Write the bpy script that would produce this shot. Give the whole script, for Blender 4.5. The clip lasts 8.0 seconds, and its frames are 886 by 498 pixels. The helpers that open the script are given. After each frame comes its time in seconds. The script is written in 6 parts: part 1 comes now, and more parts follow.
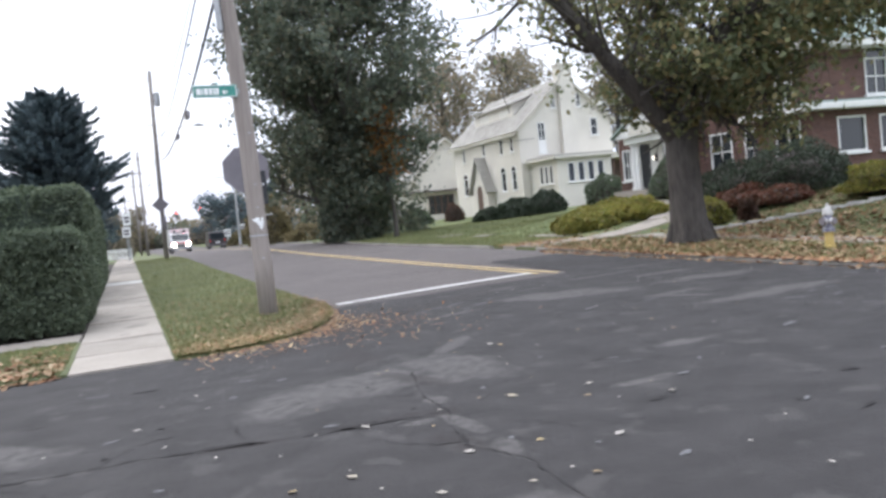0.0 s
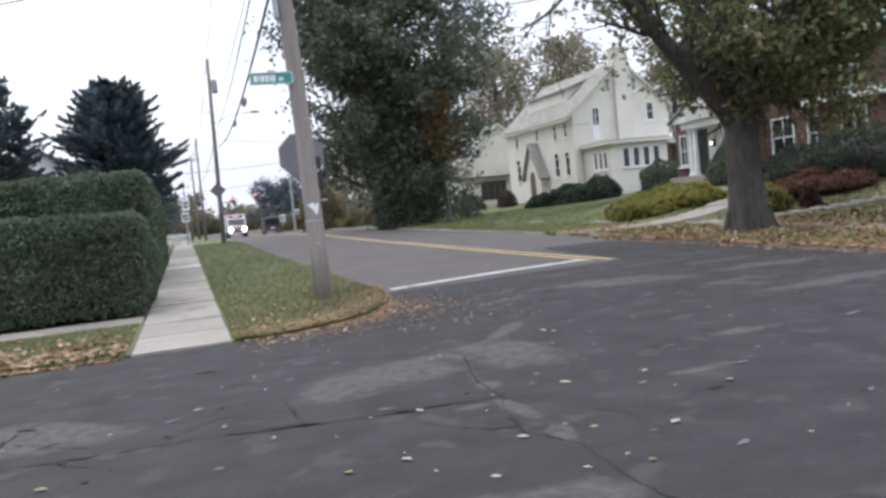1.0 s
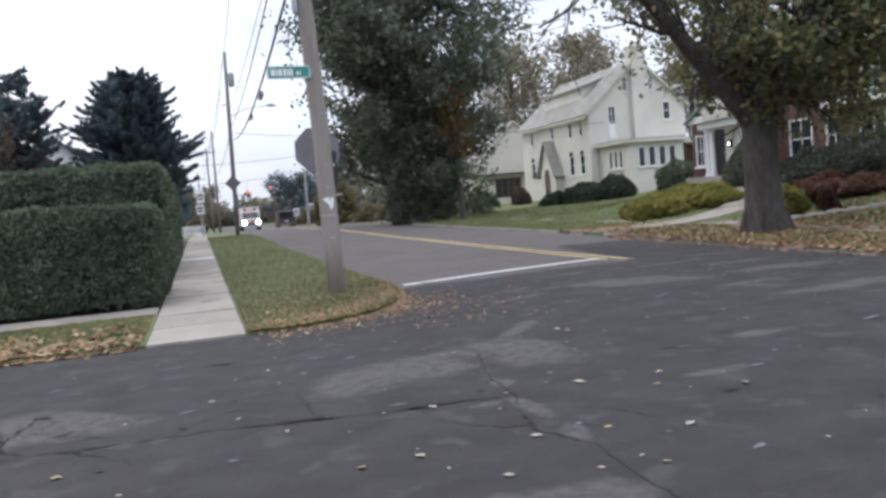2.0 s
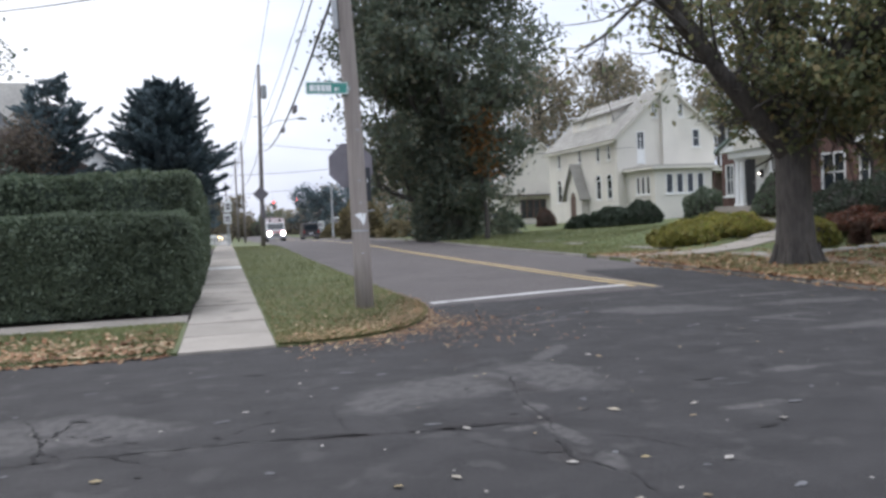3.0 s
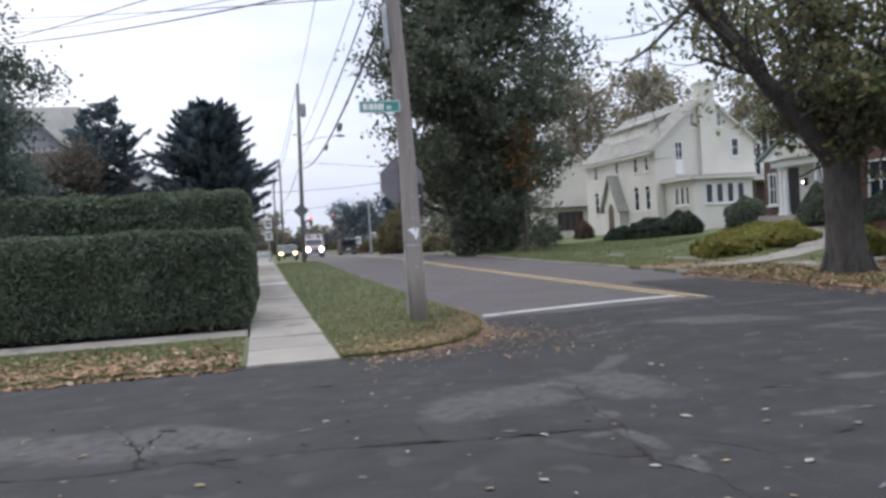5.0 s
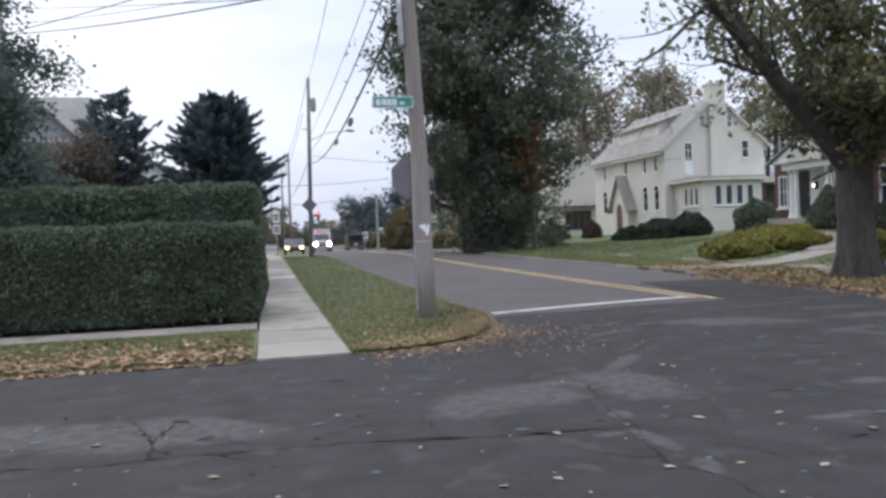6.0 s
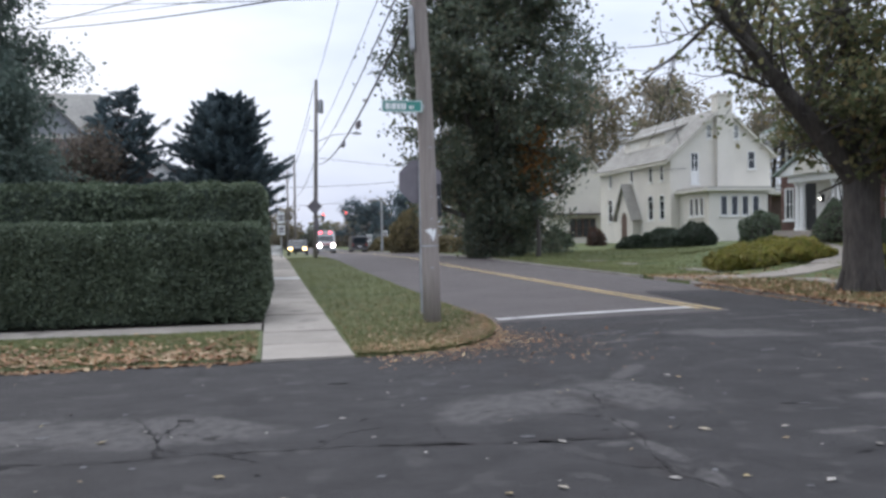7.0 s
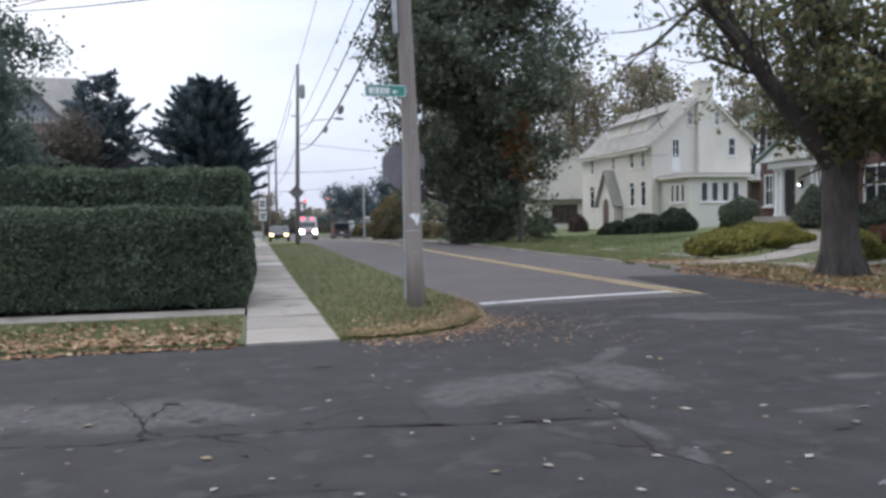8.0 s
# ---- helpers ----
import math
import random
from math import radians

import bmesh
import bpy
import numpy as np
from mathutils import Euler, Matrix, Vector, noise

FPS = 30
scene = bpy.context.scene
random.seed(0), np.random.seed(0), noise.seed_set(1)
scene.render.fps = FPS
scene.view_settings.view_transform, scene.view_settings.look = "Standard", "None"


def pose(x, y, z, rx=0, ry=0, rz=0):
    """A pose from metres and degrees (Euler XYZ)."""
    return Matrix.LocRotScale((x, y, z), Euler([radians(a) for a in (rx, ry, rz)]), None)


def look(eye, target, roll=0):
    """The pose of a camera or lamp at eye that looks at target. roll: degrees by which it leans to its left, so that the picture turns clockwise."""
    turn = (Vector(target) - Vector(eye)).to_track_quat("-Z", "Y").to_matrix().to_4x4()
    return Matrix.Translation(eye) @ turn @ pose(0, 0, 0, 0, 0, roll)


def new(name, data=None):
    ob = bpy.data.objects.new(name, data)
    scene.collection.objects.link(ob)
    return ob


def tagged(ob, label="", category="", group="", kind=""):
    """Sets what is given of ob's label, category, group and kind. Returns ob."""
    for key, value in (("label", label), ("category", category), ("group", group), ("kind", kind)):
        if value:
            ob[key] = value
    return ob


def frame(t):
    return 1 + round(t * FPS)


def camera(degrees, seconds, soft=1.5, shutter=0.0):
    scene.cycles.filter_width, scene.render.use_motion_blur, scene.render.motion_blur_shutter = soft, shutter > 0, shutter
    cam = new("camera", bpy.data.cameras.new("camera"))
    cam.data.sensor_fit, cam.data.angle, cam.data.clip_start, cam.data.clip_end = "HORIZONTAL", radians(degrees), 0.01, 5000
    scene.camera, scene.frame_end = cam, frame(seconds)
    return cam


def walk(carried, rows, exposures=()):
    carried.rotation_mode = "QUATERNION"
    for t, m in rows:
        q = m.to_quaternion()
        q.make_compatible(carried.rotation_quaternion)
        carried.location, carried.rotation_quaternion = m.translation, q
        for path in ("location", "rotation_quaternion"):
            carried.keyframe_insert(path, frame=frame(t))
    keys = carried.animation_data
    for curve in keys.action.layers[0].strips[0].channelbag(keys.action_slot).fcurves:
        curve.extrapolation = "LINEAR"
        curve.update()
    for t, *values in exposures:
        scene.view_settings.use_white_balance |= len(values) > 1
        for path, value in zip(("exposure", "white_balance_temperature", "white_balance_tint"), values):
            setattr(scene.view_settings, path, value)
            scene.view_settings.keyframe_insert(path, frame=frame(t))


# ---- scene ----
cam = camera(58.2, 8.0, soft=3.0)
PATH = [
    (0, (0.612, -0.011, 1.564), (1.347, 1.847, 1.467), -5.7),
    (0.5, (0.593, -0.033, 1.572), (1.254, 1.851, 1.468), -5.6),
    (1, (0.59, -0.018, 1.562), (1.199, 1.883, 1.443), -5.6),
    (1.5, (0.579, -0.017, 1.565), (1.164, 1.892, 1.436), -4.9),
    (2.8, (0.483, 0.027, 1.579), (1.045, 1.944, 1.483), -3.7),
    (3, (0.425, 0.01, 1.601), (0.954, 1.937, 1.524), -2.4),
    (3.5, (0.388, -0.118, 1.572), (0.838, 1.829, 1.485), -2.2),
    (4, (0.279, -0.165, 1.608), (0.73, 1.782, 1.528), -2.9),
    (4.5, (0.135, -0.153, 1.617), (0.584, 1.796, 1.583), -3.3),
    (6, (-0.024, -0.12, 1.618), (0.408, 1.832, 1.573), -2.2),
    (6.5, (-0.062, -0.105, 1.62), (0.363, 1.849, 1.592), -1.1),
    (7, (-0.071, -0.116, 1.628), (0.353, 1.838, 1.594), -0.9),
    (7.5, (-0.088, -0.105, 1.622), (0.342, 1.848, 1.563), -1.0),
    (8, (-0.106, -0.148, 1.601), (0.361, 1.795, 1.532), -0.9),
]
walk(cam, [(t, look(eye, target, roll)) for t, eye, target, roll in PATH],
     exposures=[(0, 1.06, 6650, 11), (0.5, 0.86, 6620, 11), (1.0, 0.76, 6600, 11), (1.5, 0.67, 6580, 11), (3.0, 0.59, 6540, 11), (4.5, 0.52, 6520, 11),
                (6.0, 0.44, 6420, 11), (8.0, 0.44, 6420, 11)])

# ---- light ----
world = bpy.data.worlds.new("overcast")
scene.world = world
world.use_nodes = True
wn, wl = world.node_tree.nodes, world.node_tree.links
wn.clear()
w_out = wn.new("ShaderNodeOutputWorld")
w_bg = wn.new("ShaderNodeBackground")
w_sky = wn.new("ShaderNodeTexSky")
w_sky.sky_type, w_sky.sun_disc = "NISHITA", False
w_sky.sun_elevation, w_sky.sun_rotation = radians(16), radians(-35)
w_sky.air_density, w_sky.dust_density = 1.0, 3.0
w_co = wn.new("ShaderNodeTexCoord")
w_map = wn.new("ShaderNodeMapping")
w_map.inputs["Scale"].default_value = (1.0, 1.0, 3.5)
w_noise = wn.new("ShaderNodeTexNoise")
w_noise.inputs["Scale"].default_value = 1.7
w_noise.inputs["Detail"].default_value = 5
w_ramp = wn.new("ShaderNodeValToRGB")
w_ramp.color_ramp.elements[0].position, w_ramp.color_ramp.elements[0].color = 0.36, (4.9, 5.6, 7.3, 1)
w_ramp.color_ramp.elements[1].position, w_ramp.color_ramp.elements[1].color = 0.64, (7.8, 8.3, 9.3, 1)
w_mix = wn.new("ShaderNodeMixRGB")
w_mix.inputs["Fac"].default_value = 0.9
wl.new(w_co.outputs["Generated"], w_map.inputs["Vector"])
wl.new(w_map.outputs["Vector"], w_noise.inputs["Vector"])
wl.new(w_noise.outputs["Fac"], w_ramp.inputs["Fac"])
wl.new(w_sky.outputs["Color"], w_mix.inputs["Color1"])
wl.new(w_ramp.outputs["Color"], w_mix.inputs["Color2"])
# overcast: dimmer towards the horizon than overhead
w_sep = wn.new("ShaderNodeSeparateXYZ")
w_rise = wn.new("ShaderNodeValToRGB")
for k, (at, c) in enumerate(((0.0, (0.79, 0.80, 0.84)), (0.35, (0.95, 0.97, 1.0)), (1.0, (2.45, 2.38, 2.26)))):
    e = w_rise.color_ramp.elements[k] if k < 2 else w_rise.color_ramp.elements.new(1.0)
    e.position, e.color = at, (*c, 1)
w_mul = wn.new("ShaderNodeMixRGB")
w_mul.blend_type = "MULTIPLY"
w_mul.inputs["Fac"].default_value = 1.0
wl.new(w_co.outputs["Generated"], w_sep.inputs[0])
wl.new(w_sep.outputs["Z"], w_rise.inputs["Fac"])
wl.new(w_mix.outputs["Color"], w_mul.inputs["Color1"])
wl.new(w_rise.outputs["Color"], w_mul.inputs["Color2"])
wl.new(w_mul.outputs["Color"], w_bg.inputs["Color"])
w_bg.inputs["Strength"].default_value = 0.105
wl.new(w_bg.outputs["Background"], w_out.inputs["Surface"])

sun = new("sun", bpy.data.lights.new("sun", "SUN"))
sun.data.energy, sun.data.angle, sun.data.color = 0.5, radians(40), (1.0, 0.96, 0.9)
sun.matrix_world = look((0, 0, 50), (25, -36, 14))


# ---- materials ----
def material(name, dark, light, scale=8.0, rough=0.8, bump=0.3, detail=6, fine=60.0, spots=None, metal=0.0,
             island=0.0, each=0.0, spec=0.5, stretch=(1, 1, 1), bump_dist=0.02):
    """Two scales of variation between dark and light, with relief. spots: (colour, scale, threshold)."""
    m = bpy.data.materials.new(name)
    m.use_nodes = True
    n, l = m.node_tree.nodes, m.node_tree.links
    b = n["Principled BSDF"]
    b.inputs["Roughness"].default_value, b.inputs["Metallic"].default_value = rough, metal
    b.inputs["Specular IOR Level"].default_value = spec
    co = n.new("ShaderNodeNewGeometry")
    mp = n.new("ShaderNodeMapping")
    mp.inputs["Scale"].default_value = stretch
    l.new(co.outputs["Position"], mp.inputs["Vector"])
    a = n.new("ShaderNodeTexNoise")
    a.inputs["Scale"].default_value, a.inputs["Detail"].default_value = scale / 10, detail
    f = n.new("ShaderNodeTexNoise")
    f.inputs["Scale"].default_value, f.inputs["Detail"].default_value = fine / 10, 4
    for t in (a, f):
        l.new(mp.outputs["Vector"], t.inputs["Vector"])
    s = n.new("ShaderNodeMath")
    s.operation = "MULTIPLY_ADD"
    s.inputs[1].default_value = 0.55
    l.new(a.outputs["Fac"], s.inputs[0])
    s2 = n.new("ShaderNodeMath")
    s2.operation = "MULTIPLY"
    s2.inputs[1].default_value = 0.45
    l.new(f.outputs["Fac"], s2.inputs[0])
    l.new(s2.outputs[0], s.inputs[2])
    r = n.new("ShaderNodeValToRGB")
    r.color_ramp.elements[0].position, r.color_ramp.elements[1].position = 0.33, 0.67
    r.color_ramp.elements[0].color, r.color_ramp.elements[1].color = (*dark, 1), (*light, 1)
    l.new(s.outputs[0], r.inputs["Fac"])
    colour = r.outputs["Color"]
    if island or each:
        src = co.outputs["Random Per Island"] if island else n.new("ShaderNodeObjectInfo").outputs["Random"]
        mr = n.new("ShaderNodeMapRange")
        k = island or each
        mr.inputs["To Min"].default_value, mr.inputs["To Max"].default_value = 1 - k, 1 + k
        l.new(src, mr.inputs["Value"])
        h = n.new("ShaderNodeHueSaturation")
        l.new(mr.outputs["Result"], h.inputs["Value"])
        l.new(colour, h.inputs["Color"])
        colour = h.outputs["Color"]
    if spots:
        v = n.new("ShaderNodeTexNoise")
        v.inputs["Scale"].default_value, v.inputs["Detail"].default_value = spots[1], 7
        l.new(co.outputs["Position"], v.inputs["Vector"])
        vr = n.new("ShaderNodeMapRange")
        vr.inputs["From Min"].default_value, vr.inputs["From Max"].default_value = spots[2], spots[2] + 0.08
        l.new(v.outputs["Fac"], vr.inputs["Value"])
        mx = n.new("ShaderNodeMixRGB")
        mx.inputs["Color2"].default_value = (*spots[0], 1)
        l.new(vr.outputs["Result"], mx.inputs["Fac"])
        l.new(colour, mx.inputs["Color1"])
        colour = mx.outputs["Color"]
    l.new(colour, b.inputs["Base Color"])
    if bump:
        bp = n.new("ShaderNodeBump")
        bp.inputs["Strength"].default_value, bp.inputs["Distance"].default_value = bump, bump_dist
        l.new(f.outputs["Fac"], bp.inputs["Height"])
        l.new(bp.outputs["Normal"], b.inputs["Normal"])
    return m


def leaf_material(name, colours, rough=0.55, through_light=0.5):
    """Leaves: one of several colours per leaf, some light passing through."""
    m = bpy.data.materials.new(name)
    m.use_nodes = True
    n, l = m.node_tree.nodes, m.node_tree.links
    out, b = n["Material Output"], n["Principled BSDF"]
    g = n.new("ShaderNodeNewGeometry")
    r = n.new("ShaderNodeValToRGB")
    r.color_ramp.interpolation = "LINEAR"
    e = r.color_ramp.elements
    while len(e) < len(colours):
        e.new(0.5)
    for i, c in enumerate(colours):
        e[i].position, e[i].color = i / max(1, len(colours) - 1), (*c, 1)
    l.new(g.outputs["Random Per Island"], r.inputs["Fac"])
    big = n.new("ShaderNodeTexNoise")
    big.inputs["Scale"].default_value = 0.5
    l.new(g.outputs["Position"], big.inputs["Vector"])
    mr = n.new("ShaderNodeMapRange")
    mr.inputs["From Min"].default_value, mr.inputs["From Max"].default_value = 0.3, 0.7
    mr.inputs["To Min"].default_value, mr.inputs["To Max"].default_value = 0.75, 1.25
    l.new(big.outputs["Fac"], mr.inputs["Value"])
    h = n.new("ShaderNodeHueSaturation")
    l.new(mr.outputs["Result"], h.inputs["Value"])
    l.new(r.outputs["Color"], h.inputs["Color"])
    l.new(h.outputs["Color"], b.inputs["Base Color"])
    b.inputs["Roughness"].default_value = rough
    t = n.new("ShaderNodeBsdfTranslucent")
    l.new(h.outputs["Color"], t.inputs["Color"])
    mix = n.new("ShaderNodeMixShader")
    mix.inputs["Fac"].default_value = through_light
    l.new(b.outputs["BSDF"], mix.inputs[1])
    l.new(t.outputs["BSDF"], mix.inputs[2])
    l.new(mix.outputs["Shader"], out.inputs["Surface"])
    return m


def glow(name, colour, strength):
    m = bpy.data.materials.new(name)
    m.use_nodes = True
    b = m.node_tree.nodes["Principled BSDF"]
    b.inputs["Base Color"].default_value = (*colour, 1)
    b.inputs["Emission Color"].default_value = (*colour, 1)
    b.inputs["Emission Strength"].default_value = strength
    return m


def glass(name, tint=(0.02, 0.025, 0.03)):
    m = bpy.data.materials.new(name)
    m.use_nodes = True
    b = m.node_tree.nodes["Principled BSDF"]
    b.inputs["Base Color"].default_value = (*tint, 1)
    b.inputs["Roughness"].default_value = 0.06
    b.inputs["Specular IOR Level"].default_value = 0.6
    return m


def wear(m, spots, colour, amount=0.8):
    """Worn pale areas of a road: (x, y, length, width, turn) each with an uneven soft rim."""
    n, l = m.node_tree.nodes, m.node_tree.links
    b = n["Principled BSDF"]
    g = n.new("ShaderNodeNewGeometry")
    wob = n.new("ShaderNodeTexNoise")
    wob.inputs["Scale"].default_value, wob.inputs["Detail"].default_value = 2.2, 6
    l.new(g.outputs["Position"], wob.inputs["Vector"])
    fine = n.new("ShaderNodeTexNoise")
    fine.inputs["Scale"].default_value, fine.inputs["Detail"].default_value = 9.0, 8
    l.new(g.outputs["Position"], fine.inputs["Vector"])
    grit = n.new("ShaderNodeMapRange")
    grit.inputs["From Min"].default_value, grit.inputs["From Max"].default_value = 0.35, 0.6
    grit.inputs["To Min"].default_value, grit.inputs["To Max"].default_value = 0.35, 1.0
    l.new(fine.outputs["Fac"], grit.inputs["Value"])
    last = None
    for x, y, length, width, turn in spots:
        mp = n.new("ShaderNodeMapping")
        mp.vector_type = "TEXTURE"
        mp.inputs["Location"].default_value = (x, y, 0)
        mp.inputs["Rotation"].default_value = (0, 0, radians(turn))
        mp.inputs["Scale"].default_value = (length, width, 50)
        l.new(g.outputs["Position"], mp.inputs["Vector"])
        ln = n.new("ShaderNodeVectorMath")
        ln.operation = "LENGTH"
        l.new(mp.outputs["Vector"], ln.inputs[0])
        ad = n.new("ShaderNodeMath")
        ad.operation = "MULTIPLY_ADD"
        ad.inputs[1].default_value = 1.5
        l.new(wob.outputs["Fac"], ad.inputs[0])
        l.new(ln.outputs["Value"], ad.inputs[2])
        mr = n.new("ShaderNodeMapRange")
        mr.inputs["From Min"].default_value, mr.inputs["From Max"].default_value = 1.85, 1.45
        mr.inputs["To Min"].default_value, mr.inputs["To Max"].default_value = 0.0, amount
        l.new(ad.outputs[0], mr.inputs["Value"])
        brk = n.new("ShaderNodeMath")
        brk.operation = "MULTIPLY"
        l.new(mr.outputs["Result"], brk.inputs[0])
        l.new(grit.outputs["Result"], brk.inputs[1])
        out = brk.outputs[0]
        if last is not None:
            mx = n.new("ShaderNodeMath")
            mx.operation = "MAXIMUM"
            l.new(last, mx.inputs[0])
            l.new(out, mx.inputs[1])
            out = mx.outputs[0]
        last = out
    old = b.inputs["Base Color"].links[0].from_socket
    mix = n.new("ShaderNodeMixRGB")
    mix.inputs["Color2"].default_value = (*colour, 1)
    l.new(last, mix.inputs["Fac"])
    l.new(old, mix.inputs["Color1"])
    l.new(mix.outputs["Color"], b.inputs["Base Color"])
    return m


ASPHALT = material("asphalt", (0.015, 0.0139, 0.0139), (0.041, 0.0382, 0.0382), 21.0, 0.82, 0.5, 9, 700, spots=((0.047, 0.044, 0.043), 2.6, 0.58), spec=0.36, stretch=(0.85, 1.15, 1))
wear(ASPHALT, [(2.25, 7.1, 0.95, 0.60, 20), (2.7, 7.4, 0.5, 0.35, 0), (3.5, 7.35, 0.38, 0.85, 12), (3.25, 6.85, 0.25, 0.3, 0), (3.95, 8.45, 0.55, 0.14, 48), (2.74, 5.33, 0.09, 0.40, 4), (2.75, 4.58, 0.10, 0.24, -14), (2.48, 5.55, 0.16, 0.08, 0), (2.84, 6.12, 0.12, 0.15, 0),
               (-1.1, 6.95, 1.15, 0.55, -8), (-2.3, 7.1, 0.8, 0.4, 5), (6.9, 10.95, 1.15, 0.5, -30), (2.1, 3.5, 0.6, 0.3, 5), (-3.6, 7.4, 1.6, 0.5, 5), (4.4, 5.42, 0.32, 0.10, 0), (7.7, 9.05, 0.5, 0.12, -60),
               (8.5, 8.2, 1.2, 0.25, 4), (9.5, 10.5, 1.0, 0.3, -5), (5.6, 6.4, 0.4, 0.12, 0), (6.6, 12.85, 0.6, 0.12, 8), (8.5, 12.7, 0.8, 0.09, 2), (9.5, 11.8, 0.9, 0.12, 5), (7.8, 9.4, 0.6, 0.09, 6), (5.0, 10.8, 0.5, 0.08, 10), (10.2, 13.5, 0.8, 0.12, 0)], (0.092, 0.086, 0.083), 0.8)
wear(ASPHALT, [(3.55, 11.0, 0.9, 0.5, 35), (2.6, 9.9, 1.3, 0.3, 12), (2.85, 8.7, 0.25, 0.6, 5), (3.0, 7.0, 0.14, 0.5, 20), (1.25, 5.88, 0.4, 0.09, -15), (2.25, 5.8, 0.4, 0.08, 0), (2.78, 5.72, 0.16, 0.14, 0), (2.52, 4.9, 0.16, 0.3, 0), (5.6, 12.4, 1.4, 0.3, 25), (9.8, 16.5, 0.7, 1.6, 10)], (0.021, 0.017, 0.0165), 0.7)
ASPHALT_OLD = material("old_asphalt", (0.068, 0.058, 0.056), (0.104, 0.090, 0.086), 6.0, 0.85, 0.5, 8, 900)
ASPHALT_PATCH = material("worn_asphalt", (0.095, 0.095, 0.10), (0.150, 0.150, 0.156), 10, 0.85, 0.5, 8, 700)
TAR = material("tar", (0.017, 0.016, 0.016), (0.028, 0.0265, 0.026), 20, 0.9, 0.3, spec=0.25)
CONCRETE = material("concrete", (0.21, 0.187, 0.160), (0.36, 0.325, 0.282), 9, 0.9, 0.3, 8, 300, each=0.10, spots=((0.17, 0.15, 0.13), 0.9, 0.60))
KERB = material("kerb_stone", (0.20, 0.19, 0.17), (0.30, 0.28, 0.25), 9, 0.9, 0.3, 8, 200, each=0.12)
WHITE_LINE = material("white_line_paint", (0.34, 0.33, 0.32), (0.54, 0.53, 0.51), 12, 0.7, 0.2, 8, 400, spots=((0.11, 0.105, 0.10), 3.0, 0.60))
YELLOW_LINE = material("yellow_line_paint", (0.50, 0.36, 0.16), (0.64, 0.49, 0.26), 12, 0.7, 0.2, 8, 400, spots=((0.13, 0.12, 0.10), 2.0, 0.62))
TURF = material("turf", (0.080, 0.095, 0.042), (0.130, 0.145, 0.066), 8, 0.95, 0.6, 8, 400, spots=((0.13, 0.10, 0.045), 1.1, 0.62))
FAR_TURF = material("lawn_turf", (0.075, 0.100, 0.036), (0.125, 0.145, 0.052), 6, 0.95, 0.6, 8, 300, spots=((0.12, 0.095, 0.04), 0.5, 0.62))
SOIL = material("soil", (0.025, 0.020, 0.015), (0.06, 0.048, 0.035), 20, 0.95, 0.6)
BARK = material("bark", (0.031, 0.027, 0.024), (0.082, 0.072, 0.063), 30, 0.95, 1.0, 8, 120, stretch=(1, 1, 0.25), bump_dist=0.05)
DARK_BARK = material("dark_bark", (0.050, 0.044, 0.040), (0.10, 0.088, 0.078), 30, 0.95, 0.8, 8, 120, stretch=(1, 1, 0.25))
POLE_WOOD = material("pole_wood", (0.19, 0.16, 0.145), (0.34, 0.30, 0.275), 26, 0.9, 0.7, 8, 260, stretch=(1, 1, 0.06))
FAR_POLE = material("far_pole_wood", (0.17, 0.15, 0.14), (0.27, 0.245, 0.23), 26, 0.9, 0.5, 8, 200, stretch=(1, 1, 0.08))
GALV = material("galvanised_steel", (0.30, 0.31, 0.32), (0.48, 0.49, 0.50), 30, 0.5, 0.1, metal=0.6)
CABLE = material("cable_rubber", (0.03, 0.03, 0.033), (0.05, 0.05, 0.055), 30, 0.7, 0)
SIGN_BACK = material("sign_back", (0.16, 0.145, 0.165), (0.22, 0.205, 0.225), 20, 0.6, 0.1, metal=0.3)
SIGN_RED = material("sign_red", (0.45, 0.02, 0.02), (0.55, 0.03, 0.03), 20, 0.5, 0)
SIGN_GREEN = material("sign_green", (0.03, 0.20, 0.165), (0.05, 0.27, 0.225), 20, 0.5, 0)
SIGN_WHITE = material("sign_white", (0.7, 0.72, 0.72), (0.82, 0.83, 0.83), 20, 0.5, 0)
STUCCO = material("cream_stucco", (0.57, 0.54, 0.485), (0.71, 0.675, 0.605), 5, 0.95, 0.4, 8, 250)
WHITE_PAINT = material("white_paint", (0.70, 0.70, 0.68), (0.82, 0.82, 0.80), 8, 0.6, 0.1)
CREAM_TRIM = material("cream_trim", (0.52, 0.50, 0.44), (0.66, 0.63, 0.56), 8, 0.7, 0.1)
SLATE = material("slate", (0.25, 0.24, 0.22), (0.375, 0.36, 0.325), 10, 0.85, 0.4, 8, 80, island=0.12)
PATINA = material("green_shingle", (0.20, 0.26, 0.235), (0.30, 0.36, 0.33), 10, 0.85, 0.4, 8, 80, island=0.12)
BRICK = material("red_brick", (0.115, 0.050, 0.038), (0.19, 0.090, 0.068), 14, 0.9, 0.4, 8, 160, each=0.22, island=0.2)
MORTAR = material("mortar", (0.15, 0.11, 0.095), (0.22, 0.165, 0.14), 14, 0.95, 0.4)
GLASS = glass("window_glass")
DARK_DOOR = material("dark_door_paint", (0.018, 0.020, 0.024), (0.035, 0.038, 0.045), 8, 0.4, 0.1)
BROWN_WOOD = material("brown_wood", (0.07, 0.04, 0.03), (0.13, 0.08, 0.06), 20, 0.7, 0.3)
GREY_SIDING = material("grey_siding", (0.24, 0.25, 0.26), (0.34, 0.35, 0.36), 6, 0.8, 0.2)
BROWN_ROOF = material("brown_shingle", (0.060, 0.046, 0.042), (0.095, 0.074, 0.066), 10, 0.9, 0.4, 8, 80, island=0.15)
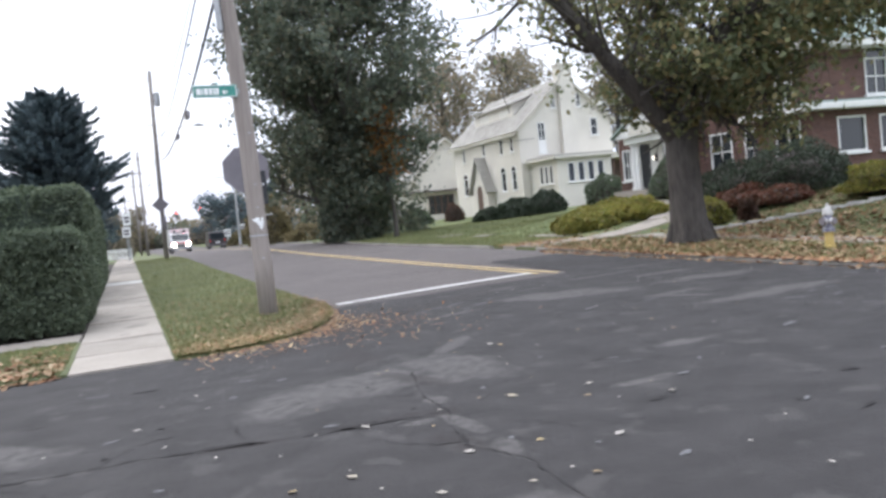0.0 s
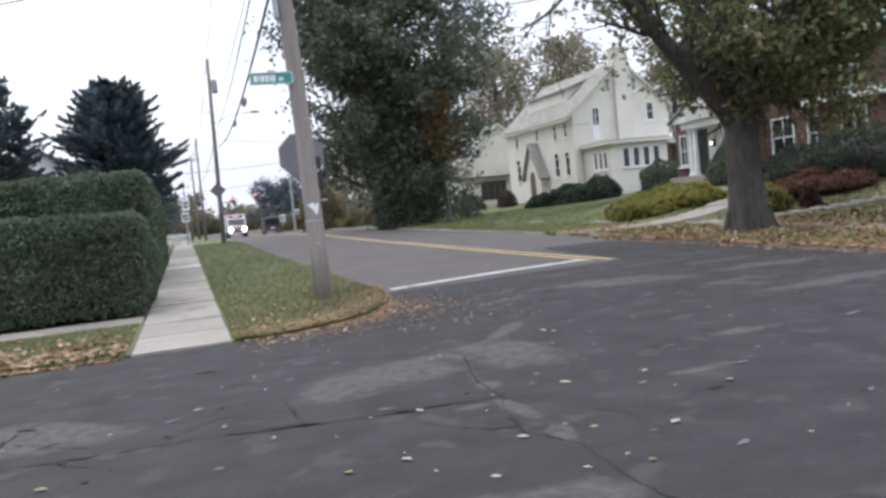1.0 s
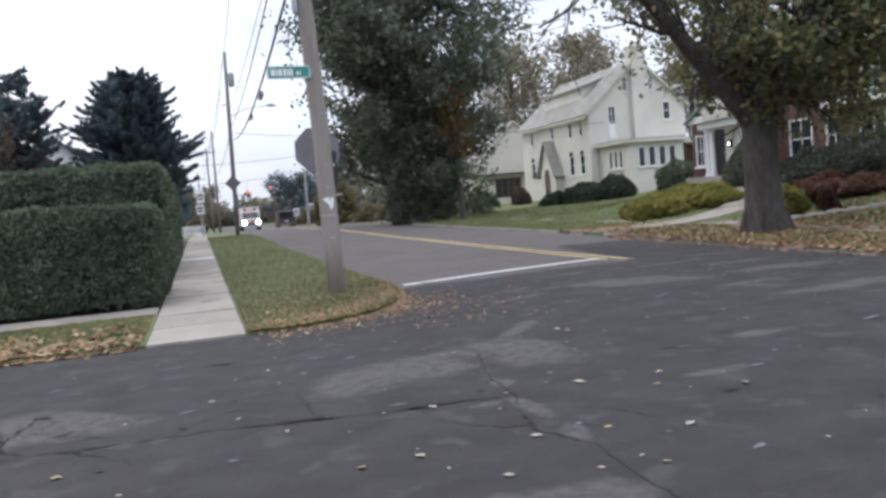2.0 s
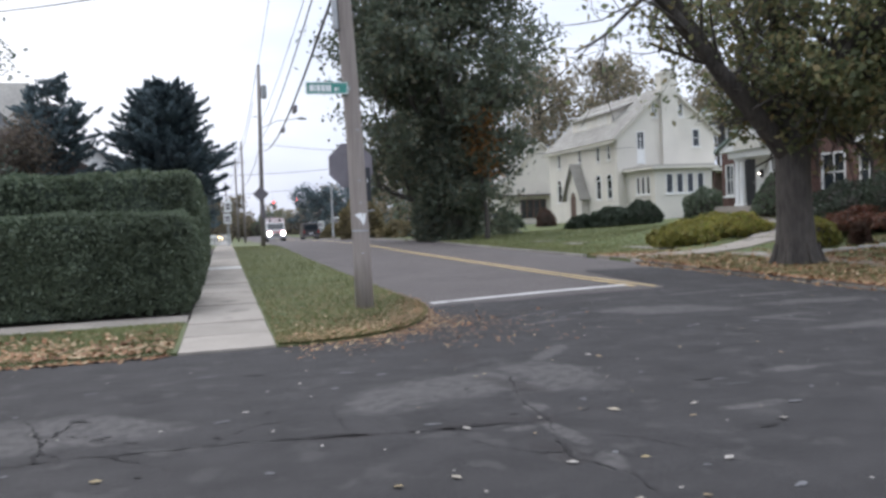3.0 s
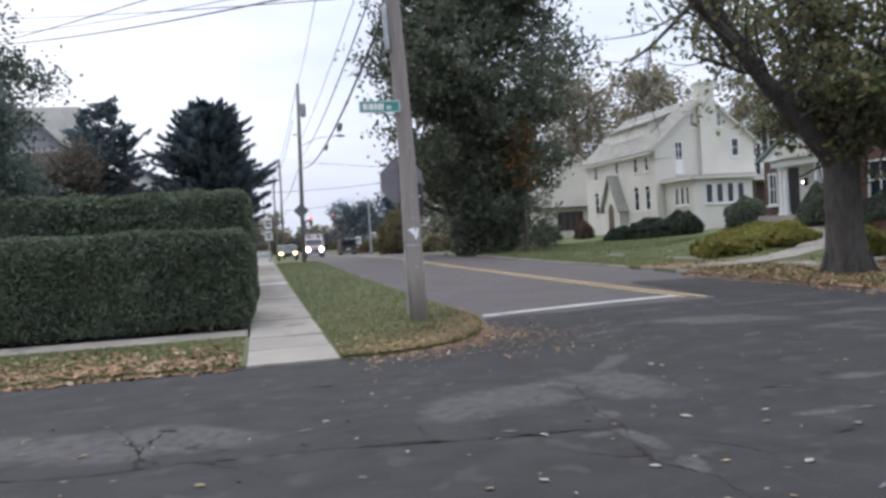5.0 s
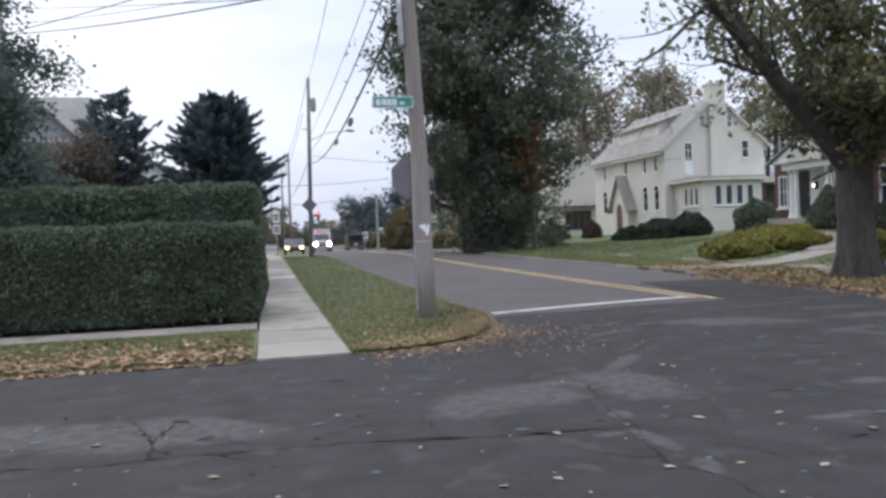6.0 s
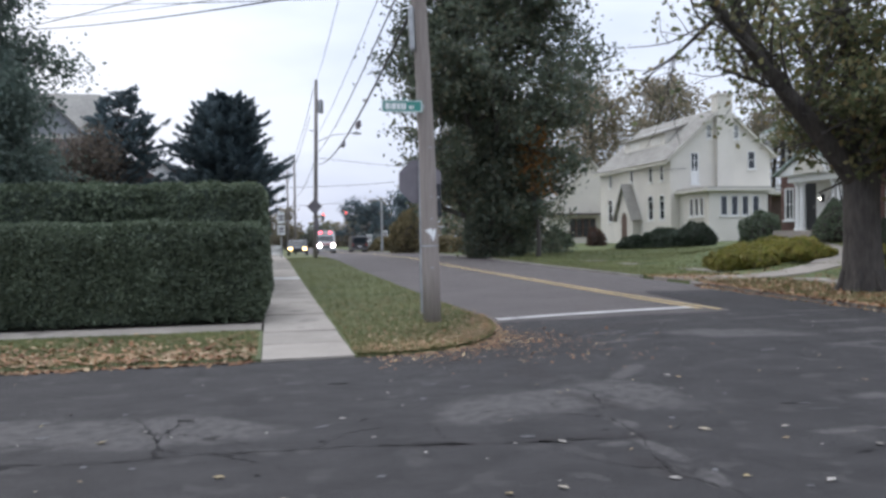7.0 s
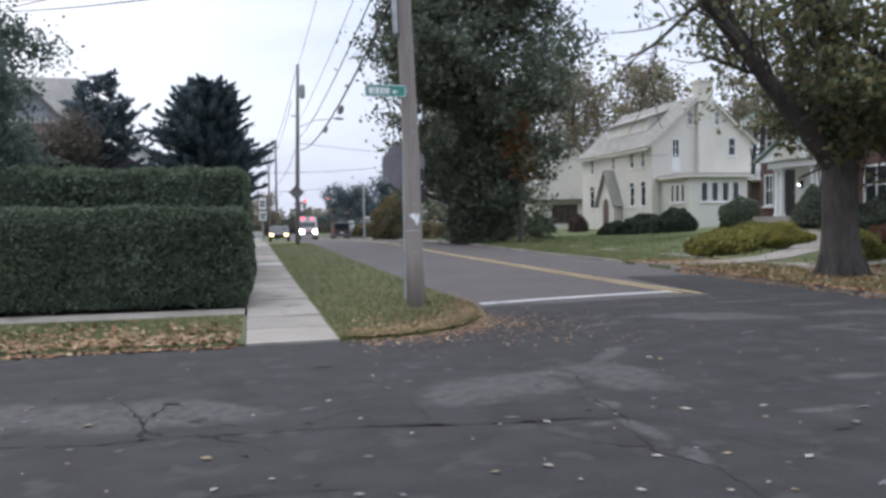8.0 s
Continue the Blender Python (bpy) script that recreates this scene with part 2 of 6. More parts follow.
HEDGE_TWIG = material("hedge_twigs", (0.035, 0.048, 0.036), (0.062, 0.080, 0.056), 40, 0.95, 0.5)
CONCRETE_NEW = material("new_concrete", (0.44, 0.43, 0.41), (0.56, 0.55, 0.52), 7, 0.9, 0.3, 8, 300)
L_MAPLE = leaf_material("maple_leaves", [(0.105, 0.128, 0.066), (0.140, 0.165, 0.082), (0.175, 0.190, 0.092), (0.215, 0.200, 0.095), (0.25, 0.185, 0.085)])
L_DARK = leaf_material("dark_tree_leaves", [(0.082, 0.105, 0.080), (0.110, 0.135, 0.098), (0.132, 0.155, 0.108), (0.165, 0.150, 0.10)])
L_BACK = leaf_material("thinning_leaves", [(0.16, 0.155, 0.105), (0.22, 0.195, 0.14), (0.27, 0.215, 0.155), (0.19, 0.185, 0.125)])
L_PINE = leaf_material("spruce_needles", [(0.062, 0.092, 0.105), (0.084, 0.118, 0.132), (0.108, 0.144, 0.156)], 0.6, 0.35)
L_YEW = leaf_material("yew_needles", [(0.030, 0.046, 0.030), (0.044, 0.062, 0.038), (0.058, 0.078, 0.048)], 0.6, 0.3)
L_BARBERRY = leaf_material("barberry_leaves", [(0.13, 0.055, 0.04), (0.18, 0.075, 0.05), (0.15, 0.095, 0.055)])
L_HEDGE = leaf_material("hedge_leaves", [(0.074, 0.100, 0.066), (0.102, 0.132, 0.085), (0.128, 0.160, 0.102), (0.155, 0.185, 0.122)], 0.7, 0.35)
L_LEFT = leaf_material("broad_leaves", [(0.082, 0.115, 0.098), (0.112, 0.148, 0.122), (0.140, 0.175, 0.142)])
L_YELLOW = leaf_material("yellow_green_leaves", [(0.15, 0.17, 0.045), (0.23, 0.23, 0.06), (0.31, 0.27, 0.07), (0.18, 0.15, 0.055)])
L_OLIVE = leaf_material("olive_brown_leaves", [(0.13, 0.115, 0.06), (0.19, 0.16, 0.085), (0.25, 0.20, 0.11)])
L_RED = leaf_material("russet_leaves", [(0.080, 0.046, 0.036), (0.115, 0.062, 0.046), (0.095, 0.068, 0.046)])
L_BROWN = leaf_material("grey_brown_leaves", [(0.095, 0.080, 0.066), (0.135, 0.110, 0.088), (0.165, 0.135, 0.105)])
L_ORANGE = leaf_material("orange_leaves", [(0.20, 0.09, 0.03), (0.28, 0.13, 0.04), (0.15, 0.09, 0.03)])
L_FALLEN = leaf_material("fallen_leaves", [(0.13, 0.062, 0.034), (0.22, 0.105, 0.050), (0.31, 0.17, 0.085), (0.16, 0.085, 0.045), (0.38, 0.27, 0.15), (0.46, 0.36, 0.23)], 0.8, 0.1)
L_PALE = leaf_material("pale_fallen_leaves", [(0.22, 0.20, 0.17), (0.30, 0.28, 0.25), (0.38, 0.355, 0.32), (0.34, 0.27, 0.14), (0.24, 0.17, 0.10)], 0.8, 0.1)
L_GRASS = leaf_material("grass_blades", [(0.105, 0.125, 0.048), (0.140, 0.165, 0.062), (0.185, 0.195, 0.082), (0.235, 0.21, 0.11)], 0.7, 0.3)


# ---- mesh helpers ----
def part(name, bm, mat, parent=None, label="", smooth=False):
    me = bpy.data.meshes.new(name)
    bm.to_mesh(me)
    bm.free()
    me.materials.append(mat)
    if smooth:
        me.polygons.foreach_set("use_smooth", [True] * len(me.polygons))
    ob = new(name, me)
    if parent:
        ob.parent = parent
    return tagged(ob, label)


def raw(name, verts, faces, mat, parent=None, label=""):
    me = bpy.data.meshes.new(name)
    me.from_pydata(verts, [], faces)
    me.materials.append(mat)
    ob = new(name, me)
    if parent:
        ob.parent = parent
    return tagged(ob, label)


def thing(name, at=(0, 0, 0), turn=0, label="", category="", group=""):
    ob = new(name)
    ob.matrix_basis = pose(*at, 0, 0, turn)
    ob.empty_display_size = 0.2
    return tagged(ob, label, category, group)


def box(bm, x0, x1, y0, y1, z0, z1, bevel=0.0):
    v = bmesh.ops.create_cube(bm, size=1.0, matrix=Matrix.Translation(((x0 + x1) / 2, (y0 + y1) / 2, (z0 + z1) / 2)) @ Matrix.Diagonal((x1 - x0, y1 - y0, z1 - z0, 1)))["verts"]
    if bevel:
        e = list({e for q in v for e in q.link_edges})
        bmesh.ops.bevel(bm, geom=e, offset=bevel, segments=2, affect="EDGES")
    return bm


def boxm(*a, **k):
    return box(bmesh.new(), *a, **k)


def tube(bm, pts, radii, sides=8, cap=True):
    """A round tube along points, with a radius at each."""
    rings = []
    pts = [Vector(p) for p in pts]
    for i, p in enumerate(pts):
        d = (pts[min(i + 1, len(pts) - 1)] - pts[max(i - 1, 0)]).normalized()
        u = d.cross(Vector((0.13, 0.97, 0.21))).normalized()
        w = d.cross(u)
        rings.append([bm.verts.new(p + radii[i] * (math.cos(a) * u + math.sin(a) * w)) for a in (2 * math.pi * k / sides for k in range(sides))])
    for a, b in zip(rings, rings[1:]):
        for k in range(sides):
            bm.faces.new((a[k], a[(k + 1) % sides], b[(k + 1) % sides], b[k]))
    if cap:
        bm.faces.new(rings[0][::-1])
        bm.faces.new(rings[-1])
    return bm


def prism(bm, outline, axis, a0, a1):
    """An outline of (u, v) pushed along an axis from a0 to a1. axis 'x': (y, z); 'y': (x, z); 'z': (x, y)."""
    def place(u, v, a):
        return {"x": (a, u, v), "y": (u, a, v), "z": (u, v, a)}[axis]
    lo = [bm.verts.new(place(u, v, a0)) for u, v in outline]
    hi = [bm.verts.new(place(u, v, a1)) for u, v in outline]
    n = len(outline)
    bm.faces.new(lo)
    bm.faces.new(hi[::-1])
    for i in range(n):
        bm.faces.new((lo[i], hi[i], hi[(i + 1) % n], lo[(i + 1) % n]))
    bmesh.ops.recalc_face_normals(bm, faces=bm.faces)
    return bm


def leaves(name, centres, sizes, mat, parent=None, rng=None, flat=0.0, label="", long=1.35, ways=None):
    """Many small pointed leaves, each a folded diamond. flat: 0 any way, 1 lying level."""
    rng = rng or np.random.default_rng(1)
    c = np.asarray(centres, float)
    n = len(c)
    s = np.asarray(sizes, float).reshape(-1, 1) * np.ones((n, 1))
    d = rng.normal(size=(n, 3))
    d[:, 2] *= 1 - flat
    if ways is not None:
        d = np.asarray(ways) + 0.38 * d
    d /= np.linalg.norm(d, axis=1)[:, None] + 1e-9
    up = rng.normal(size=(n, 3)) * (1 - flat) + np.array([0, 0, 1.0]) * (0.4 + 3 * flat)
    side = np.cross(d, up)
    side /= np.linalg.norm(side, axis=1)[:, None] + 1e-9
    nor = np.cross(side, d)
    v = np.empty((n, 4, 3))
    v[:, 0] = c - d * s * 0.5 * long
    v[:, 1] = c + side * s * 0.42 + nor * s * 0.14 * (1 - 0.75 * flat)
    v[:, 2] = c + d * s * 0.5 * long
    v[:, 3] = c - side * s * 0.42 + nor * s * 0.14 * (1 - 0.75 * flat)
    idx = np.arange(n)[:, None] * 4
    tris = np.concatenate([idx + np.array([0, 1, 2]), idx + np.array([0, 2, 3])], 1).reshape(-1, 3)
    me = bpy.data.meshes.new(name)
    me.vertices.add(n * 4)
    me.vertices.foreach_set("co", v.reshape(-1))
    me.loops.add(len(tris) * 3)
    me.loops.foreach_set("vertex_index", tris.reshape(-1).astype(np.int32))
    me.polygons.add(len(tris))
    me.polygons.foreach_set("loop_start", (np.arange(len(tris)) * 3).astype(np.int32))
    me.update()
    me.validate()
    me.materials.append(mat)
    ob = new(name, me)
    if parent:
        ob.parent = parent
    return tagged(ob, label)


# ---- ground ----
PROFILE_Y = (-300, 20, 35, 50, 70, 95, 130, 200, 1500)
PROFILE_Z = (0.0, 0.0, 0.05, 0.18, 0.05, -0.32, -0.62, -0.7, -0.7)


def street(y):
    """Height of the street along its length."""
    return float(np.interp(y, PROFILE_Y, PROFILE_Z))


def kerb_x(y):
    """The far kerb, which swings out a little past the corner."""
    return float(np.interp(y, (-40, 8, 13, 17, 22, 30, 200), (10.6, 11.15, 11.5, 11.85, 12.5, 12.75, 12.75)))


def land(x, y):
    """Height of the lawns: level by the street, a terrace by the far houses."""
    s = min(1.0, max(0.0, (x - kerb_x(y) - 3.0) / float(np.interp(y, (34, 43), (9.5, 22)))))
    return street(y) + 0.07 + float(np.interp(y, (34, 43), (1.3, 0.75))) * s * s * (3 - 2 * s) * (1.0 if y < 80 else max(0.0, 1 - (y - 80) / 60))


def corner_y(x):
    """Edge of the near corner's lawn, rounded towards the side street."""
    if x <= 1.0:
        return 10.55
    q = min(0.985, (x - 1.0) / 2.95)
    return 10.55 + 5.7 * (1 - (1 - q ** 2.6) ** 0.385)


def sheet(name, us, rows, height, mat, skirt=0.25, label="", kind="structure"):
    """A sheet over rows of points: rows(u) gives the (x, y) points of one row; it has a skirt all round."""
    grid = [[(x, y, height(x, y)) for x, y in rows(u)] for u in us]
    nr, nc = len(grid), len(grid[0])
    verts = [p for g in grid for p in g]
    faces = [(i * nc + j, i * nc + j + 1, (i + 1) * nc + j + 1, (i + 1) * nc + j) for i in range(nr - 1) for j in range(nc - 1)]
    if skirt:
        rim = [j for j in range(nc)] + [i * nc + nc - 1 for i in range(1, nr)] + [(nr - 1) * nc + j for j in range(nc - 2, -1, -1)] + [i * nc for i in range(nr - 2, 0, -1)]
        k0 = len(verts)
        verts += [(verts[r][0], verts[r][1], verts[r][2] - skirt) for r in rim]
        m = len(rim)
        faces += [(rim[i], k0 + i, k0 + (i + 1) % m, rim[(i + 1) % m]) for i in range(m)]
    ob = raw(name, verts, faces, mat)
    bm = bmesh.new()
    bm.from_mesh(ob.data)
    bmesh.ops.recalc_face_normals(bm, faces=bm.faces)
    if sum(f.normal.z * f.calc_area() for f in bm.faces) < 0:
        bmesh.ops.reverse_faces(bm, faces=bm.faces)
    bm.to_mesh(ob.data)
    bm.free()
    return tagged(ob, label, "", "", kind)


def steps(a, b, n):
    return [a + (b - a) * i / n for i in range(n + 1)]


YS = sorted(set(steps(-60, 20, 40) + steps(20, 140, 80) + steps(140, 420, 14)))
sheet("ground", [-1500, -600, -250] + [y for y in YS if y > -61] + [700, 1500],
      lambda y: [(x, y) for x in (-1500, -500, -200, -80, -30, -10, 0, 4, 8, 12, 14, 16, 18, 20, 22, 24, 26, 30, 45, 80, 200, 500, 1500)],
      lambda x, y: land(x, y) - 0.28, FAR_TURF, 0, "grass-covered ground under the neighbourhood")
sheet("road", YS, lambda y: [(x, y) for x in steps(3.95, kerb_x(y), 10)],
      lambda x, y: street(y) + 0.05 * (1 - ((x - 8.3) / 4.6) ** 2), ASPHALT_OLD, 0.3, "grey worn asphalt street with faded lines")
sheet("side_road", sorted(set(steps(-90, -4, 30) + steps(-4, 3.95, 26))), lambda x: [(x, y) for y in steps(-9.0, corner_y(x), 14)],
      lambda x, y: 0.010, ASPHALT, 0.0, "dark patched asphalt of the side street and crossing")
sheet("road_crossing", steps(3.95, 12.2, 33), lambda x: [(x, y) for y in steps(-60, 13.9 + 0.25 * noise.noise(Vector((x, 3, 0))) + 5.5 * min(1.0, max(0.0, (x - 8.9) / 0.6)), 40)],
      lambda x, y: 0.056 * (1 - ((x - 8.3) / 4.6) ** 2) + 0.004 + 0.0045 * max(0.0, 0 if x < 8.5 else 1), ASPHALT, 0.0, "dark newer asphalt laid across the junction")
sheet("near_verge", steps(-90, kerb_x(-40), 40), lambda x: [(x, y) for y in (-60, -40, -25, -15, -9.0)],
      lambda x, y: 0.04 if x < 3.95 else -0.05, TURF, 0.25, "grass verge on the near side of the side street")
sheet("corner_lawn", sorted(set(steps(1.018, 3.93, 24))), lambda x: [(x, corner_y(x) + (115 - corner_y(x)) * (k / 60) ** 1.6) for k in range(61)],
      lambda x, y: street(y) + 0.03, TURF, 0.25, "grass strip with fallen leaves between pavement and street")
sheet("side_verge", steps(-45, -0.222, 60), lambda x: [(x, y) for y in steps(10.6, 13.98, 6)],
      lambda x, y: 0.03 + 0.012 * math.sin(y * 2), TURF, 0.25, "leaf-strewn grass verge along the side street")
sheet("hedge_bed", steps(-45, -0.222, 30), lambda x: [(x, y) for y in steps(15.06, 60, 40)],
      lambda x, y: street(y) + 0.03, SOIL, 0.2, "dark bare soil under the hedges")
sheet("far_lawn", YS, lambda y: [(kerb_x(y) + 0.16 + 70 * (k / 60) ** 1.5, y) for k in range(61)],
      lambda x, y: land(x, y), FAR_TURF, 0.25, "lawn rising towards the houses across the street")


# ---- road markings ----
def strip(name, x0, x1, y0, y1, lift, mat, n=1, label="", base=None):
    return sheet(name, steps(y0, y1, n), lambda y: [(x, y) for x in steps(x0, x1, 4)],
                 lambda x, y: street(y) + 0.052 * (1 - ((x - 8.3) / 4.6) ** 2) + lift, mat, 0.003, label)


strip("centre_line", 8.40, 8.50, 14.6, 200, 0.013, YELLOW_LINE, 150, "faded double yellow centre line")
strip("centre_line", 8.69, 8.79, 14.3, 200, 0.013, YELLOW_LINE, 150, "faded double yellow centre line")
sheet("stop_line", steps(4.1, 8.4, 12), lambda x: [(x, 14.25 + 0.11 * (x - 4.1) + k * 0.32) for k in (0, 0.5, 1)],
      lambda x, y: 0.056 * (1 - ((x - 8.3) / 4.6) ** 2) + 0.012, WHITE_LINE, 0.003, "worn white stop line across the lane")

# ---- pavements ----
pavement = tagged(new("pavement"), "pale concrete pavement slabs beside the hedge", kind="structure")
SLAB = bmesh.new()
box(SLAB, -0.612, 0.612, 0.002, 1.523, -0.12, 0.0, 0.004)
slab_me = bpy.data.meshes.new("slab")
SLAB.to_mesh(slab_me)
SLAB.free()
slab_me.materials.append(CONCRETE)
slab_new = slab_me.copy()
slab_new.materials[0] = CONCRETE_NEW
rng = random.Random(4)
for i in range(68):
    y = 10.56 + i * 1.525
    o = new("slab", slab_new if i == 13 else slab_me)
    o.parent = pavement
    o.matrix_basis = pose(0.40, y, street(y) + 0.042 + rng.uniform(-0.006, 0.006), rng.uniform(-0.3, 0.3) + math.degrees(math.atan2(street(y + 1.5) - street(y), 1.5)), rng.uniform(-0.3, 0.3), rng.uniform(-0.2, 0.2))
side_walk = tagged(new("side_pavement"), "narrow concrete pavement along the side street hedge", kind="structure")
for i in range(30):
    o = new("slab", slab_me)
    o.parent = side_walk
    o.matrix_basis = pose(-0.25 - i * 1.525, 14.52, 0.046 + rng.uniform(-0.004, 0.004), 0, 0, 90) @ Matrix.Diagonal((0.86, 1, 1, 1))


def far_walk_gap(y):
    """How far the far pavement lies from the kerb."""
    return float(np.interp(y, (4, 11, 17, 40), (3.3, 3.45, 3.95, 3.95)))


far_walk = tagged(new("far_pavement"), "concrete pavement along the far lawns", kind="structure")
for i in range(46):
    y = 2.0 + i * 1.525
    x = kerb_x(y) + far_walk_gap(y)
    if 21.6 < y < 25.2 or y > 28 and not (33.6 < y < 35.3 or 38.5 < y < 40.1):
        continue  # the path crosses here; further on, grass has grown over most slabs
    o = new("slab", slab_me)
    o.parent = far_walk
    o.matrix_basis = pose(x, y, land(x, y) + 0.02 + rng.uniform(-0.006, 0.006), 0, 0, -math.degrees(math.atan2(kerb_x(y + 1) - kerb_x(y), 1)))
house_walk = tagged(new("house_path"), "concrete path from the street to the brick house", kind="structure")
for i, (x, y, w, turn) in enumerate([(12.72, 23.55, 2.3, -90), (14.25, 23.6, 1.35, -90), (15.78, 23.65, 1.3, -90), (17.31, 23.75, 1.3, -88), (18.85, 23.9, 1.2, -62), (20.15, 24.7, 1.1, -32), (20.95, 26.0, 1.1, -28), (21.6, 27.35, 1.1, -22)]):
    o = new("slab", slab_me)
    o.parent = house_walk
    c, d = math.cos(radians(turn + 90)) * 1.5, math.sin(radians(turn + 90)) * 1.5
    o.matrix_basis = pose(x, y, land(x, y) + 0.035, math.degrees(math.atan2(land(x + c, y + d) - land(x, y), 1.5)), 0, turn) @ Matrix.Diagonal((w, 1, 1, 1))
kerb = tagged(new("kerb"), "low weathered stone kerb along the far side of the street", kind="structure")
KB = bmesh.new()
box(KB, 0.0, 0.15, 0.004, 1.796, -0.2, 0.0, 0.012)
kerb_me = bpy.data.meshes.new("kerb_stone")
KB.to_mesh(kerb_me)
KB.free()
kerb_me.materials.append(KERB)
for i in range(66):
    y = -12 + i * 1.8
    if 21.3 < y < 24.9:
        continue
    o = new("kerb_stone", kerb_me)
    o.parent = kerb
    o.matrix_basis = pose(kerb_x(y), y, street(y) + 0.10, 0, 0, -math.degrees(math.atan2(kerb_x(y + 1.8) - kerb_x(y), 1.8)))


# ---- plants ----
def hedge(name, x0, x1, y0, y1, height, count, size, seed, label, lean=0.0, mat=None):
    rg = np.random.default_rng(seed)
    t = thing(name, ((x0 + x1) / 2, y0, street(y0)), 0, label, "hedge")
    ox, oy = (x0 + x1) / 2, y0
    bm = bmesh.new()
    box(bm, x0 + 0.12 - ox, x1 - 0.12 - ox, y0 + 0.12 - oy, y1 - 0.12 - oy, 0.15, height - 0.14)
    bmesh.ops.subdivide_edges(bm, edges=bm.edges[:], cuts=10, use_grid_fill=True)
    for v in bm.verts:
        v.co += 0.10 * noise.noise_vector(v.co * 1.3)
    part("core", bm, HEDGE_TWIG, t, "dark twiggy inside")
    pts = []
    w, d, h = x1 - x0, y1 - y0, height
    areas = {"front": w * h * 1.6, "side": d * h * 1.6, "top": w * d, "left": d * h * 0.2}
    tot = sum(areas.values())
    for k, a in areas.items():
        n = int(count * a / tot)
        u, v = rg.random(n), rg.random(n)
        depth = -np.abs(rg.normal(0, 0.09, n)) + 0.05
        if k == "front":
            p = np.stack([x0 + u * w, y0 - depth, v * h], 1)
        elif k == "side":
            p = np.stack([x1 + depth, y0 + u * d, v * h], 1)
        elif k == "left":
            p = np.stack([x0 - depth, y0 + u * d, v * h], 1)
        else:
            p = np.stack([x0 + u * w, y0 + v * d, h + depth], 1)
        pts.append(p)
    p = np.concatenate(pts)
    for i in range(len(p)):
        q = Vector(p[i])
        p[i] += 0.13 * np.array(noise.noise_vector(q * 0.9)) + 0.07 * np.array(noise.noise_vector(q * 3.1))
    # rounded shoulders and an undercut foot
    top = np.clip((p[:, 2] - (h - 0.35)) / 0.35, 0, 1) ** 2 * 0.16
    foot = np.clip((0.45 - p[:, 2]) / 0.45, 0, 1) * 0.12
    p[:, 0] += np.where(p[:, 0] > x1 - 0.4, -(top + foot), 0) + lean * p[:, 2] * (p[:, 0] > x1 - 0.5)
    p[:, 1] += np.where(p[:, 1] < y0 + 0.4, top + foot, 0)
    keep = p[:, 2] > 0.06 + 0.12 * rg.random(len(p))
    p = p[keep] - np.array([ox, oy, 0])
    ob = leaves("foliage", p, rg.uniform(0.7, 1.3, len(p)) * size, mat or L_HEDGE, t, rg)
    tagged(ob, kind="stuff")
    return t


def crown_clumps(rg, tips, per, radius, size):
    """Leaf centres scattered round twig tips."""
    tips = np.asarray(tips)
    c = np.repeat(tips, per, 0)
    r = radius * (0.6 + 0.8 * rg.random((len(tips), 1)))
    c = c + rg.normal(size=c.shape) * np.repeat(r, per, 0) * np.array([0.62, 0.62, 0.45])
    return c, rg.uniform(0.6, 1.3, len(c)) * size


def grow(bm, rg, start, way, length, radius, level, tips, spread=0.8, droop=0.0, sides=6, minr=0.012, twigs=3):
    """One limb with its branches; gathers twig tips."""
    pts, rad = [Vector(start)], [radius]
    d = Vector(way).normalized()
    n = 4 if level > 0 else 3
    for i in range(n):
        d = (d + Vector(rg.normal(0, 0.16, 3)) + Vector((0, 0, 0.06 - droop))).normalized()
        pts.append(pts[-1] + d * length / n)
        rad.append(max(minr, radius * (1 - 0.62 * (i + 1) / n)))
    tube(bm, pts, rad, sides if level > 1 else 4, cap=False)
    if level == 0:
        tips.append(pts[-1])
        tips.append(pts[-2])
        return
    for k in range(twigs + (1 if level > 1 else 0)):
        at = 1 + (k % n)
        q = pts[min(at, n)]
        side = Vector(rg.normal(0, 1, 3))
        side = (side - side.dot(d) * d).normalized()
        w = (d * (1 - 0.5 * spread) + side * spread + Vector((0, 0, 0.12 - droop))).normalized()
        grow(bm, rg, q, w, length * rg.uniform(0.5, 0.75), rad[min(at, n)] * 0.6, level - 1, tips, spread, droop, sides, minr, twigs)
    tips.append(pts[-1])


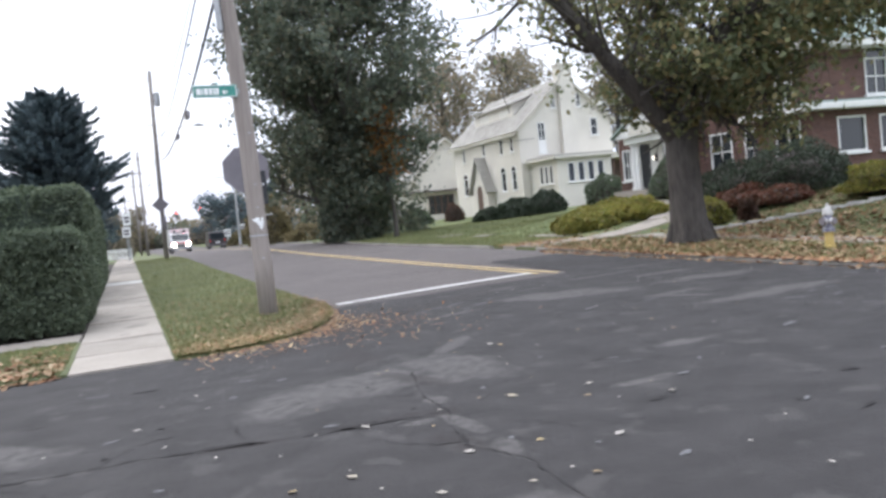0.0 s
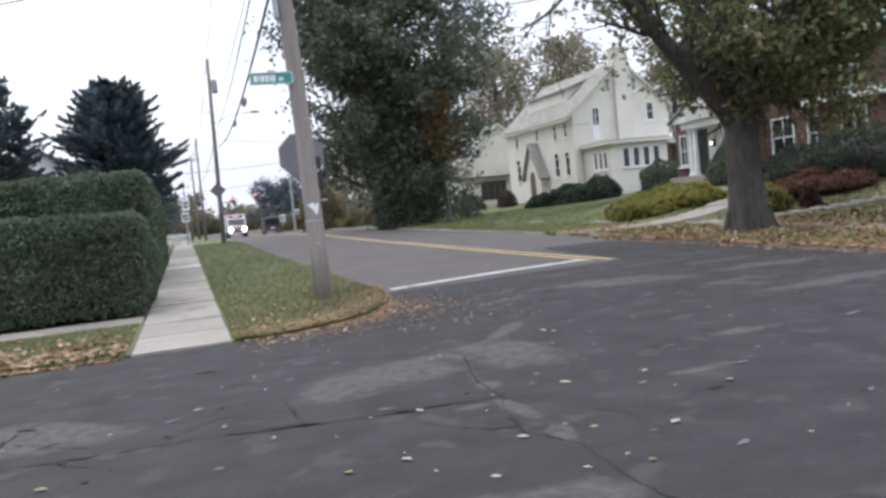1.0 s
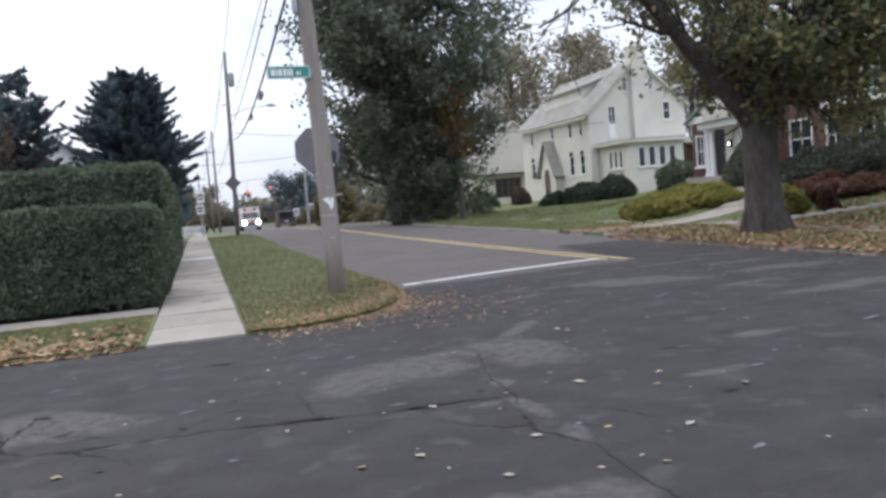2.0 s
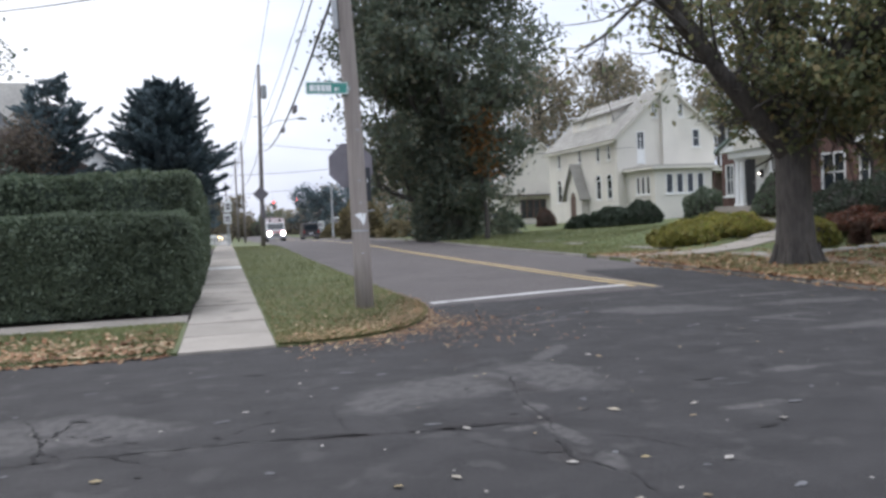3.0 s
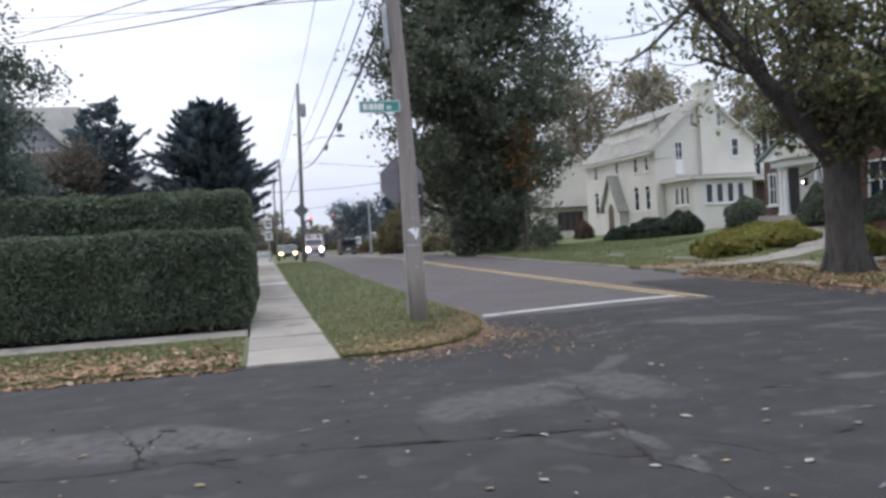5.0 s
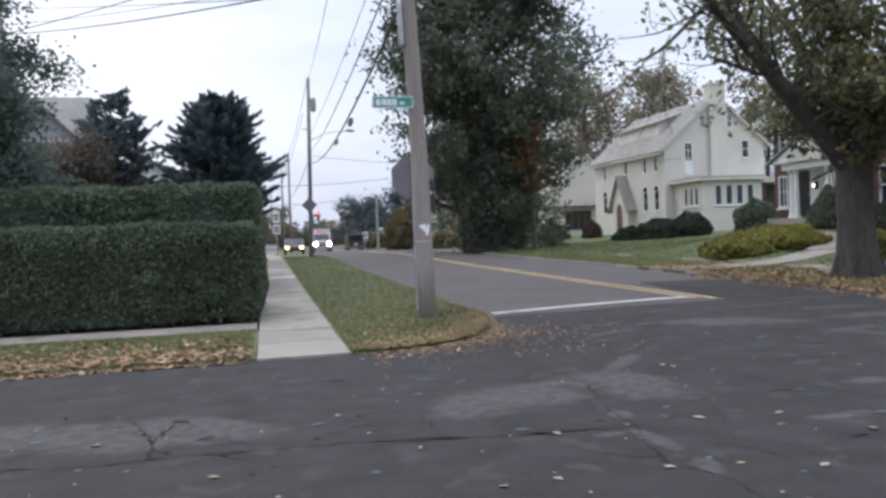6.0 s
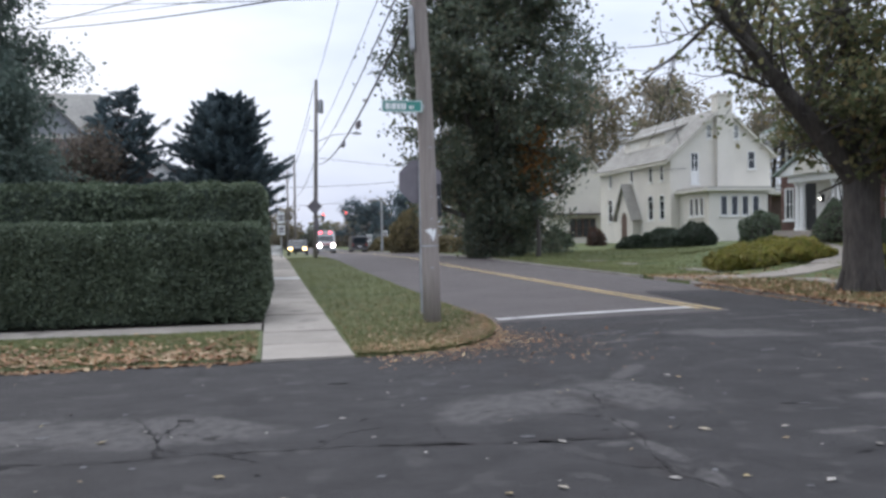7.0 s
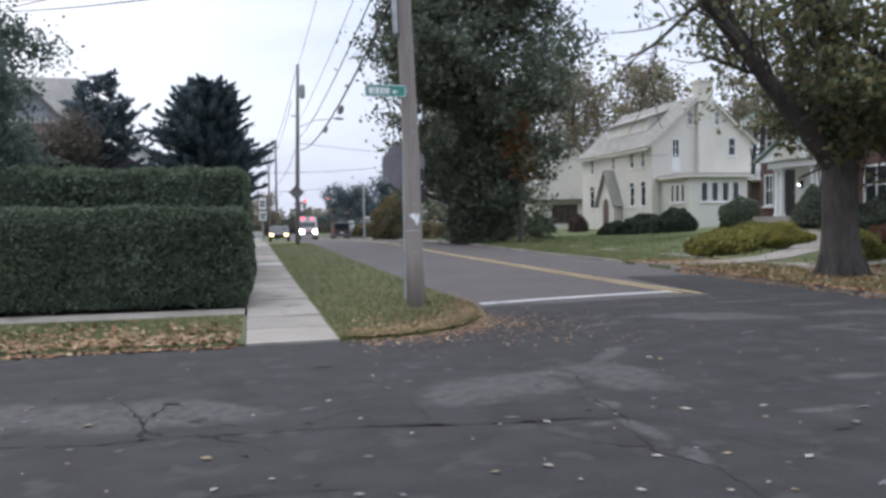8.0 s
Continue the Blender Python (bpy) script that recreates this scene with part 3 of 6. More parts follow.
def broad_tree(name, at, height, trunk_r, crown, leaf_mat, seed, label, first=0.3, per=40, clump=0.8, size=0.2, limbs=7, level=2, spread=0.8,
               bark=None, lean=(0, 0), crown_mat2=None, rise=0.55, droop=0.0):
    """A tree with a tapered trunk, limbs from the height first * height up, and leaves round the twigs. crown: reach of the limbs."""
    rg = np.random.default_rng(seed)
    t = thing(name, at, 0, label, "tree")
    bm = bmesh.new()
    n = 8
    pts = [Vector((lean[0] * (i / n) ** 1.3 * height + 0.12 * math.sin(i + seed), lean[1] * (i / n) * height + 0.12 * math.cos(i * 1.3 + seed), height * 0.92 * i / n - (0.2 if i == 0 else 0))) for i in range(n + 1)]
    rad = [trunk_r * (1.35 if i == 0 else (1 - 0.9 * i / n)) + 0.015 for i in range(n + 1)]
    tube(bm, pts, rad, 10, cap=False)
    tips = []
    for k in range(limbs):
        f = first + (0.95 - first) * (k + rg.random() * 0.6) / limbs
        i = min(n - 1, int(f * n))
        q = pts[i].lerp(pts[i + 1], f * n - i)
        a = k * 2.4 + rg.random()
        reach = crown * (1.0 - 0.55 * max(0.0, (f - 0.45) / 0.55)) * rg.uniform(0.75, 1.1)
        w = Vector((math.cos(a), math.sin(a), rise * rg.uniform(0.4, 1.2)))
        grow(bm, rg, q, w, reach, trunk_r * 0.42 * (1 - 0.6 * f) + 0.02, level, tips, spread, droop)
    part("trunk", bm, bark or BARK, t, smooth=True)
    c, s = crown_clumps(rg, [tuple(p) for p in tips], per, clump, size)
    low = 0.1
    m = c[:, 2] > low
    ob = leaves("crown", c[m], s[m], leaf_mat, t, rg)
    tagged(ob, kind="stuff")
    return t


def conifer(name, at, height, radius, seed, label, per=30, size=0.3, bare=0.06, gaps=0.12, tiers=34, power=0.85, top_reach=0.06, boughs=11, leaders=3, shoulder=0.0):
    """A spruce: a straight stem with side leaders and whorls of upturned boughs covered in needle sprays."""
    rg = np.random.default_rng(seed)
    t = thing(name, at, 0, label, "tree")
    bm = bmesh.new()
    tube(bm, [(0, 0, -0.2), (0.05, 0, height * 0.5), (0, 0.04, height)], [radius * 0.06 + 0.05, radius * 0.04, 0.02], 8, cap=False)
    pts, out = [], []
    stems = [(Vector((0, 0, 0)), height)]
    for k in range(leaders):
        a = k * 2.3 + seed
        stems.append((Vector((math.cos(a), math.sin(a), 0)) * radius * rg.uniform(0.25, 0.5), height * rg.uniform(0.88, 1.03)))
    for k in range(tiers):
        f = bare + (0.98 - bare) * k / (tiers - 1)
        for si, (off, top) in enumerate(stems):
            if si and f < 0.62:
                continue
            z = top * f
            reach = radius * (min(1.0, (1 - f) / (1 - shoulder)) ** power + top_reach * (1 if si == 0 else 0.6)) * (1 if si == 0 else 0.36)
            for j in range(boughs if si == 0 else 5):
                if rg.random() < gaps * (0.3 + f):
                    continue
                a = rg.random() * 6.28
                r = reach * rg.uniform(0.55, 1.16)
                start = off + Vector((0, 0, z))
                end = off + Vector((math.cos(a) * r, math.sin(a) * r, z + r * rg.uniform(-0.08, 0.45) + 0.12))
                mid = start.lerp(end, 0.55) - Vector((0, 0, 0.10 * r))
                tube(bm, [start, mid, end], [0.035, 0.022, 0.008], 4, cap=False)
                m = max(8, int(per * (0.35 + r / radius)))
                u = rg.random(m) ** 0.85
                base = np.outer((1 - u) ** 2, start) + np.outer(2 * u * (1 - u), mid) + np.outer(u * u, end)
                base += rg.normal(0, 1, (m, 3)) * np.array([0.18, 0.18, 0.11]) * (1.22 - u)[:, None] * (0.6 + 0.15 * r)
                pts.append(base)
                tang = np.outer(1 - u, mid - start) + np.outer(u, end - mid)
                tang /= np.linalg.norm(tang, axis=1)[:, None] + 1e-9
                out.append(tang + np.array([0, 0, 0.25]))
    part("trunk", bm, DARK_BARK, t, smooth=True)
    c = np.concatenate(pts)
    ob = leaves("foliage", c, rg.uniform(0.6, 1.3, len(c)) * size, L_PINE, t, rg, long=2.6, ways=np.concatenate(out))
    tagged(ob, kind="stuff")
    return t


def shrub(name, at, rx, ry, rz, mat, seed, label, count=2500, size=0.11, category="shrub"):
    """A rounded bush: a twig frame with leaves thick over an uneven dome."""
    rg = np.random.default_rng(seed)
    t = thing(name, at, 0, label, category)
    bm = bmesh.new()
    for k in range(14):
        a = rg.random() * 6.28
        r = rg.uniform(0.2, 0.75)
        tube(bm, [(0.1 * math.cos(a), 0.1 * math.sin(a), -0.1), (rx * r * 0.5 * math.cos(a), ry * r * 0.5 * math.sin(a), rz * 0.5), (rx * r * math.cos(a), ry * r * math.sin(a), rz * 0.85)], [0.03, 0.02, 0.008], 4, cap=False)
    part("stem_frame", bm, DARK_BARK, t)
    d = rg.normal(size=(count, 3))
    d[:, 2] = np.abs(d[:, 2]) - 0.25
    d /= np.linalg.norm(d, axis=1)[:, None]
    lump = np.array([1 + 0.28 * noise.noise(Vector(q) * 2.1 + Vector((seed, 0, 0))) for q in d])
    p = d * (lump * (1 - np.abs(rg.normal(0, 0.10, count))))[:, None] * np.array([rx, ry, rz])
    p[:, 2] = np.maximum(p[:, 2] + 0.2 * rz, 0.05 + 0.1 * rg.random(count))
    ob = leaves("foliage", p, rg.uniform(0.6, 1.3, count) * size, mat, t, rg)
    tagged(ob, kind="stuff")
    bm = bmesh.new()
    bmesh.ops.create_icosphere(bm, subdivisions=2, radius=0.82, matrix=Matrix.Translation((0, 0, rz * 0.25)) @ Matrix.Diagonal((rx, ry, rz * 0.9, 1)))
    for v in bm.verts:
        v.co *= 1 + 0.12 * noise.noise(v.co * 1.5)
        v.co.z = max(v.co.z, 0.02)
    part("twig_mass", bm, DARK_BARK, t)
    return t

# ---- near corner: hedges and trees ----
hedge("hedge", -15, -0.16, 15.17, 19.2, 1.87, 190000, 0.052, 3, "clipped dark green privet hedge beside the pavement")
hedge("tall_hedge", -15, -0.22, 21.5, 34.0, 3.05, 110000, 0.085, 5, "taller clipped dark hedge behind the front hedge")
conifer("spruce", (-2.3, 46, 0.2), 9.25, 2.65, 11, "dark blue-green spruce behind the hedge", size=0.14, power=0.66, shoulder=0.58, top_reach=0.2, leaders=9, per=85, bare=0.3, boughs=14)
conifer("spruce", (-6.15, 35.4, 0.1), 7.75, 2.3, 12, "sparser spruce with spiky top behind the hedge", per=40, size=0.12, gaps=0.55, power=0.75, shoulder=0.52, top_reach=0.16, boughs=9, leaders=5)
broad_tree("broadleaf_tree", (-8.8, 25, 0.05), 12.5, 0.28, 2.45, L_LEFT, 23, "broad-leaved tree with small leaves behind the hedge", first=0.1, per=110, clump=0.6, size=0.115, limbs=18, level=2)
broad_tree("broadleaf_tree", (-7.9, 23.6, 0.05), 6.6, 0.16, 2.0, L_LEFT, 27, "lower broad-leaved tree rising over the hedge", first=0.2, per=160, clump=0.6, size=0.11, limbs=20, level=1)
broad_tree("russet_tree", (-6.9, 32.8, 0.05), 5.6, 0.14, 1.7, L_BROWN, 28, "brownish half-bare garden tree behind the hedge", first=0.25, per=60, clump=0.5, size=0.12, limbs=14, level=1)
shrub("garden_shrub", (-8.6, 33, 0.1), 1.6, 1.4, 4.6, L_LEFT, 24, "loose grey-green garden shrub behind the hedge", 5000, 0.16)

# ---- far kerb: big street tree ----
broad_tree("street_tree", (14.2, 50, land(14.2, 50)), 23, 0.55, 5.7, L_DARK, 21, "tall dense dark street tree with leaves almost to the ground", first=0.06, per=62, clump=0.9, size=0.25, limbs=32, level=2, bark=DARK_BARK, rise=0.5)
broad_tree("young_street_tree", (14.4, 48.3, land(14.4, 48.3)), 8.5, 0.2, 1.9, L_DARK, 25, "smaller dark tree growing close under the street tree", first=0.05, per=55, clump=0.75, size=0.22, limbs=20, level=2, bark=DARK_BARK)
shrub("ivy_mound", (13.7, 48.0, land(13.7, 48.0)), 1.9, 1.7, 3.8, L_DARK, 29, "dense dark leafy growth round the street tree's foot", 9000, 0.2)
broad_tree("orange_tree", (15.9, 46.3, land(15.9, 46.3)), 8.6, 0.14, 1.5, L_ORANGE, 26, "thin tree with a few orange leaves", first=0.45, per=14, clump=0.6, size=0.2, limbs=10, level=1, bark=DARK_BARK)


def maple():
    """The old tree by the far kerb: thick flared trunk, low fork, one long limb over the street."""
    rg = np.random.default_rng(22)
    t = thing("maple", (14.75, 17.5, land(14.75, 17.5)), 0, "old maple with thick forked trunk and thinning yellow-green leaves", "tree")
    bm = bmesh.new()
    z0 = land(14.75, 17.5)

    def loc(pts):
        return [Vector((x - 14.75, y - 17.5, z - z0)) for x, y, z in pts]
    trunk = loc([(14.78, 17.5, -0.2), (14.76, 17.5, 0.25), (14.74, 17.5, 0.7), (14.72, 17.5, 1.5), (14.7, 17.5, 2.4), (14.72, 17.5, 3.2), (14.75, 17.5, 3.9)])
    tube(bm, trunk, [0.72, 0.60, 0.50, 0.44, 0.43, 0.45, 0.28], 18, cap=False)
    for a in range(7):
        w = a * 0.9 + 0.2
        tube(bm, [(0.45 * math.cos(w), 0.45 * math.sin(w), 0.55), (0.62 * math.cos(w), 0.62 * math.sin(w), 0.12), (0.86 * math.cos(w + 0.1), 0.86 * math.sin(w + 0.1), -0.10)], [0.12, 0.09, 0.04], 8, cap=False)
    limbs = [
        (loc([(14.6, 17.5, 2.9), (13.6, 17.5, 4.0), (12.5, 17.4, 5.1), (11.45, 17.2, 6.05), (10.5, 17.0, 6.9), (9.3, 16.8, 8.0), (8.2, 16.6, 8.8)]), [0.30, 0.245, 0.21, 0.175, 0.135, 0.09, 0.05]),
        (loc([(12.5, 17.4, 5.1), (11.9, 17.8, 6.4), (11.5, 18.2, 7.6), (11.0, 18.6, 9.2), (10.6, 19, 10.6)]), [0.17, 0.15, 0.12, 0.09, 0.05]),
        (loc([(14.7, 17.5, 3.3), (14.6, 17.6, 5.0), (14.5, 17.7, 6.6), (14.2, 17.9, 8.6), (14.0, 18.0, 11.0)]), [0.29, 0.24, 0.2, 0.15, 0.07]),
        (loc([(14.9, 17.5, 3.1), (15.7, 17.4, 4.0), (16.8, 17.2, 5.2), (18.2, 17.0, 6.6), (19.8, 16.8, 8.2)]), [0.28, 0.23, 0.19, 0.14, 0.07]),
        (loc([(14.9, 17.4, 3.4), (15.3, 16.6, 5.2), (15.9, 15.6, 7.0), (16.3, 14.4, 9.0)]), [0.26, 0.21, 0.15, 0.07]),
        (loc([(14.7, 17.7, 3.4), (15.0, 19.0, 5.2), (15.2, 20.5, 7.2), (15.2, 22, 9.0)]), [0.24, 0.2, 0.14, 0.07]),
        (loc([(14.8, 17.2, 3.6), (15.2, 16.0, 5.4), (16.4, 14.8, 6.8), (17.8, 13.8, 8.0)]), [0.16, 0.12, 0.08, 0.04]),
        (loc([(15.2, 17.3, 3.9), (16.6, 16.4, 5.3), (18.2, 15.8, 6.8), (19.8, 15.4, 7.4)]), [0.14, 0.11, 0.08, 0.04]),
        (loc([(10.5, 17.0, 6.9), (9.8, 16.9, 6.3), (9.1, 16.8, 5.7), (8.3, 16.7, 5.3)]), [0.07, 0.05, 0.035, 0.02]),
        (loc([(15.7, 17.4, 4.0), (16.0, 16.7, 4.4), (16.4, 16.35, 4.1), (16.7, 16.1, 3.4)]), [0.08, 0.06, 0.04, 0.02]),
        (loc([(16.8, 17.2, 5.2), (18.2, 15.6, 6.2), (19.3, 14.2, 6.7), (20.4, 12.8, 6.9)]), [0.12, 0.1, 0.07, 0.03]),
    ]
    t.matrix_basis = pose(14.33, 17.0, z0 - 0.03) @ Matrix.Scale(0.972, 4)
    tips, dense, hang, fork = [], [], [], []
    for k in range(20):
        a = rg.uniform(0, 6.28)
        z = rg.uniform(2.9, 4.9)
        q = Vector((rg.uniform(-0.2, 0.9) * (z - 2.6) * 0.5, rg.uniform(-0.35, 0.3), z))
        grow(bm, rg, q, (math.cos(a), math.sin(a) - 0.55, rg.uniform(-0.35, 0.5)), rg.uniform(0.5, 1.15), 0.028, 1, fork, 0.9, 0.12, 4, 0.006, 2)
    for k, (pts, rad) in enumerate(limbs):
        tube(bm, pts, rad, 10, cap=False)
        for i in range(1, len(pts)):
            for j in range(3 if k in (0, 1, 8) else 5):
                q = pts[i - 1].lerp(pts[i], rg.random())
                if q.z < 3.4 - z0:
                    continue
                d = (pts[i] - pts[i - 1]).normalized()
                w = Vector(rg.normal(0, 1, 3))
                if k < 2:
                    w.z = abs(w.z)  # the limb over the street is bare underneath
                w = (w + d * 0.7 + Vector((0, 0, -0.15 if k > 1 else 0.1))).normalized()
                grow(bm, rg, q, w, rg.uniform(1.2, 2.6), min(0.06, rad[i] * 0.5), 2 if k != 8 else 1, tips if k in (0, 1, 8) else hang if k == 9 else dense, 0.85, 0.07 if k > 1 else -0.02, 5, 0.008, 2)
    part("trunk", bm, BARK, t, smooth=True)
    c1, s1 = crown_clumps(rg, [tuple(p) for p in tips], 5, 0.34, 0.14)
    low = (c1[:, 2] > 5.6 + 0.5 * np.sin(c1[:, 0] * 3)) | (rg.random(len(c1)) < 0.12)
    c1, s1 = c1[low], s1[low]
    c2, s2 = crown_clumps(rg, [tuple(p) for p in dense], 15, 0.5, 0.15)
    thin = (c2[:, 2] > 3.7 + 0.5 * np.sin(c2[:, 0] * 2.1 + c2[:, 1])) & ((c2[:, 0] > -1.5 + 0.4 * np.sin(c2[:, 2] * 2.3)) | (c2[:, 2] > 7.6) & (c2[:, 0] > -2.4))
    c2, s2 = c2[thin], s2[thin]
    c3, s3 = crown_clumps(rg, [tuple(p) for p in hang], 8, 0.42, 0.13)
    c3, s3 = c3[c3[:, 2] > 2.3], s3[c3[:, 2] > 2.3]
    c4, s4 = crown_clumps(rg, [tuple(p) for p in fork], 7, 0.26, 0.13)
    c4, s4 = c4[c4[:, 2] > 2.75], s4[c4[:, 2] > 2.75]
    c, s = np.concatenate([c1, c2, c3, c4]), np.concatenate([s1, s2, s3, s4])
    tagged(leaves("crown", c, s, L_MAPLE, t, rg), kind="stuff")


maple()
for x, y, h, sd in [(38, 90, 20, 31), (49, 94, 22, 32), (31, 98, 19, 33), (60, 86, 19, 34), (44, 104, 25, 35), (24, 92, 15, 36), (54, 100, 24, 37)]:
    broad_tree("background_tree", (x, y, land(x, y) - 0.1), h, 0.35, 5.5, L_BACK, sd, "thinning autumn tree behind the pale houses", first=0.25, per=10, clump=0.95, size=0.34, limbs=15, level=2)

# ---- shrubs on the far lawns ----
for x, y, rx, ry, rz, m, sd, lb, n, sz in [
    (26.1, 49.5, 1.6, 1.4, 1.1, L_YEW, 41, "clipped dark green yew mound before the white house", 5000, 0.13),
    (27.8, 48.6, 1.5, 1.4, 1.35, L_YEW, 42, "clipped dark green yew mound before the white house", 5000, 0.13),
    (24.4, 50.6, 1.2, 1.1, 0.75, L_YEW, 43, "low dark green yew mound before the white house", 3500, 0.13),
    (36.4, 49.7, 1.3, 1.0, 1.35, L_BACK, 44, "half-bare twiggy shrub by the sunroom", 1300, 0.13),
    (39.7, 48.2, 1.4, 1.2, 1.6, L_HEDGE, 45, "dark green bush between the two houses", 3500, 0.15),
    (28.0, 41.4, 1.3, 1.2, 1.7, L_HEDGE, 46, "dark green bush beside the brick house", 3500, 0.13),
    (22.6, 28.3, 0.9, 0.9, 1.5, L_HEDGE, 47, "dark rounded evergreen bush by the portico", 2600, 0.1),
    (24.5, 66.0, 1.4, 1.2, 1.3, L_HEDGE, 48, "dark evergreen bush by the entrance", 2200, 0.16),
    (26.5, 62.0, 0.8, 0.8, 1.3, L_RED, 49, "small russet shrub by the house wall", 1200, 0.13),
    (21.3, 22.9, 1.5, 1.4, 1.15, L_YEW, 50, "clipped dark hedge mound before the brick house", 7000, 0.08),
    (21.6, 20.4, 1.8, 1.6, 1.4, L_YEW, 51, "taller clipped dark hedge mound before the brick house", 9000, 0.08),
    (19.8, 20.6, 1.3, 1.1, 0.62, L_BARBERRY, 52, "low russet barberry bush on the terrace", 4000, 0.09),
    (19.9, 19.3, 0.9, 0.8, 0.5, L_BARBERRY, 53, "small russet bush beside the path", 1800, 0.09),
    (20.3, 16.0, 1.2, 1.1, 0.72, L_YELLOW, 54, "yellow-green bush on the terrace", 4000, 0.1),
    (21.4, 15.4, 1.2, 1.1, 1.0, L_YELLOW, 55, "yellow-green bush beside the brick house", 4000, 0.1),
    (17.6, 20.1, 0.7, 0.7, 0.7, L_YELLOW, 56, "upright yellow-green shrub behind the maple", 2200, 0.1),
    (17.9, 18.7, 0.28, 0.26, 0.55, L_RED, 57, "small upright red-brown shrub by the terrace path", 1800, 0.09),
]:
    shrub("bush", (x, y, land(x, y)), rx, ry, rz, m, sd, lb, n, sz)
for i, (x, y, r) in enumerate([(16.9, 26.9, 0.8), (17.8, 26.7, 1.0), (18.6, 26.9, 1.0), (18.7, 28.2, 1.1), (19.7, 28.3, 1.0), (17.6, 28.0, 1.0), (19.2, 29.4, 1.0), (20.4, 29.2, 0.9), (19.5, 26.4, 1.0), (19.3, 25.4, 0.8), (20.3, 27.4, 0.9)]):
    tagged(shrub("border_clump", (x, y, land(x, y)), r, r * 0.8, 0.52, L_YELLOW, 60 + i, "yellowing clump of border grass by the path", 2200, 0.17, "plant"), group="border clumps by the path")


# ---- houses ----
def wpart(name, bm, mat, parent, label="", smooth=False):
    """A part given in world metres, put under its thing."""
    ob = part(name, bm, mat, parent, label, smooth)
    ob.matrix_basis = Matrix.Translation(-parent.matrix_basis.translation)
    return ob


def wall_cells(bm, facing, plane, thick, u0, u1, v0, v1, holes):
    """A wall with openings through it. facing 'y': u is x; 'x': u is y. The wall goes from plane inwards by thick."""
    us = sorted({u0, u1, *[h[0] for h in holes], *[h[1] for h in holes]})
    vs = sorted({v0, v1, *[h[2] for h in holes], *[h[3] for h in holes]})
    for ua, ub in zip(us, us[1:]):
        for va, vb in zip(vs, vs[1:]):
            um, vm = (ua + ub) / 2, (va + vb) / 2
            if any(h[0] < um < h[1] and h[2] < vm < h[3] for h in holes):
                continue
            if facing == "y":
                box(bm, ua, ub, plane, plane + thick, va, vb)
            else:
                box(bm, plane, plane + thick, ua, ub, va, vb)
    bmesh.ops.remove_doubles(bm, verts=bm.verts, dist=0.0005)
    seen = {}
    for f in bm.faces:
        seen.setdefault(tuple(round(c, 3) for c in f.calc_center_median()), []).append(f)
    dup = [f for fs in seen.values() if len(fs) > 1 for f in fs]
    bmesh.ops.delete(bm, geom=dup, context="FACES_ONLY")
    return bm


def window(house, facing, plane, u0, u1, v0, v1, cols=1, rows=2, mat=None, sill=True, arch=False, name="window"):
    """A window in its opening: frame and glazing bars, dark pane, sill."""
    mat = mat or WHITE_PAINT
    w, h = u1 - u0, v1 - v0
    org = Vector(((u0 + u1) / 2, plane, v0)) if facing == "y" else Vector((plane, (u0 + u1) / 2, v0))
    bm = bmesh.new()
    fr = 0.07
    ring = []
    for y in (-0.03, 0.1):
        ring.append([bm.verts.new((x, y, z)) for x, z in ((-w / 2, 0), (w / 2, 0), (w / 2, h), (-w / 2, h))])
        ring.append([bm.verts.new((x, y, z)) for x, z in ((-w / 2 + fr, fr), (w / 2 - fr, fr), (w / 2 - fr, h - fr), (-w / 2 + fr, h - fr))])
    for p, q in ((0, 1), (2, 3), (0, 2), (1, 3)):
        for k in range(4):
            bm.faces.new((ring[p][k], ring[p][(k + 1) % 4], ring[q][(k + 1) % 4], ring[q][k]))
    bmesh.ops.recalc_face_normals(bm, faces=bm.faces)
    ob = part(name, bm, mat, house)
    for k in range(1, cols):
        x = -w / 2 + w * k / cols
        part("glazing_bar", boxm(x - 0.025, x + 0.025, 0.01, 0.039, fr, h - fr), mat, ob)
    for k in range(1, rows):
        z = h * k / rows
        part("glazing_bar", boxm(-w / 2 + fr, w / 2 - fr, 0.004, 0.038, z - 0.025, z + 0.025), mat, ob)
    if arch:
        part("arch_head", prism(bmesh.new(), [(-w / 2, h)] + [(w / 2 * math.cos(a), h + w / 2 * math.sin(a)) for a in steps(math.pi, 0, 8)][1:-1] + [(w / 2, h)], "y", -0.03, -0.002), mat, ob)
    turn = 0 if facing == "y" else -90
    ob.matrix_basis = Matrix.Translation(org - house.matrix_basis.translation) @ pose(0, 0, 0, 0, 0, turn)
    part("pane", boxm(-w / 2 + fr, w / 2 - fr, 0.04, 0.055, fr, h - fr), GLASS, ob, "dark reflecting glass")
    if arch:
        bm = bmesh.new()
        r = w / 2 - 0.06
        prism(bm, [(r * math.cos(a), h + r * math.sin(a)) for a in steps(math.pi, 0, 8)], "y", -0.036, -0.032)
        part("fanlight", bm, GLASS, ob)
    if sill:
        part("sill", boxm(-w / 2 - 0.08, w / 2 + 0.08, -0.11, -0.0, -0.09, -0.003), mat, ob)
    return ob


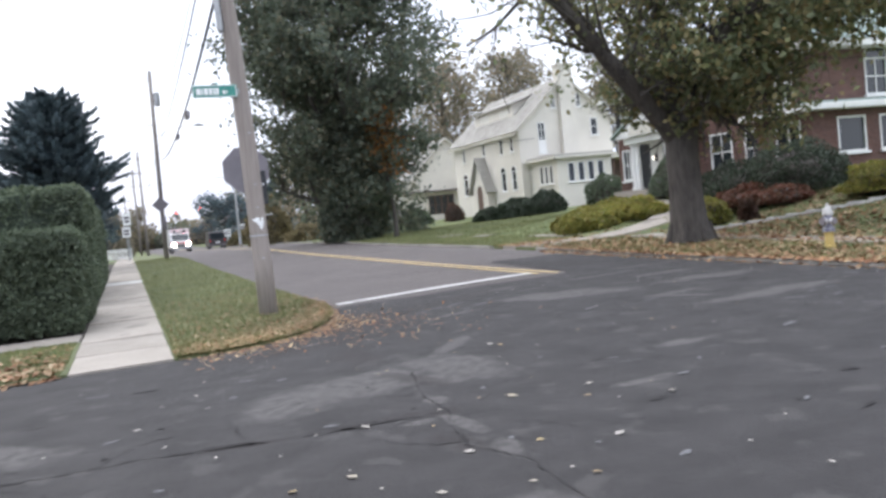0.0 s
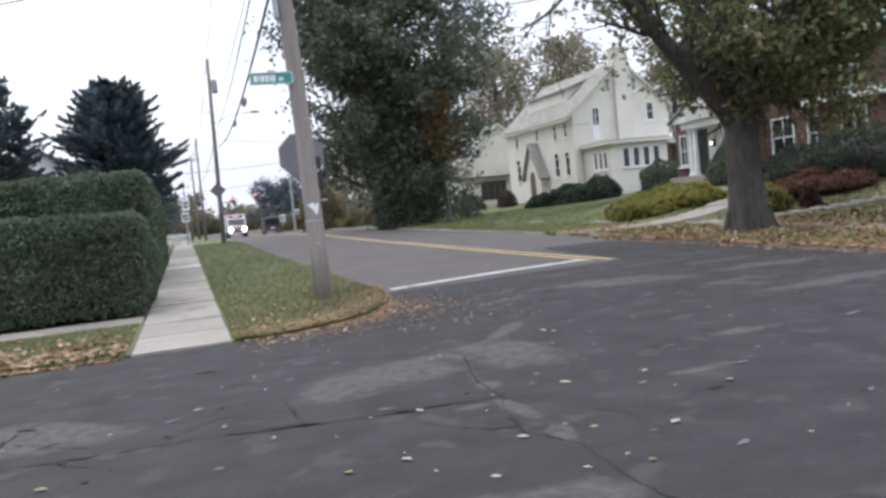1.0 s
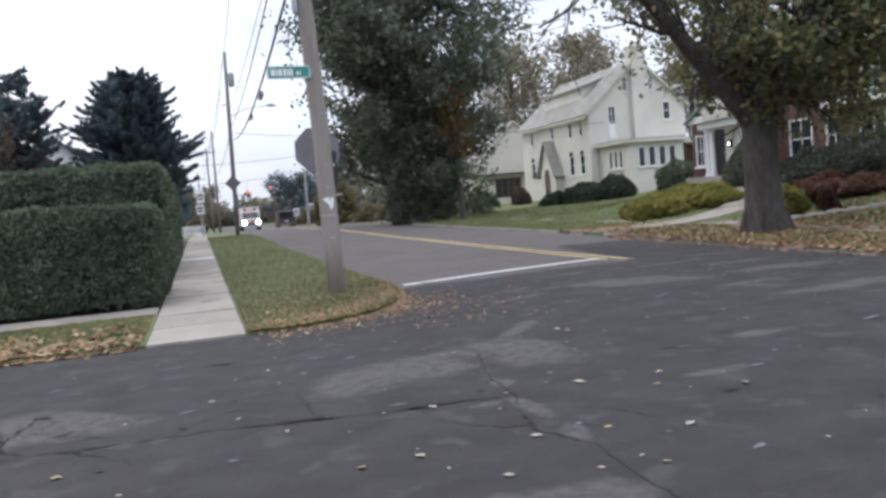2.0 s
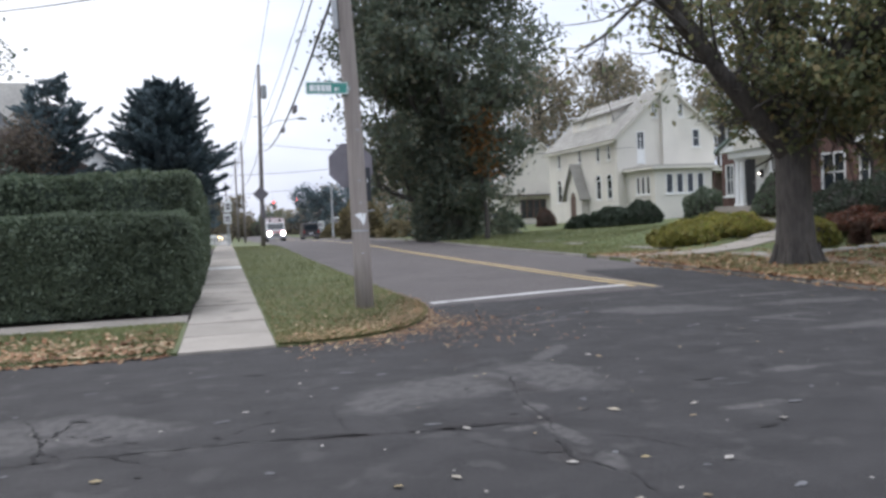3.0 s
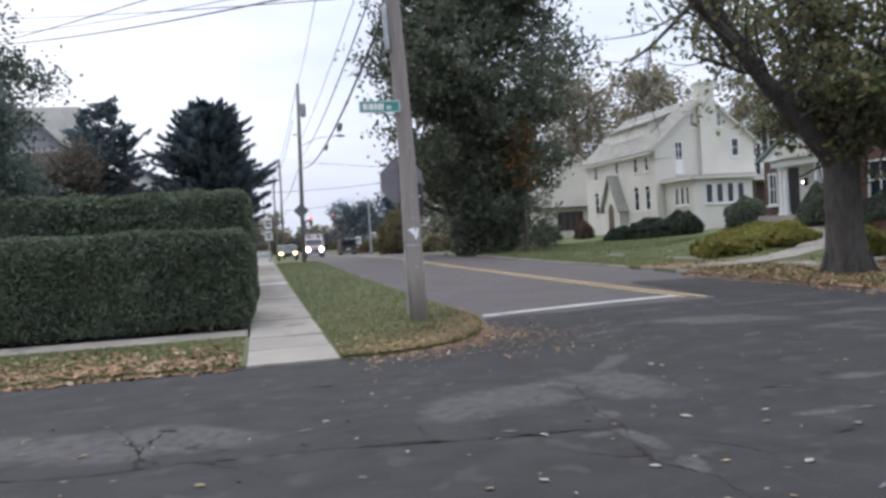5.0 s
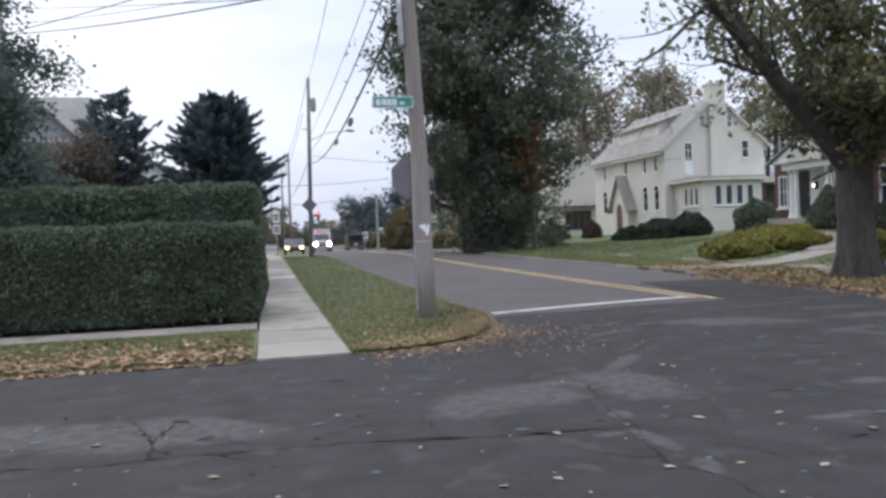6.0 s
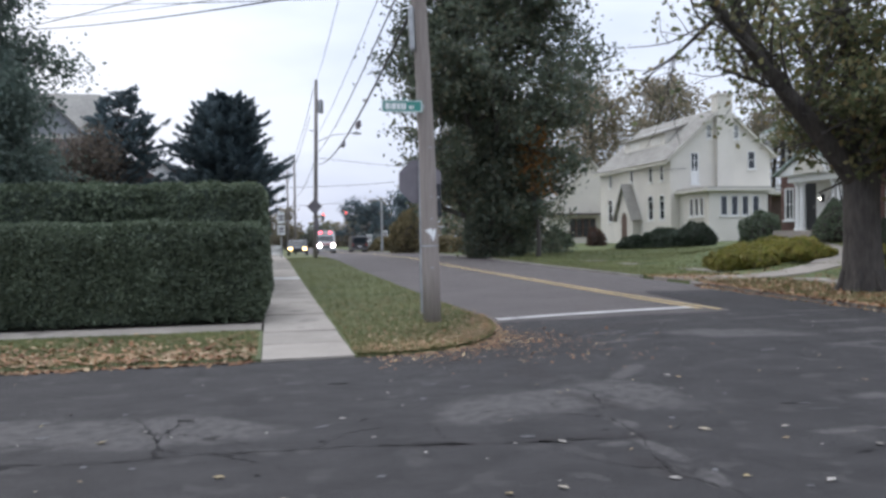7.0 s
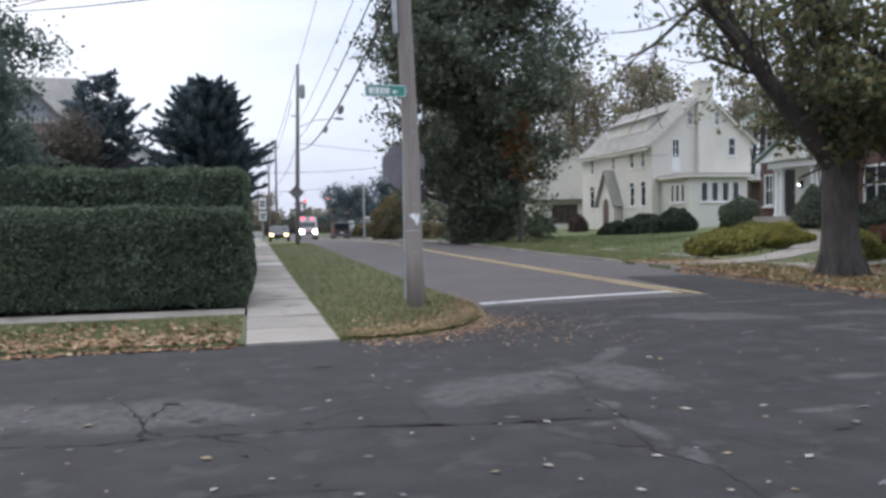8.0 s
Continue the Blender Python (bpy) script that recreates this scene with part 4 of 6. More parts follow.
def slope_tiles(bm, p0, along, up, length, height, rows, width, rg, lift=0.02):
    """Overlapping roof slates in rows on a slope. p0: lower corner; along, up: unit ways."""
    p0, along, up = Vector(p0), Vector(along).normalized(), Vector(up).normalized()
    nor = along.cross(up).normalized()
    if nor.z < 0:
        nor = -nor
    rh = height / rows
    for r in range(rows):
        n = max(1, int(length / width))
        off = (r % 2) * 0.5
        for k in range(-1, n + 1):
            a0, a1 = (k + off) * length / n, (k + 1 + off) * length / n
            a0, a1 = max(0, a0), min(length, a1)
            if a1 - a0 < 0.02:
                continue
            t0, t1 = lift + 0.028 + rg.uniform(0, 0.012), lift
            q = [p0 + along * (a0 + 0.006) + up * (r * rh) + nor * t0, p0 + along * (a1 - 0.006) + up * (r * rh) + nor * t0,
                 p0 + along * (a1 - 0.006) + up * ((r + 1) * rh + 0.02) + nor * t1, p0 + along * (a0 + 0.006) + up * ((r + 1) * rh + 0.02) + nor * t1]
            v = [bm.verts.new(x) for x in q] + [bm.verts.new(q[0] - nor * 0.03), bm.verts.new(q[1] - nor * 0.03)]
            bm.faces.new(v[:4])
            bm.faces.new((v[4], v[5], v[1], v[0]))
    return bm


def gable_roof(house, x0, x1, xr, y0, y1, ze0, ze1, zr, mat, rows=22, over=0.45, thick=0.16, trim=None, seed=1):
    """A roof with its ridge along y at xr, eaves at x0 and x1."""
    rg = random.Random(seed)
    for a, ze in ((x0, ze0), (x1, ze1)):
        d = (Vector((a, 0, ze)) - Vector((xr, 0, zr)))
        e = Vector((xr, 0, zr)) + d * (1 + over / d.length)
        bm = bmesh.new()
        nx, nz = -d.z / d.length, d.x / d.length
        if nz < 0:
            nx, nz = -nx, -nz
        prism(bm, [(e.x, e.z), (xr, zr), (xr + nx * thick, zr + nz * thick), (e.x + nx * thick, e.z + nz * thick)], "y", y0 - 0.35, y1 + 0.35)
        roof = wpart("roof", bm, trim or CREAM_TRIM, house)
        bm = bmesh.new()
        base = Vector((e.x + nx * thick, y0 - 0.37, e.z + nz * thick))
        top = Vector((xr + nx * thick, y0 - 0.37, zr + nz * thick))
        slope_tiles(bm, base, (0, 1, 0), top - base, y1 - y0 + 0.74, (top - base).length, rows, 0.6, rg)
        tl = part("slate_cover", bm, mat, roof, "rows of weathered slates")
        tagged(tl, kind="stuff")


def white_house():
    b = thing("white_house", (30.5, 57, 1.2), 0, "cream stucco house with steep grey slate roof and tall chimney", "house")
    rg = random.Random(5)
    X0, X1, Y0, Y1, Z0, XR, ZR = 30.6, 39.4, 57.0, 70.5, 0.7, 35.1, 11.35
    # gable end
    up = [(32.35, 33.05, 5.35, 7.85), (37.35, 38.05, 6.55, 8.0), (33.75, 34.22, 8.95, 10.1), (36.12, 36.6, 8.95, 10.1)]
    wpart("gable_wall", wall_cells(bmesh.new(), "y", Y0, 0.3, X0, X1, Z0, 7.45, [(u[0], u[1], u[2], min(u[3], 7.45)) for u in up[:2]]), STUCCO, b)
    bm = bmesh.new()
    holes = [(up[0][0], up[0][1], 7.45, 7.85), (up[1][0], up[1][1], 7.45, 8.0)] + up[2:]
    vs = [7.45, 7.85, 8.0, 8.95, 10.1, ZR]
    for va, vb in zip(vs, vs[1:]):
        def xl(v):
            return X0 + (XR - X0) * (v - 7.45) / (ZR - 7.45)
        def xr(v):
            return X1 - (X1 - XR) * max(0, v - 7.75) / (ZR - 7.75)
        cuts = sorted(c for h in holes if h[2] < (va + vb) / 2 < h[3] for c in h[:2])
        edge = [None] + cuts + [None]
        for i in range(0, len(edge) - 1, 2):
            a0, a1 = (xl(va), xl(vb)) if edge[i] is None else (edge[i], edge[i])
            b0, b1 = (xr(va), xr(vb)) if edge[i + 1] is None else (edge[i + 1], edge[i + 1])
            pts = [(a0, va), (b0, va), (b1, vb), (a1, vb)] if b1 - a1 > 0.01 else [(a0, va), (b0, va), (b1, vb)]
            prism(bm, pts, "y", Y0, Y0 + 0.3)
    wpart("gable_top", bm, STUCCO, b)
    bd = window(b, "y", Y0, 32.35, 33.05, 5.35, 7.85, 2, 4, name="balcony_door")
    part("door_panel", boxm(-0.28, 0.28, 0.005, 0.035, 0.08, 1.1), WHITE_PAINT, bd)
    window(b, "y", Y0, 37.35, 38.05, 6.55, 8.0, 1, 2)
    window(b, "y", Y0, *up[2], 2, 2)
    window(b, "y", Y0, *up[3], 2, 2)
    # street front
    fr = [(57.95, 58.8, 2.6, 4.2), (59.85, 60.75, 2.6, 4.2), (58.1, 58.7, 5.7, 6.95), (60.0, 60.6, 5.7, 6.95), (67.7, 68.7, 2.6, 4.2), (67.9, 68.5, 5.7, 6.95), (63.5, 64.1, 5.9, 6.95)]
    wpart("front_wall", wall_cells(bmesh.new(), "x", X0, 0.3, Y0 + 0.3, Y1, Z0, 7.4, fr), STUCCO, b)
    for k, (a, c, d, e) in enumerate(fr):
        window(b, "x", X0, a, c, d, e, 1, 2, arch=k in (0, 1, 4))
    wpart("back_wall", boxm(X1 - 0.3, X1, Y0 + 0.3, Y1, Z0, 7.7), STUCCO, b)
    bm = bmesh.new()
    prism(bm, [(X0 + 0.3, Z0), (X1 - 0.3, Z0), (X1 - 0.3, 7.6), (XR, ZR - 0.1), (X0 + 0.3, 7.5)], "y", Y1 - 0.3, Y1)
    wpart("rear_gable_wall", bm, STUCCO, b)
    wpart("upper_floor", boxm(X0 + 0.3, X1 - 0.3, Y0 + 0.3, Y1 - 0.3, 4.6, 4.8), BROWN_WOOD, b)
    gable_roof(b, X0, X1, XR, Y0, Y1, 7.45, 7.75, ZR, SLATE, 20, 0.5, 0.14, CREAM_TRIM, 3)
    wpart("eaves_gutter", boxm(X0 - 0.62, X0 - 0.48, Y0 - 0.35, Y1 + 0.35, 6.92, 7.06, 0.02), CREAM_TRIM, b)
    # long low dormer on the street slope
    bm = bmesh.new()
    prism(bm, [(32.0, 8.75), (32.0, 9.85), (34.3, 10.6), (34.3, 8.75)], "y", 60.5, 68.0)
    d = wpart("dormer", bm, STUCCO, b, "long low dormer")
    bm = bmesh.new()
    prism(bm, [(31.7, 9.80), (31.7, 9.94), (34.6, 10.86), (34.6, 10.72)], "y", 60.2, 68.3)
    part("dormer_roof", bm, SLATE, d)
    for y in (61.6, 62.5, 65.5, 66.4):
        o = window(b, "x", 31.99, y - 0.28, y + 0.28, 9.0, 9.6, 1, 1, sill=False)
    # chimney up the gable
    bm = bmesh.new()
    box(bm, 34.42, 35.88, Y0 - 0.45, Y0 - 0.004, Z0, 10.6, 0.03)
    c = wpart("chimney_breast", bm, STUCCO, b, "tall stucco chimney up the gable")
    part("chimney_top", boxm(34.5, 35.8, Y0 - 0.42, Y0 + 0.55, 10.6, 12.3, 0.03), STUCCO, c)
    part("chimney_cap", boxm(34.42, 35.88, Y0 - 0.5, Y0 + 0.63, 12.3, 12.5, 0.03), STUCCO, c)
    for x in (34.85, 35.45):
        part("chimney_pot", tube(bmesh.new(), [(x, Y0 + 0.05, 12.49), (x, Y0 + 0.05, 12.72)], [0.14, 0.12], 10), BROWN_WOOD, c)
    # sunroom
    wins = [(31.95 + k * 0.87, 31.95 + k * 0.87 + 0.62, 2.75, 4.25) for k in range(4)]
    wins = [(w[0] + 0.25, w[1] + 0.25, w[2], w[3]) for w in wins]
    sr = wpart("sunroom_wall", wall_cells(bmesh.new(), "y", 52.6, 0.22, 31.3, 36.1, Z0, 4.55, wins), STUCCO, b)
    for w in wins:
        window(b, "y", 52.6, *w, 1, 1)
    sw = [(53.3 + k * 0.75, 53.3 + k * 0.75 + 0.55, 2.75, 4.15) for k in range(3)]
    wpart("sunroom_side_wall", wall_cells(bmesh.new(), "x", 31.3, 0.22, 52.82, 56.98, Z0, 4.55, sw), STUCCO, b)
    for w in sw:
        window(b, "x", 31.3, *w, 1, 1)
    wpart("sunroom_end_wall", boxm(35.88, 36.1, 52.82, 56.98, Z0, 4.55), STUCCO, b)
    wpart("sunroom_roof", boxm(30.9, 36.5, 52.2, 56.99, 4.55, 4.75, 0.03), CREAM_TRIM, b, "flat roof with broad eaves")
    wpart("sunroom_roof_kerb", boxm(31.1, 36.3, 52.4, 56.98, 4.75, 4.9, 0.02), SLATE, b)
    # side porch with balcony rail
    wpart("porch_roof", boxm(36.55, 40.4, 53.2, 56.98, 4.35, 4.6, 0.03), CREAM_TRIM, b)
    for x in (36.9, 38.6, 40.2):
        wpart("porch_post", boxm(x - 0.09, x + 0.09, 53.4, 53.58, Z0, 4.35, 0.01), BROWN_WOOD, b)
    wpart("porch_back", boxm(36.12, 40.3, 56.5, 56.96, Z0, 4.35), BROWN_WOOD, b, "dark brown porch wall")
    bm = bmesh.new()
    box(bm, 37.4, 40.3, 53.35, 53.42, 5.6, 5.68)
    box(bm, 37.4, 40.3, 53.36, 53.41, 4.75, 4.81)
    rail = wpart("balcony_rail", bm, WHITE_PAINT, b)
    for k in range(15):
        x = 37.45 + k * 0.2
        part("baluster", boxm(x - 0.025, x + 0.025, 53.36, 53.41, 4.81, 5.6), WHITE_PAINT, rail)
    # entrance gable towards the street
    bm = bmesh.new()
    prism(bm, [(62.3, Z0), (65.3, Z0), (65.3, 3.3), (63.8, 5.6), (62.3, 3.3)], "x", 29.9, X0 - 0.004)
    p = wpart("entrance_gable", bm, STUCCO, b)
    for s in (-1, 1):
        bm = bmesh.new()
        prism(bm, [(63.8, 5.65), (63.8, 5.82), (63.8 + s * 1.95, 2.7), (63.8 + s * 1.85, 2.6)], "x", 29.6, X0 - 0.008)
        part("entrance_roof", bm, SLATE, p, "steep slate roof")
    bm = bmesh.new()
    prism(bm, [(63.25, Z0 + 0.3), (64.35, Z0 + 0.3), (64.35, 2.8), (64.15, 3.2), (63.8, 3.4), (63.45, 3.2), (63.25, 2.8)], "x", 29.86, 29.895)
    part("door", bm, BROWN_WOOD, p, "round-headed brown wooden door")
    part("door_surround", prism(bmesh.new(), [(63.05, Z0 + 0.28), (64.55, Z0 + 0.28), (64.55, 2.85), (64.3, 3.35), (63.8, 3.6), (63.3, 3.35), (63.05, 2.85)], "x", 29.862, 29.898), CREAM_TRIM, p)
    # slab floor, so that the rooms are closed
    wpart("footing", boxm(X0 + 0.31, X1 - 0.31, Y0 + 0.31, Y1 - 0.31, 0.3, 0.9), STUCCO, b)


white_house()


def brick_material():
    m = bpy.data.materials.new("brick_courses")
    m.use_nodes = True
    n, l = m.node_tree.nodes, m.node_tree.links
    b = n["Principled BSDF"]
    g = n.new("ShaderNodeNewGeometry")
    sp = n.new("ShaderNodeSeparateXYZ")
    l.new(g.outputs["Position"], sp.inputs[0])
    ad = n.new("ShaderNodeMath")
    l.new(sp.outputs["X"], ad.inputs[0])
    l.new(sp.outputs["Y"], ad.inputs[1])
    cb = n.new("ShaderNodeCombineXYZ")
    l.new(ad.outputs[0], cb.inputs["X"])
    l.new(sp.outputs["Z"], cb.inputs["Y"])
    t = n.new("ShaderNodeTexBrick")
    t.inputs["Scale"].default_value = 1.0
    t.inputs["Brick Width"].default_value, t.inputs["Row Height"].default_value = 0.21, 0.073
    t.inputs["Mortar Size"].default_value = 0.005
    t.inputs["Color1"].default_value, t.inputs["Color2"].default_value = (0.135, 0.068, 0.054, 1), (0.085, 0.042, 0.036, 1)
    t.inputs["Mortar"].default_value = (0.20, 0.15, 0.13, 1)
    l.new(cb.outputs[0], t.inputs["Vector"])
    z = n.new("ShaderNodeTexNoise")
    z.inputs["Scale"].default_value = 0.8
    l.new(g.outputs["Position"], z.inputs["Vector"])
    mr = n.new("ShaderNodeMapRange")
    mr.inputs["To Min"].default_value, mr.inputs["To Max"].default_value = 0.65, 1.35
    l.new(z.outputs["Fac"], mr.inputs["Value"])
    h = n.new("ShaderNodeHueSaturation")
    l.new(mr.outputs["Result"], h.inputs["Value"])
    l.new(t.outputs["Color"], h.inputs["Color"])
    l.new(h.outputs["Color"], b.inputs["Base Color"])
    bp = n.new("ShaderNodeBump")
    bp.inputs["Strength"].default_value, bp.inputs["Distance"].default_value = 0.5, 0.008
    bp.invert = True
    l.new(t.outputs["Fac"], bp.inputs["Height"])
    l.new(bp.outputs["Normal"], b.inputs["Normal"])
    b.inputs["Roughness"].default_value = 0.9
    return m


BRICKWORK = brick_material()


def hip_roof(house, x0, x1, y0, y1, ze, zr, mat, inset, over=0.6, label=""):
    """A hipped roof with its ridge along y."""
    xa, xb, ya, yb = x0 - over, x1 + over, y0 - over, y1 + over
    xm = (x0 + x1) / 2
    bm = bmesh.new()
    v = [bm.verts.new(p) for p in [(xa, ya, ze), (xb, ya, ze), (xb, yb, ze), (xa, yb, ze), (xm, ya + inset, zr), (xm, yb - inset, zr)]]
    for f in [(0, 1, 4), (1, 2, 5, 4), (2, 3, 5), (3, 0, 4, 5), (3, 2, 1, 0)]:
        bm.faces.new([v[i] for i in f])
    bmesh.ops.recalc_face_normals(bm, faces=bm.faces)
    roof = wpart("roof", bm, mat, house, label)
    bm = bmesh.new()
    rg = random.Random(9)
    h = Vector((xm - xa, 0, zr - ze))
    slope_tiles(bm, (xa, ya + inset * 0.9, ze), (0, 1, 0), h, yb - ya - inset * 1.8, h.length, 26, 0.45, rg)
    for r in range(26):
        f0, f1 = r / 26, (r + 1) / 26
        for sgn, yc in ((-1, yb - inset * 0.9), (1, ya + inset * 0.9)):
            w = inset * 0.9 * (1 - f0) - 0.02
            if w < 0.1:
                continue
            n = max(1, int(w / 0.45))
            for k in range(n):
                ya_, yb_ = yc - sgn * (k * w / n + 0.004), yc - sgn * ((k + 1) * w / n - 0.004)
                q = [Vector((xa, ya_, ze)) + h * f0, Vector((xa, yb_, ze)) + h * f0, Vector((xa, yb_, ze)) + h * (f1 + 0.005), Vector((xa, ya_, ze)) + h * (f1 + 0.005)]
                up = Vector((-h.z, 0, h.x)).normalized()
                vv = [bm.verts.new(p + up * (0.045 if i < 2 else 0.015)) for i, p in enumerate(q)]
                bm.faces.new(vv)
    tagged(part("shingle_cover", bm, mat, roof), kind="stuff")
    wpart("eaves_board", boxm(xa + 0.02, xb - 0.02, ya + 0.02, yb - 0.02, ze - 0.26, ze - 0.004, 0.02), WHITE_PAINT, house, "white painted eaves")
    for k in range(int((yb - ya) / 0.8)):
        y = ya + 0.4 + k * 0.8
        if k % 2 == 0:
            wpart("eaves_bracket", boxm(x0 - 0.45, x0 - 0.005, y - 0.06, y + 0.06, ze - 0.52, ze - 0.262, 0.01), WHITE_PAINT, house)


def brick_house():
    b = thing("brick_house", (24, 28, 1.2), 0, "red brick house with white portico and green shingle roof", "house")
    X0, Y0, Y1, Z0, ZE = 24.0, 22.0, 33.9, 0.8, 6.05
    up = [(32.6, 33.5, 4.55, 5.85), (30.6, 31.5, 4.55, 5.85), (27.6, 28.5, 4.55, 5.85), (22.55, 23.4, 4.3, 5.75)]
    low = [(32.95, 33.6, 2.1, 3.6), (25.9, 27.2, 2.0, 3.6), (24.3, 25.2, 2.0, 3.6)]
    door = (31.3, 32.45, 1.6, 3.95)
    wpart("front_wall", wall_cells(bmesh.new(), "x", X0, 0.3, Y0, Y1, Z0, ZE, up + low + [door]), BRICKWORK, b)
    for w in up + low:
        window(b, "x", X0, *w, 2, 2)
        for s in (w[0] - 0.36, w[1] + 0.02):
            if w is up[0] or w is up[1]:
                wpart("shutter", boxm(X0 - 0.06, X0 - 0.003, s, s + 0.34, w[2], w[3], 0.01), DARK_DOOR, b, "dark louvred shutter")
    wpart("side_wall", wall_cells(bmesh.new(), "y", Y0, 0.3, X0 + 0.3, 34, Z0, ZE, [(27.0, 28.2, 4.3, 5.7)]), BRICKWORK, b)
    window(b, "y", Y0, 27.0, 28.2, 4.3, 5.7, 2, 2, arch=True)
    wpart("far_wall", boxm(X0 + 0.3, 34, Y1 - 0.3, Y1, Z0, ZE), BRICKWORK, b)
    wpart("rear_wall", boxm(33.7, 34, Y0 + 0.3, Y1 - 0.3, Z0, ZE), BRICKWORK, b)
    wpart("inner_floor", boxm(X0 + 0.31, 33.69, Y0 + 0.31, Y1 - 0.31, 3.9, 4.1), BROWN_WOOD, b)
    hip_roof(b, X0, 34, Y0, Y1, 6.3, 9.2, PATINA, 4.0, 0.7, "green-grey shingle hipped roof")
    # door with white surround
    bm = bmesh.new()
    prism(bm, [(31.3, 1.6), (31.3, 3.95), (32.45, 3.95), (32.45, 1.6), (32.35, 1.6), (32.35, 3.82), (31.4, 3.82), (31.4, 1.6)], "x", X0 + 0.02, X0 + 0.1)
    d = wpart("door_frame", bm, WHITE_PAINT, b)
    bm = boxm(X0 + 0.05, X0 + 0.09, 31.41, 32.34, 1.62, 3.81)
    dd = part("door", bm, DARK_DOOR, d, "dark panelled front door")
    for y in (31.5, 31.93):
        for z in (1.8, 2.5, 3.15):
            part("door_panel", boxm(X0 + 0.035, X0 + 0.0495, y, y + 0.32, z, z + 0.5, 0.006), DARK_DOOR, dd)
    part("door_knob", tube(bmesh.new(), [(X0 + 0.045, 31.5, 2.65), (X0 - 0.03, 31.5, 2.65)], [0.02, 0.035], 8), GALV, dd)
    wpart("porch_panelling", boxm(X0 - 0.04, X0 - 0.004, 29.2, 31.28, 1.6, 4.0), WHITE_PAINT, b, "white panelled wall under the portico")
    # portico
    wpart("portico_floor", boxm(22.55, X0 - 0.004, 28.05, 32.5, 0.6, 1.6, 0.02), CONCRETE, b)
    for k in range(3):
        wpart("step", boxm(22.2 - 0.32 * k, 22.55 - 0.32 * k - 0.004, 28.85 - 0.1 * k, 31.55 + 0.1 * k, 0.5, 1.43 - 0.17 * k, 0.015), CONCRETE, b, "pale stone step")
    for y in (28.4, 28.75, 30.75, 31.1):
        bm = tube(bmesh.new(), [(22.85, y, 1.6), (22.85, y, 1.7), (22.85, y, 1.72), (22.85, y, 2.6), (22.85, y, 3.58), (22.85, y, 3.62), (22.85, y, 3.72)], [0.17, 0.17, 0.125, 0.12, 0.10, 0.15, 0.16], 16)
        wpart("column", bm, WHITE_PAINT, b, "round white column")
    wpart("portico_beam", boxm(22.6, X0 - 0.045, 28.1, 31.45, 3.72, 4.02, 0.02), WHITE_PAINT, b)
    bm = bmesh.new()
    prism(bm, [(27.8, 4.02), (31.75, 4.02), (31.75, 4.12), (29.75, 5.1), (27.8, 4.12)], "x", 22.4, X0 - 0.006)
    ped = wpart("pediment", bm, WHITE_PAINT, b, "white gabled pediment")
    for s in (-1, 1):
        bm = bmesh.new()
        prism(bm, [(29.75, 5.12), (29.75, 5.22), (29.75 + s * 2.25, 4.14), (29.75 + s * 2.25, 4.04)], "x", 22.25, X0 - 0.01)
        part("pediment_roof", bm, PATINA, ped)
    bm = bmesh.new()
    prism(bm, [(29.75 + 0.95 * math.cos(a), 4.06 + 0.62 * math.sin(a)) for a in steps(0, math.pi, 12)], "x", 22.36, 22.398)
    part("arch_panel", bm, CREAM_TRIM, ped)
    lamp = wpart("porch_lamp", boxm(X0 - 0.16, X0 - 0.042, 30.75, 30.9, 2.85, 3.2, 0.02), DARK_DOOR, b)
    bm = bmesh.new()
    bmesh.ops.create_icosphere(bm, subdivisions=2, radius=0.042, matrix=Matrix.Translation((X0 - 0.24, 30.82, 3.0)))
    part("bulb", bm, glow("porch_bulb", (1.0, 0.95, 0.85), 6), lamp, "lit white bulb")
    # single-storey wing with a broad flat eave
    ws = [(24.6, 26.0, 2.2, 3.5), (26.7, 28.1, 2.2, 3.5), (28.8, 30.2, 2.2, 3.5)]
    wpart("wing_wall", wall_cells(bmesh.new(), "y", 21.27, 0.25, 23.4, 31.0, Z0, 3.75, ws), BRICKWORK, b)
    for w in ws:
        window(b, "y", 21.27, *w, 1, 1)
    wf = [(21.75, 22.95, 2.2, 3.5)]
    wpart("wing_front_wall", wall_cells(bmesh.new(), "x", 23.4, 0.25, 21.53, 23.9, Z0, 3.75, wf), BRICKWORK, b)
    window(b, "x", 23.4, *wf[0], 2, 1)
    wpart("wing_return_wall", boxm(23.65, 23.99, 23.65, 23.9, Z0, 3.75), BRICKWORK, b)
    wpart("wing_roof", boxm(22.9, 31.5, 20.8, 24.3, 3.75, 3.98, 0.03), WHITE_PAINT, b, "flat roof with deep white cornice")
    wpart("wing_roof_felt", boxm(23.1, 31.3, 21.0, 24.1, 3.98, 4.08, 0.02), PATINA, b)


brick_house()


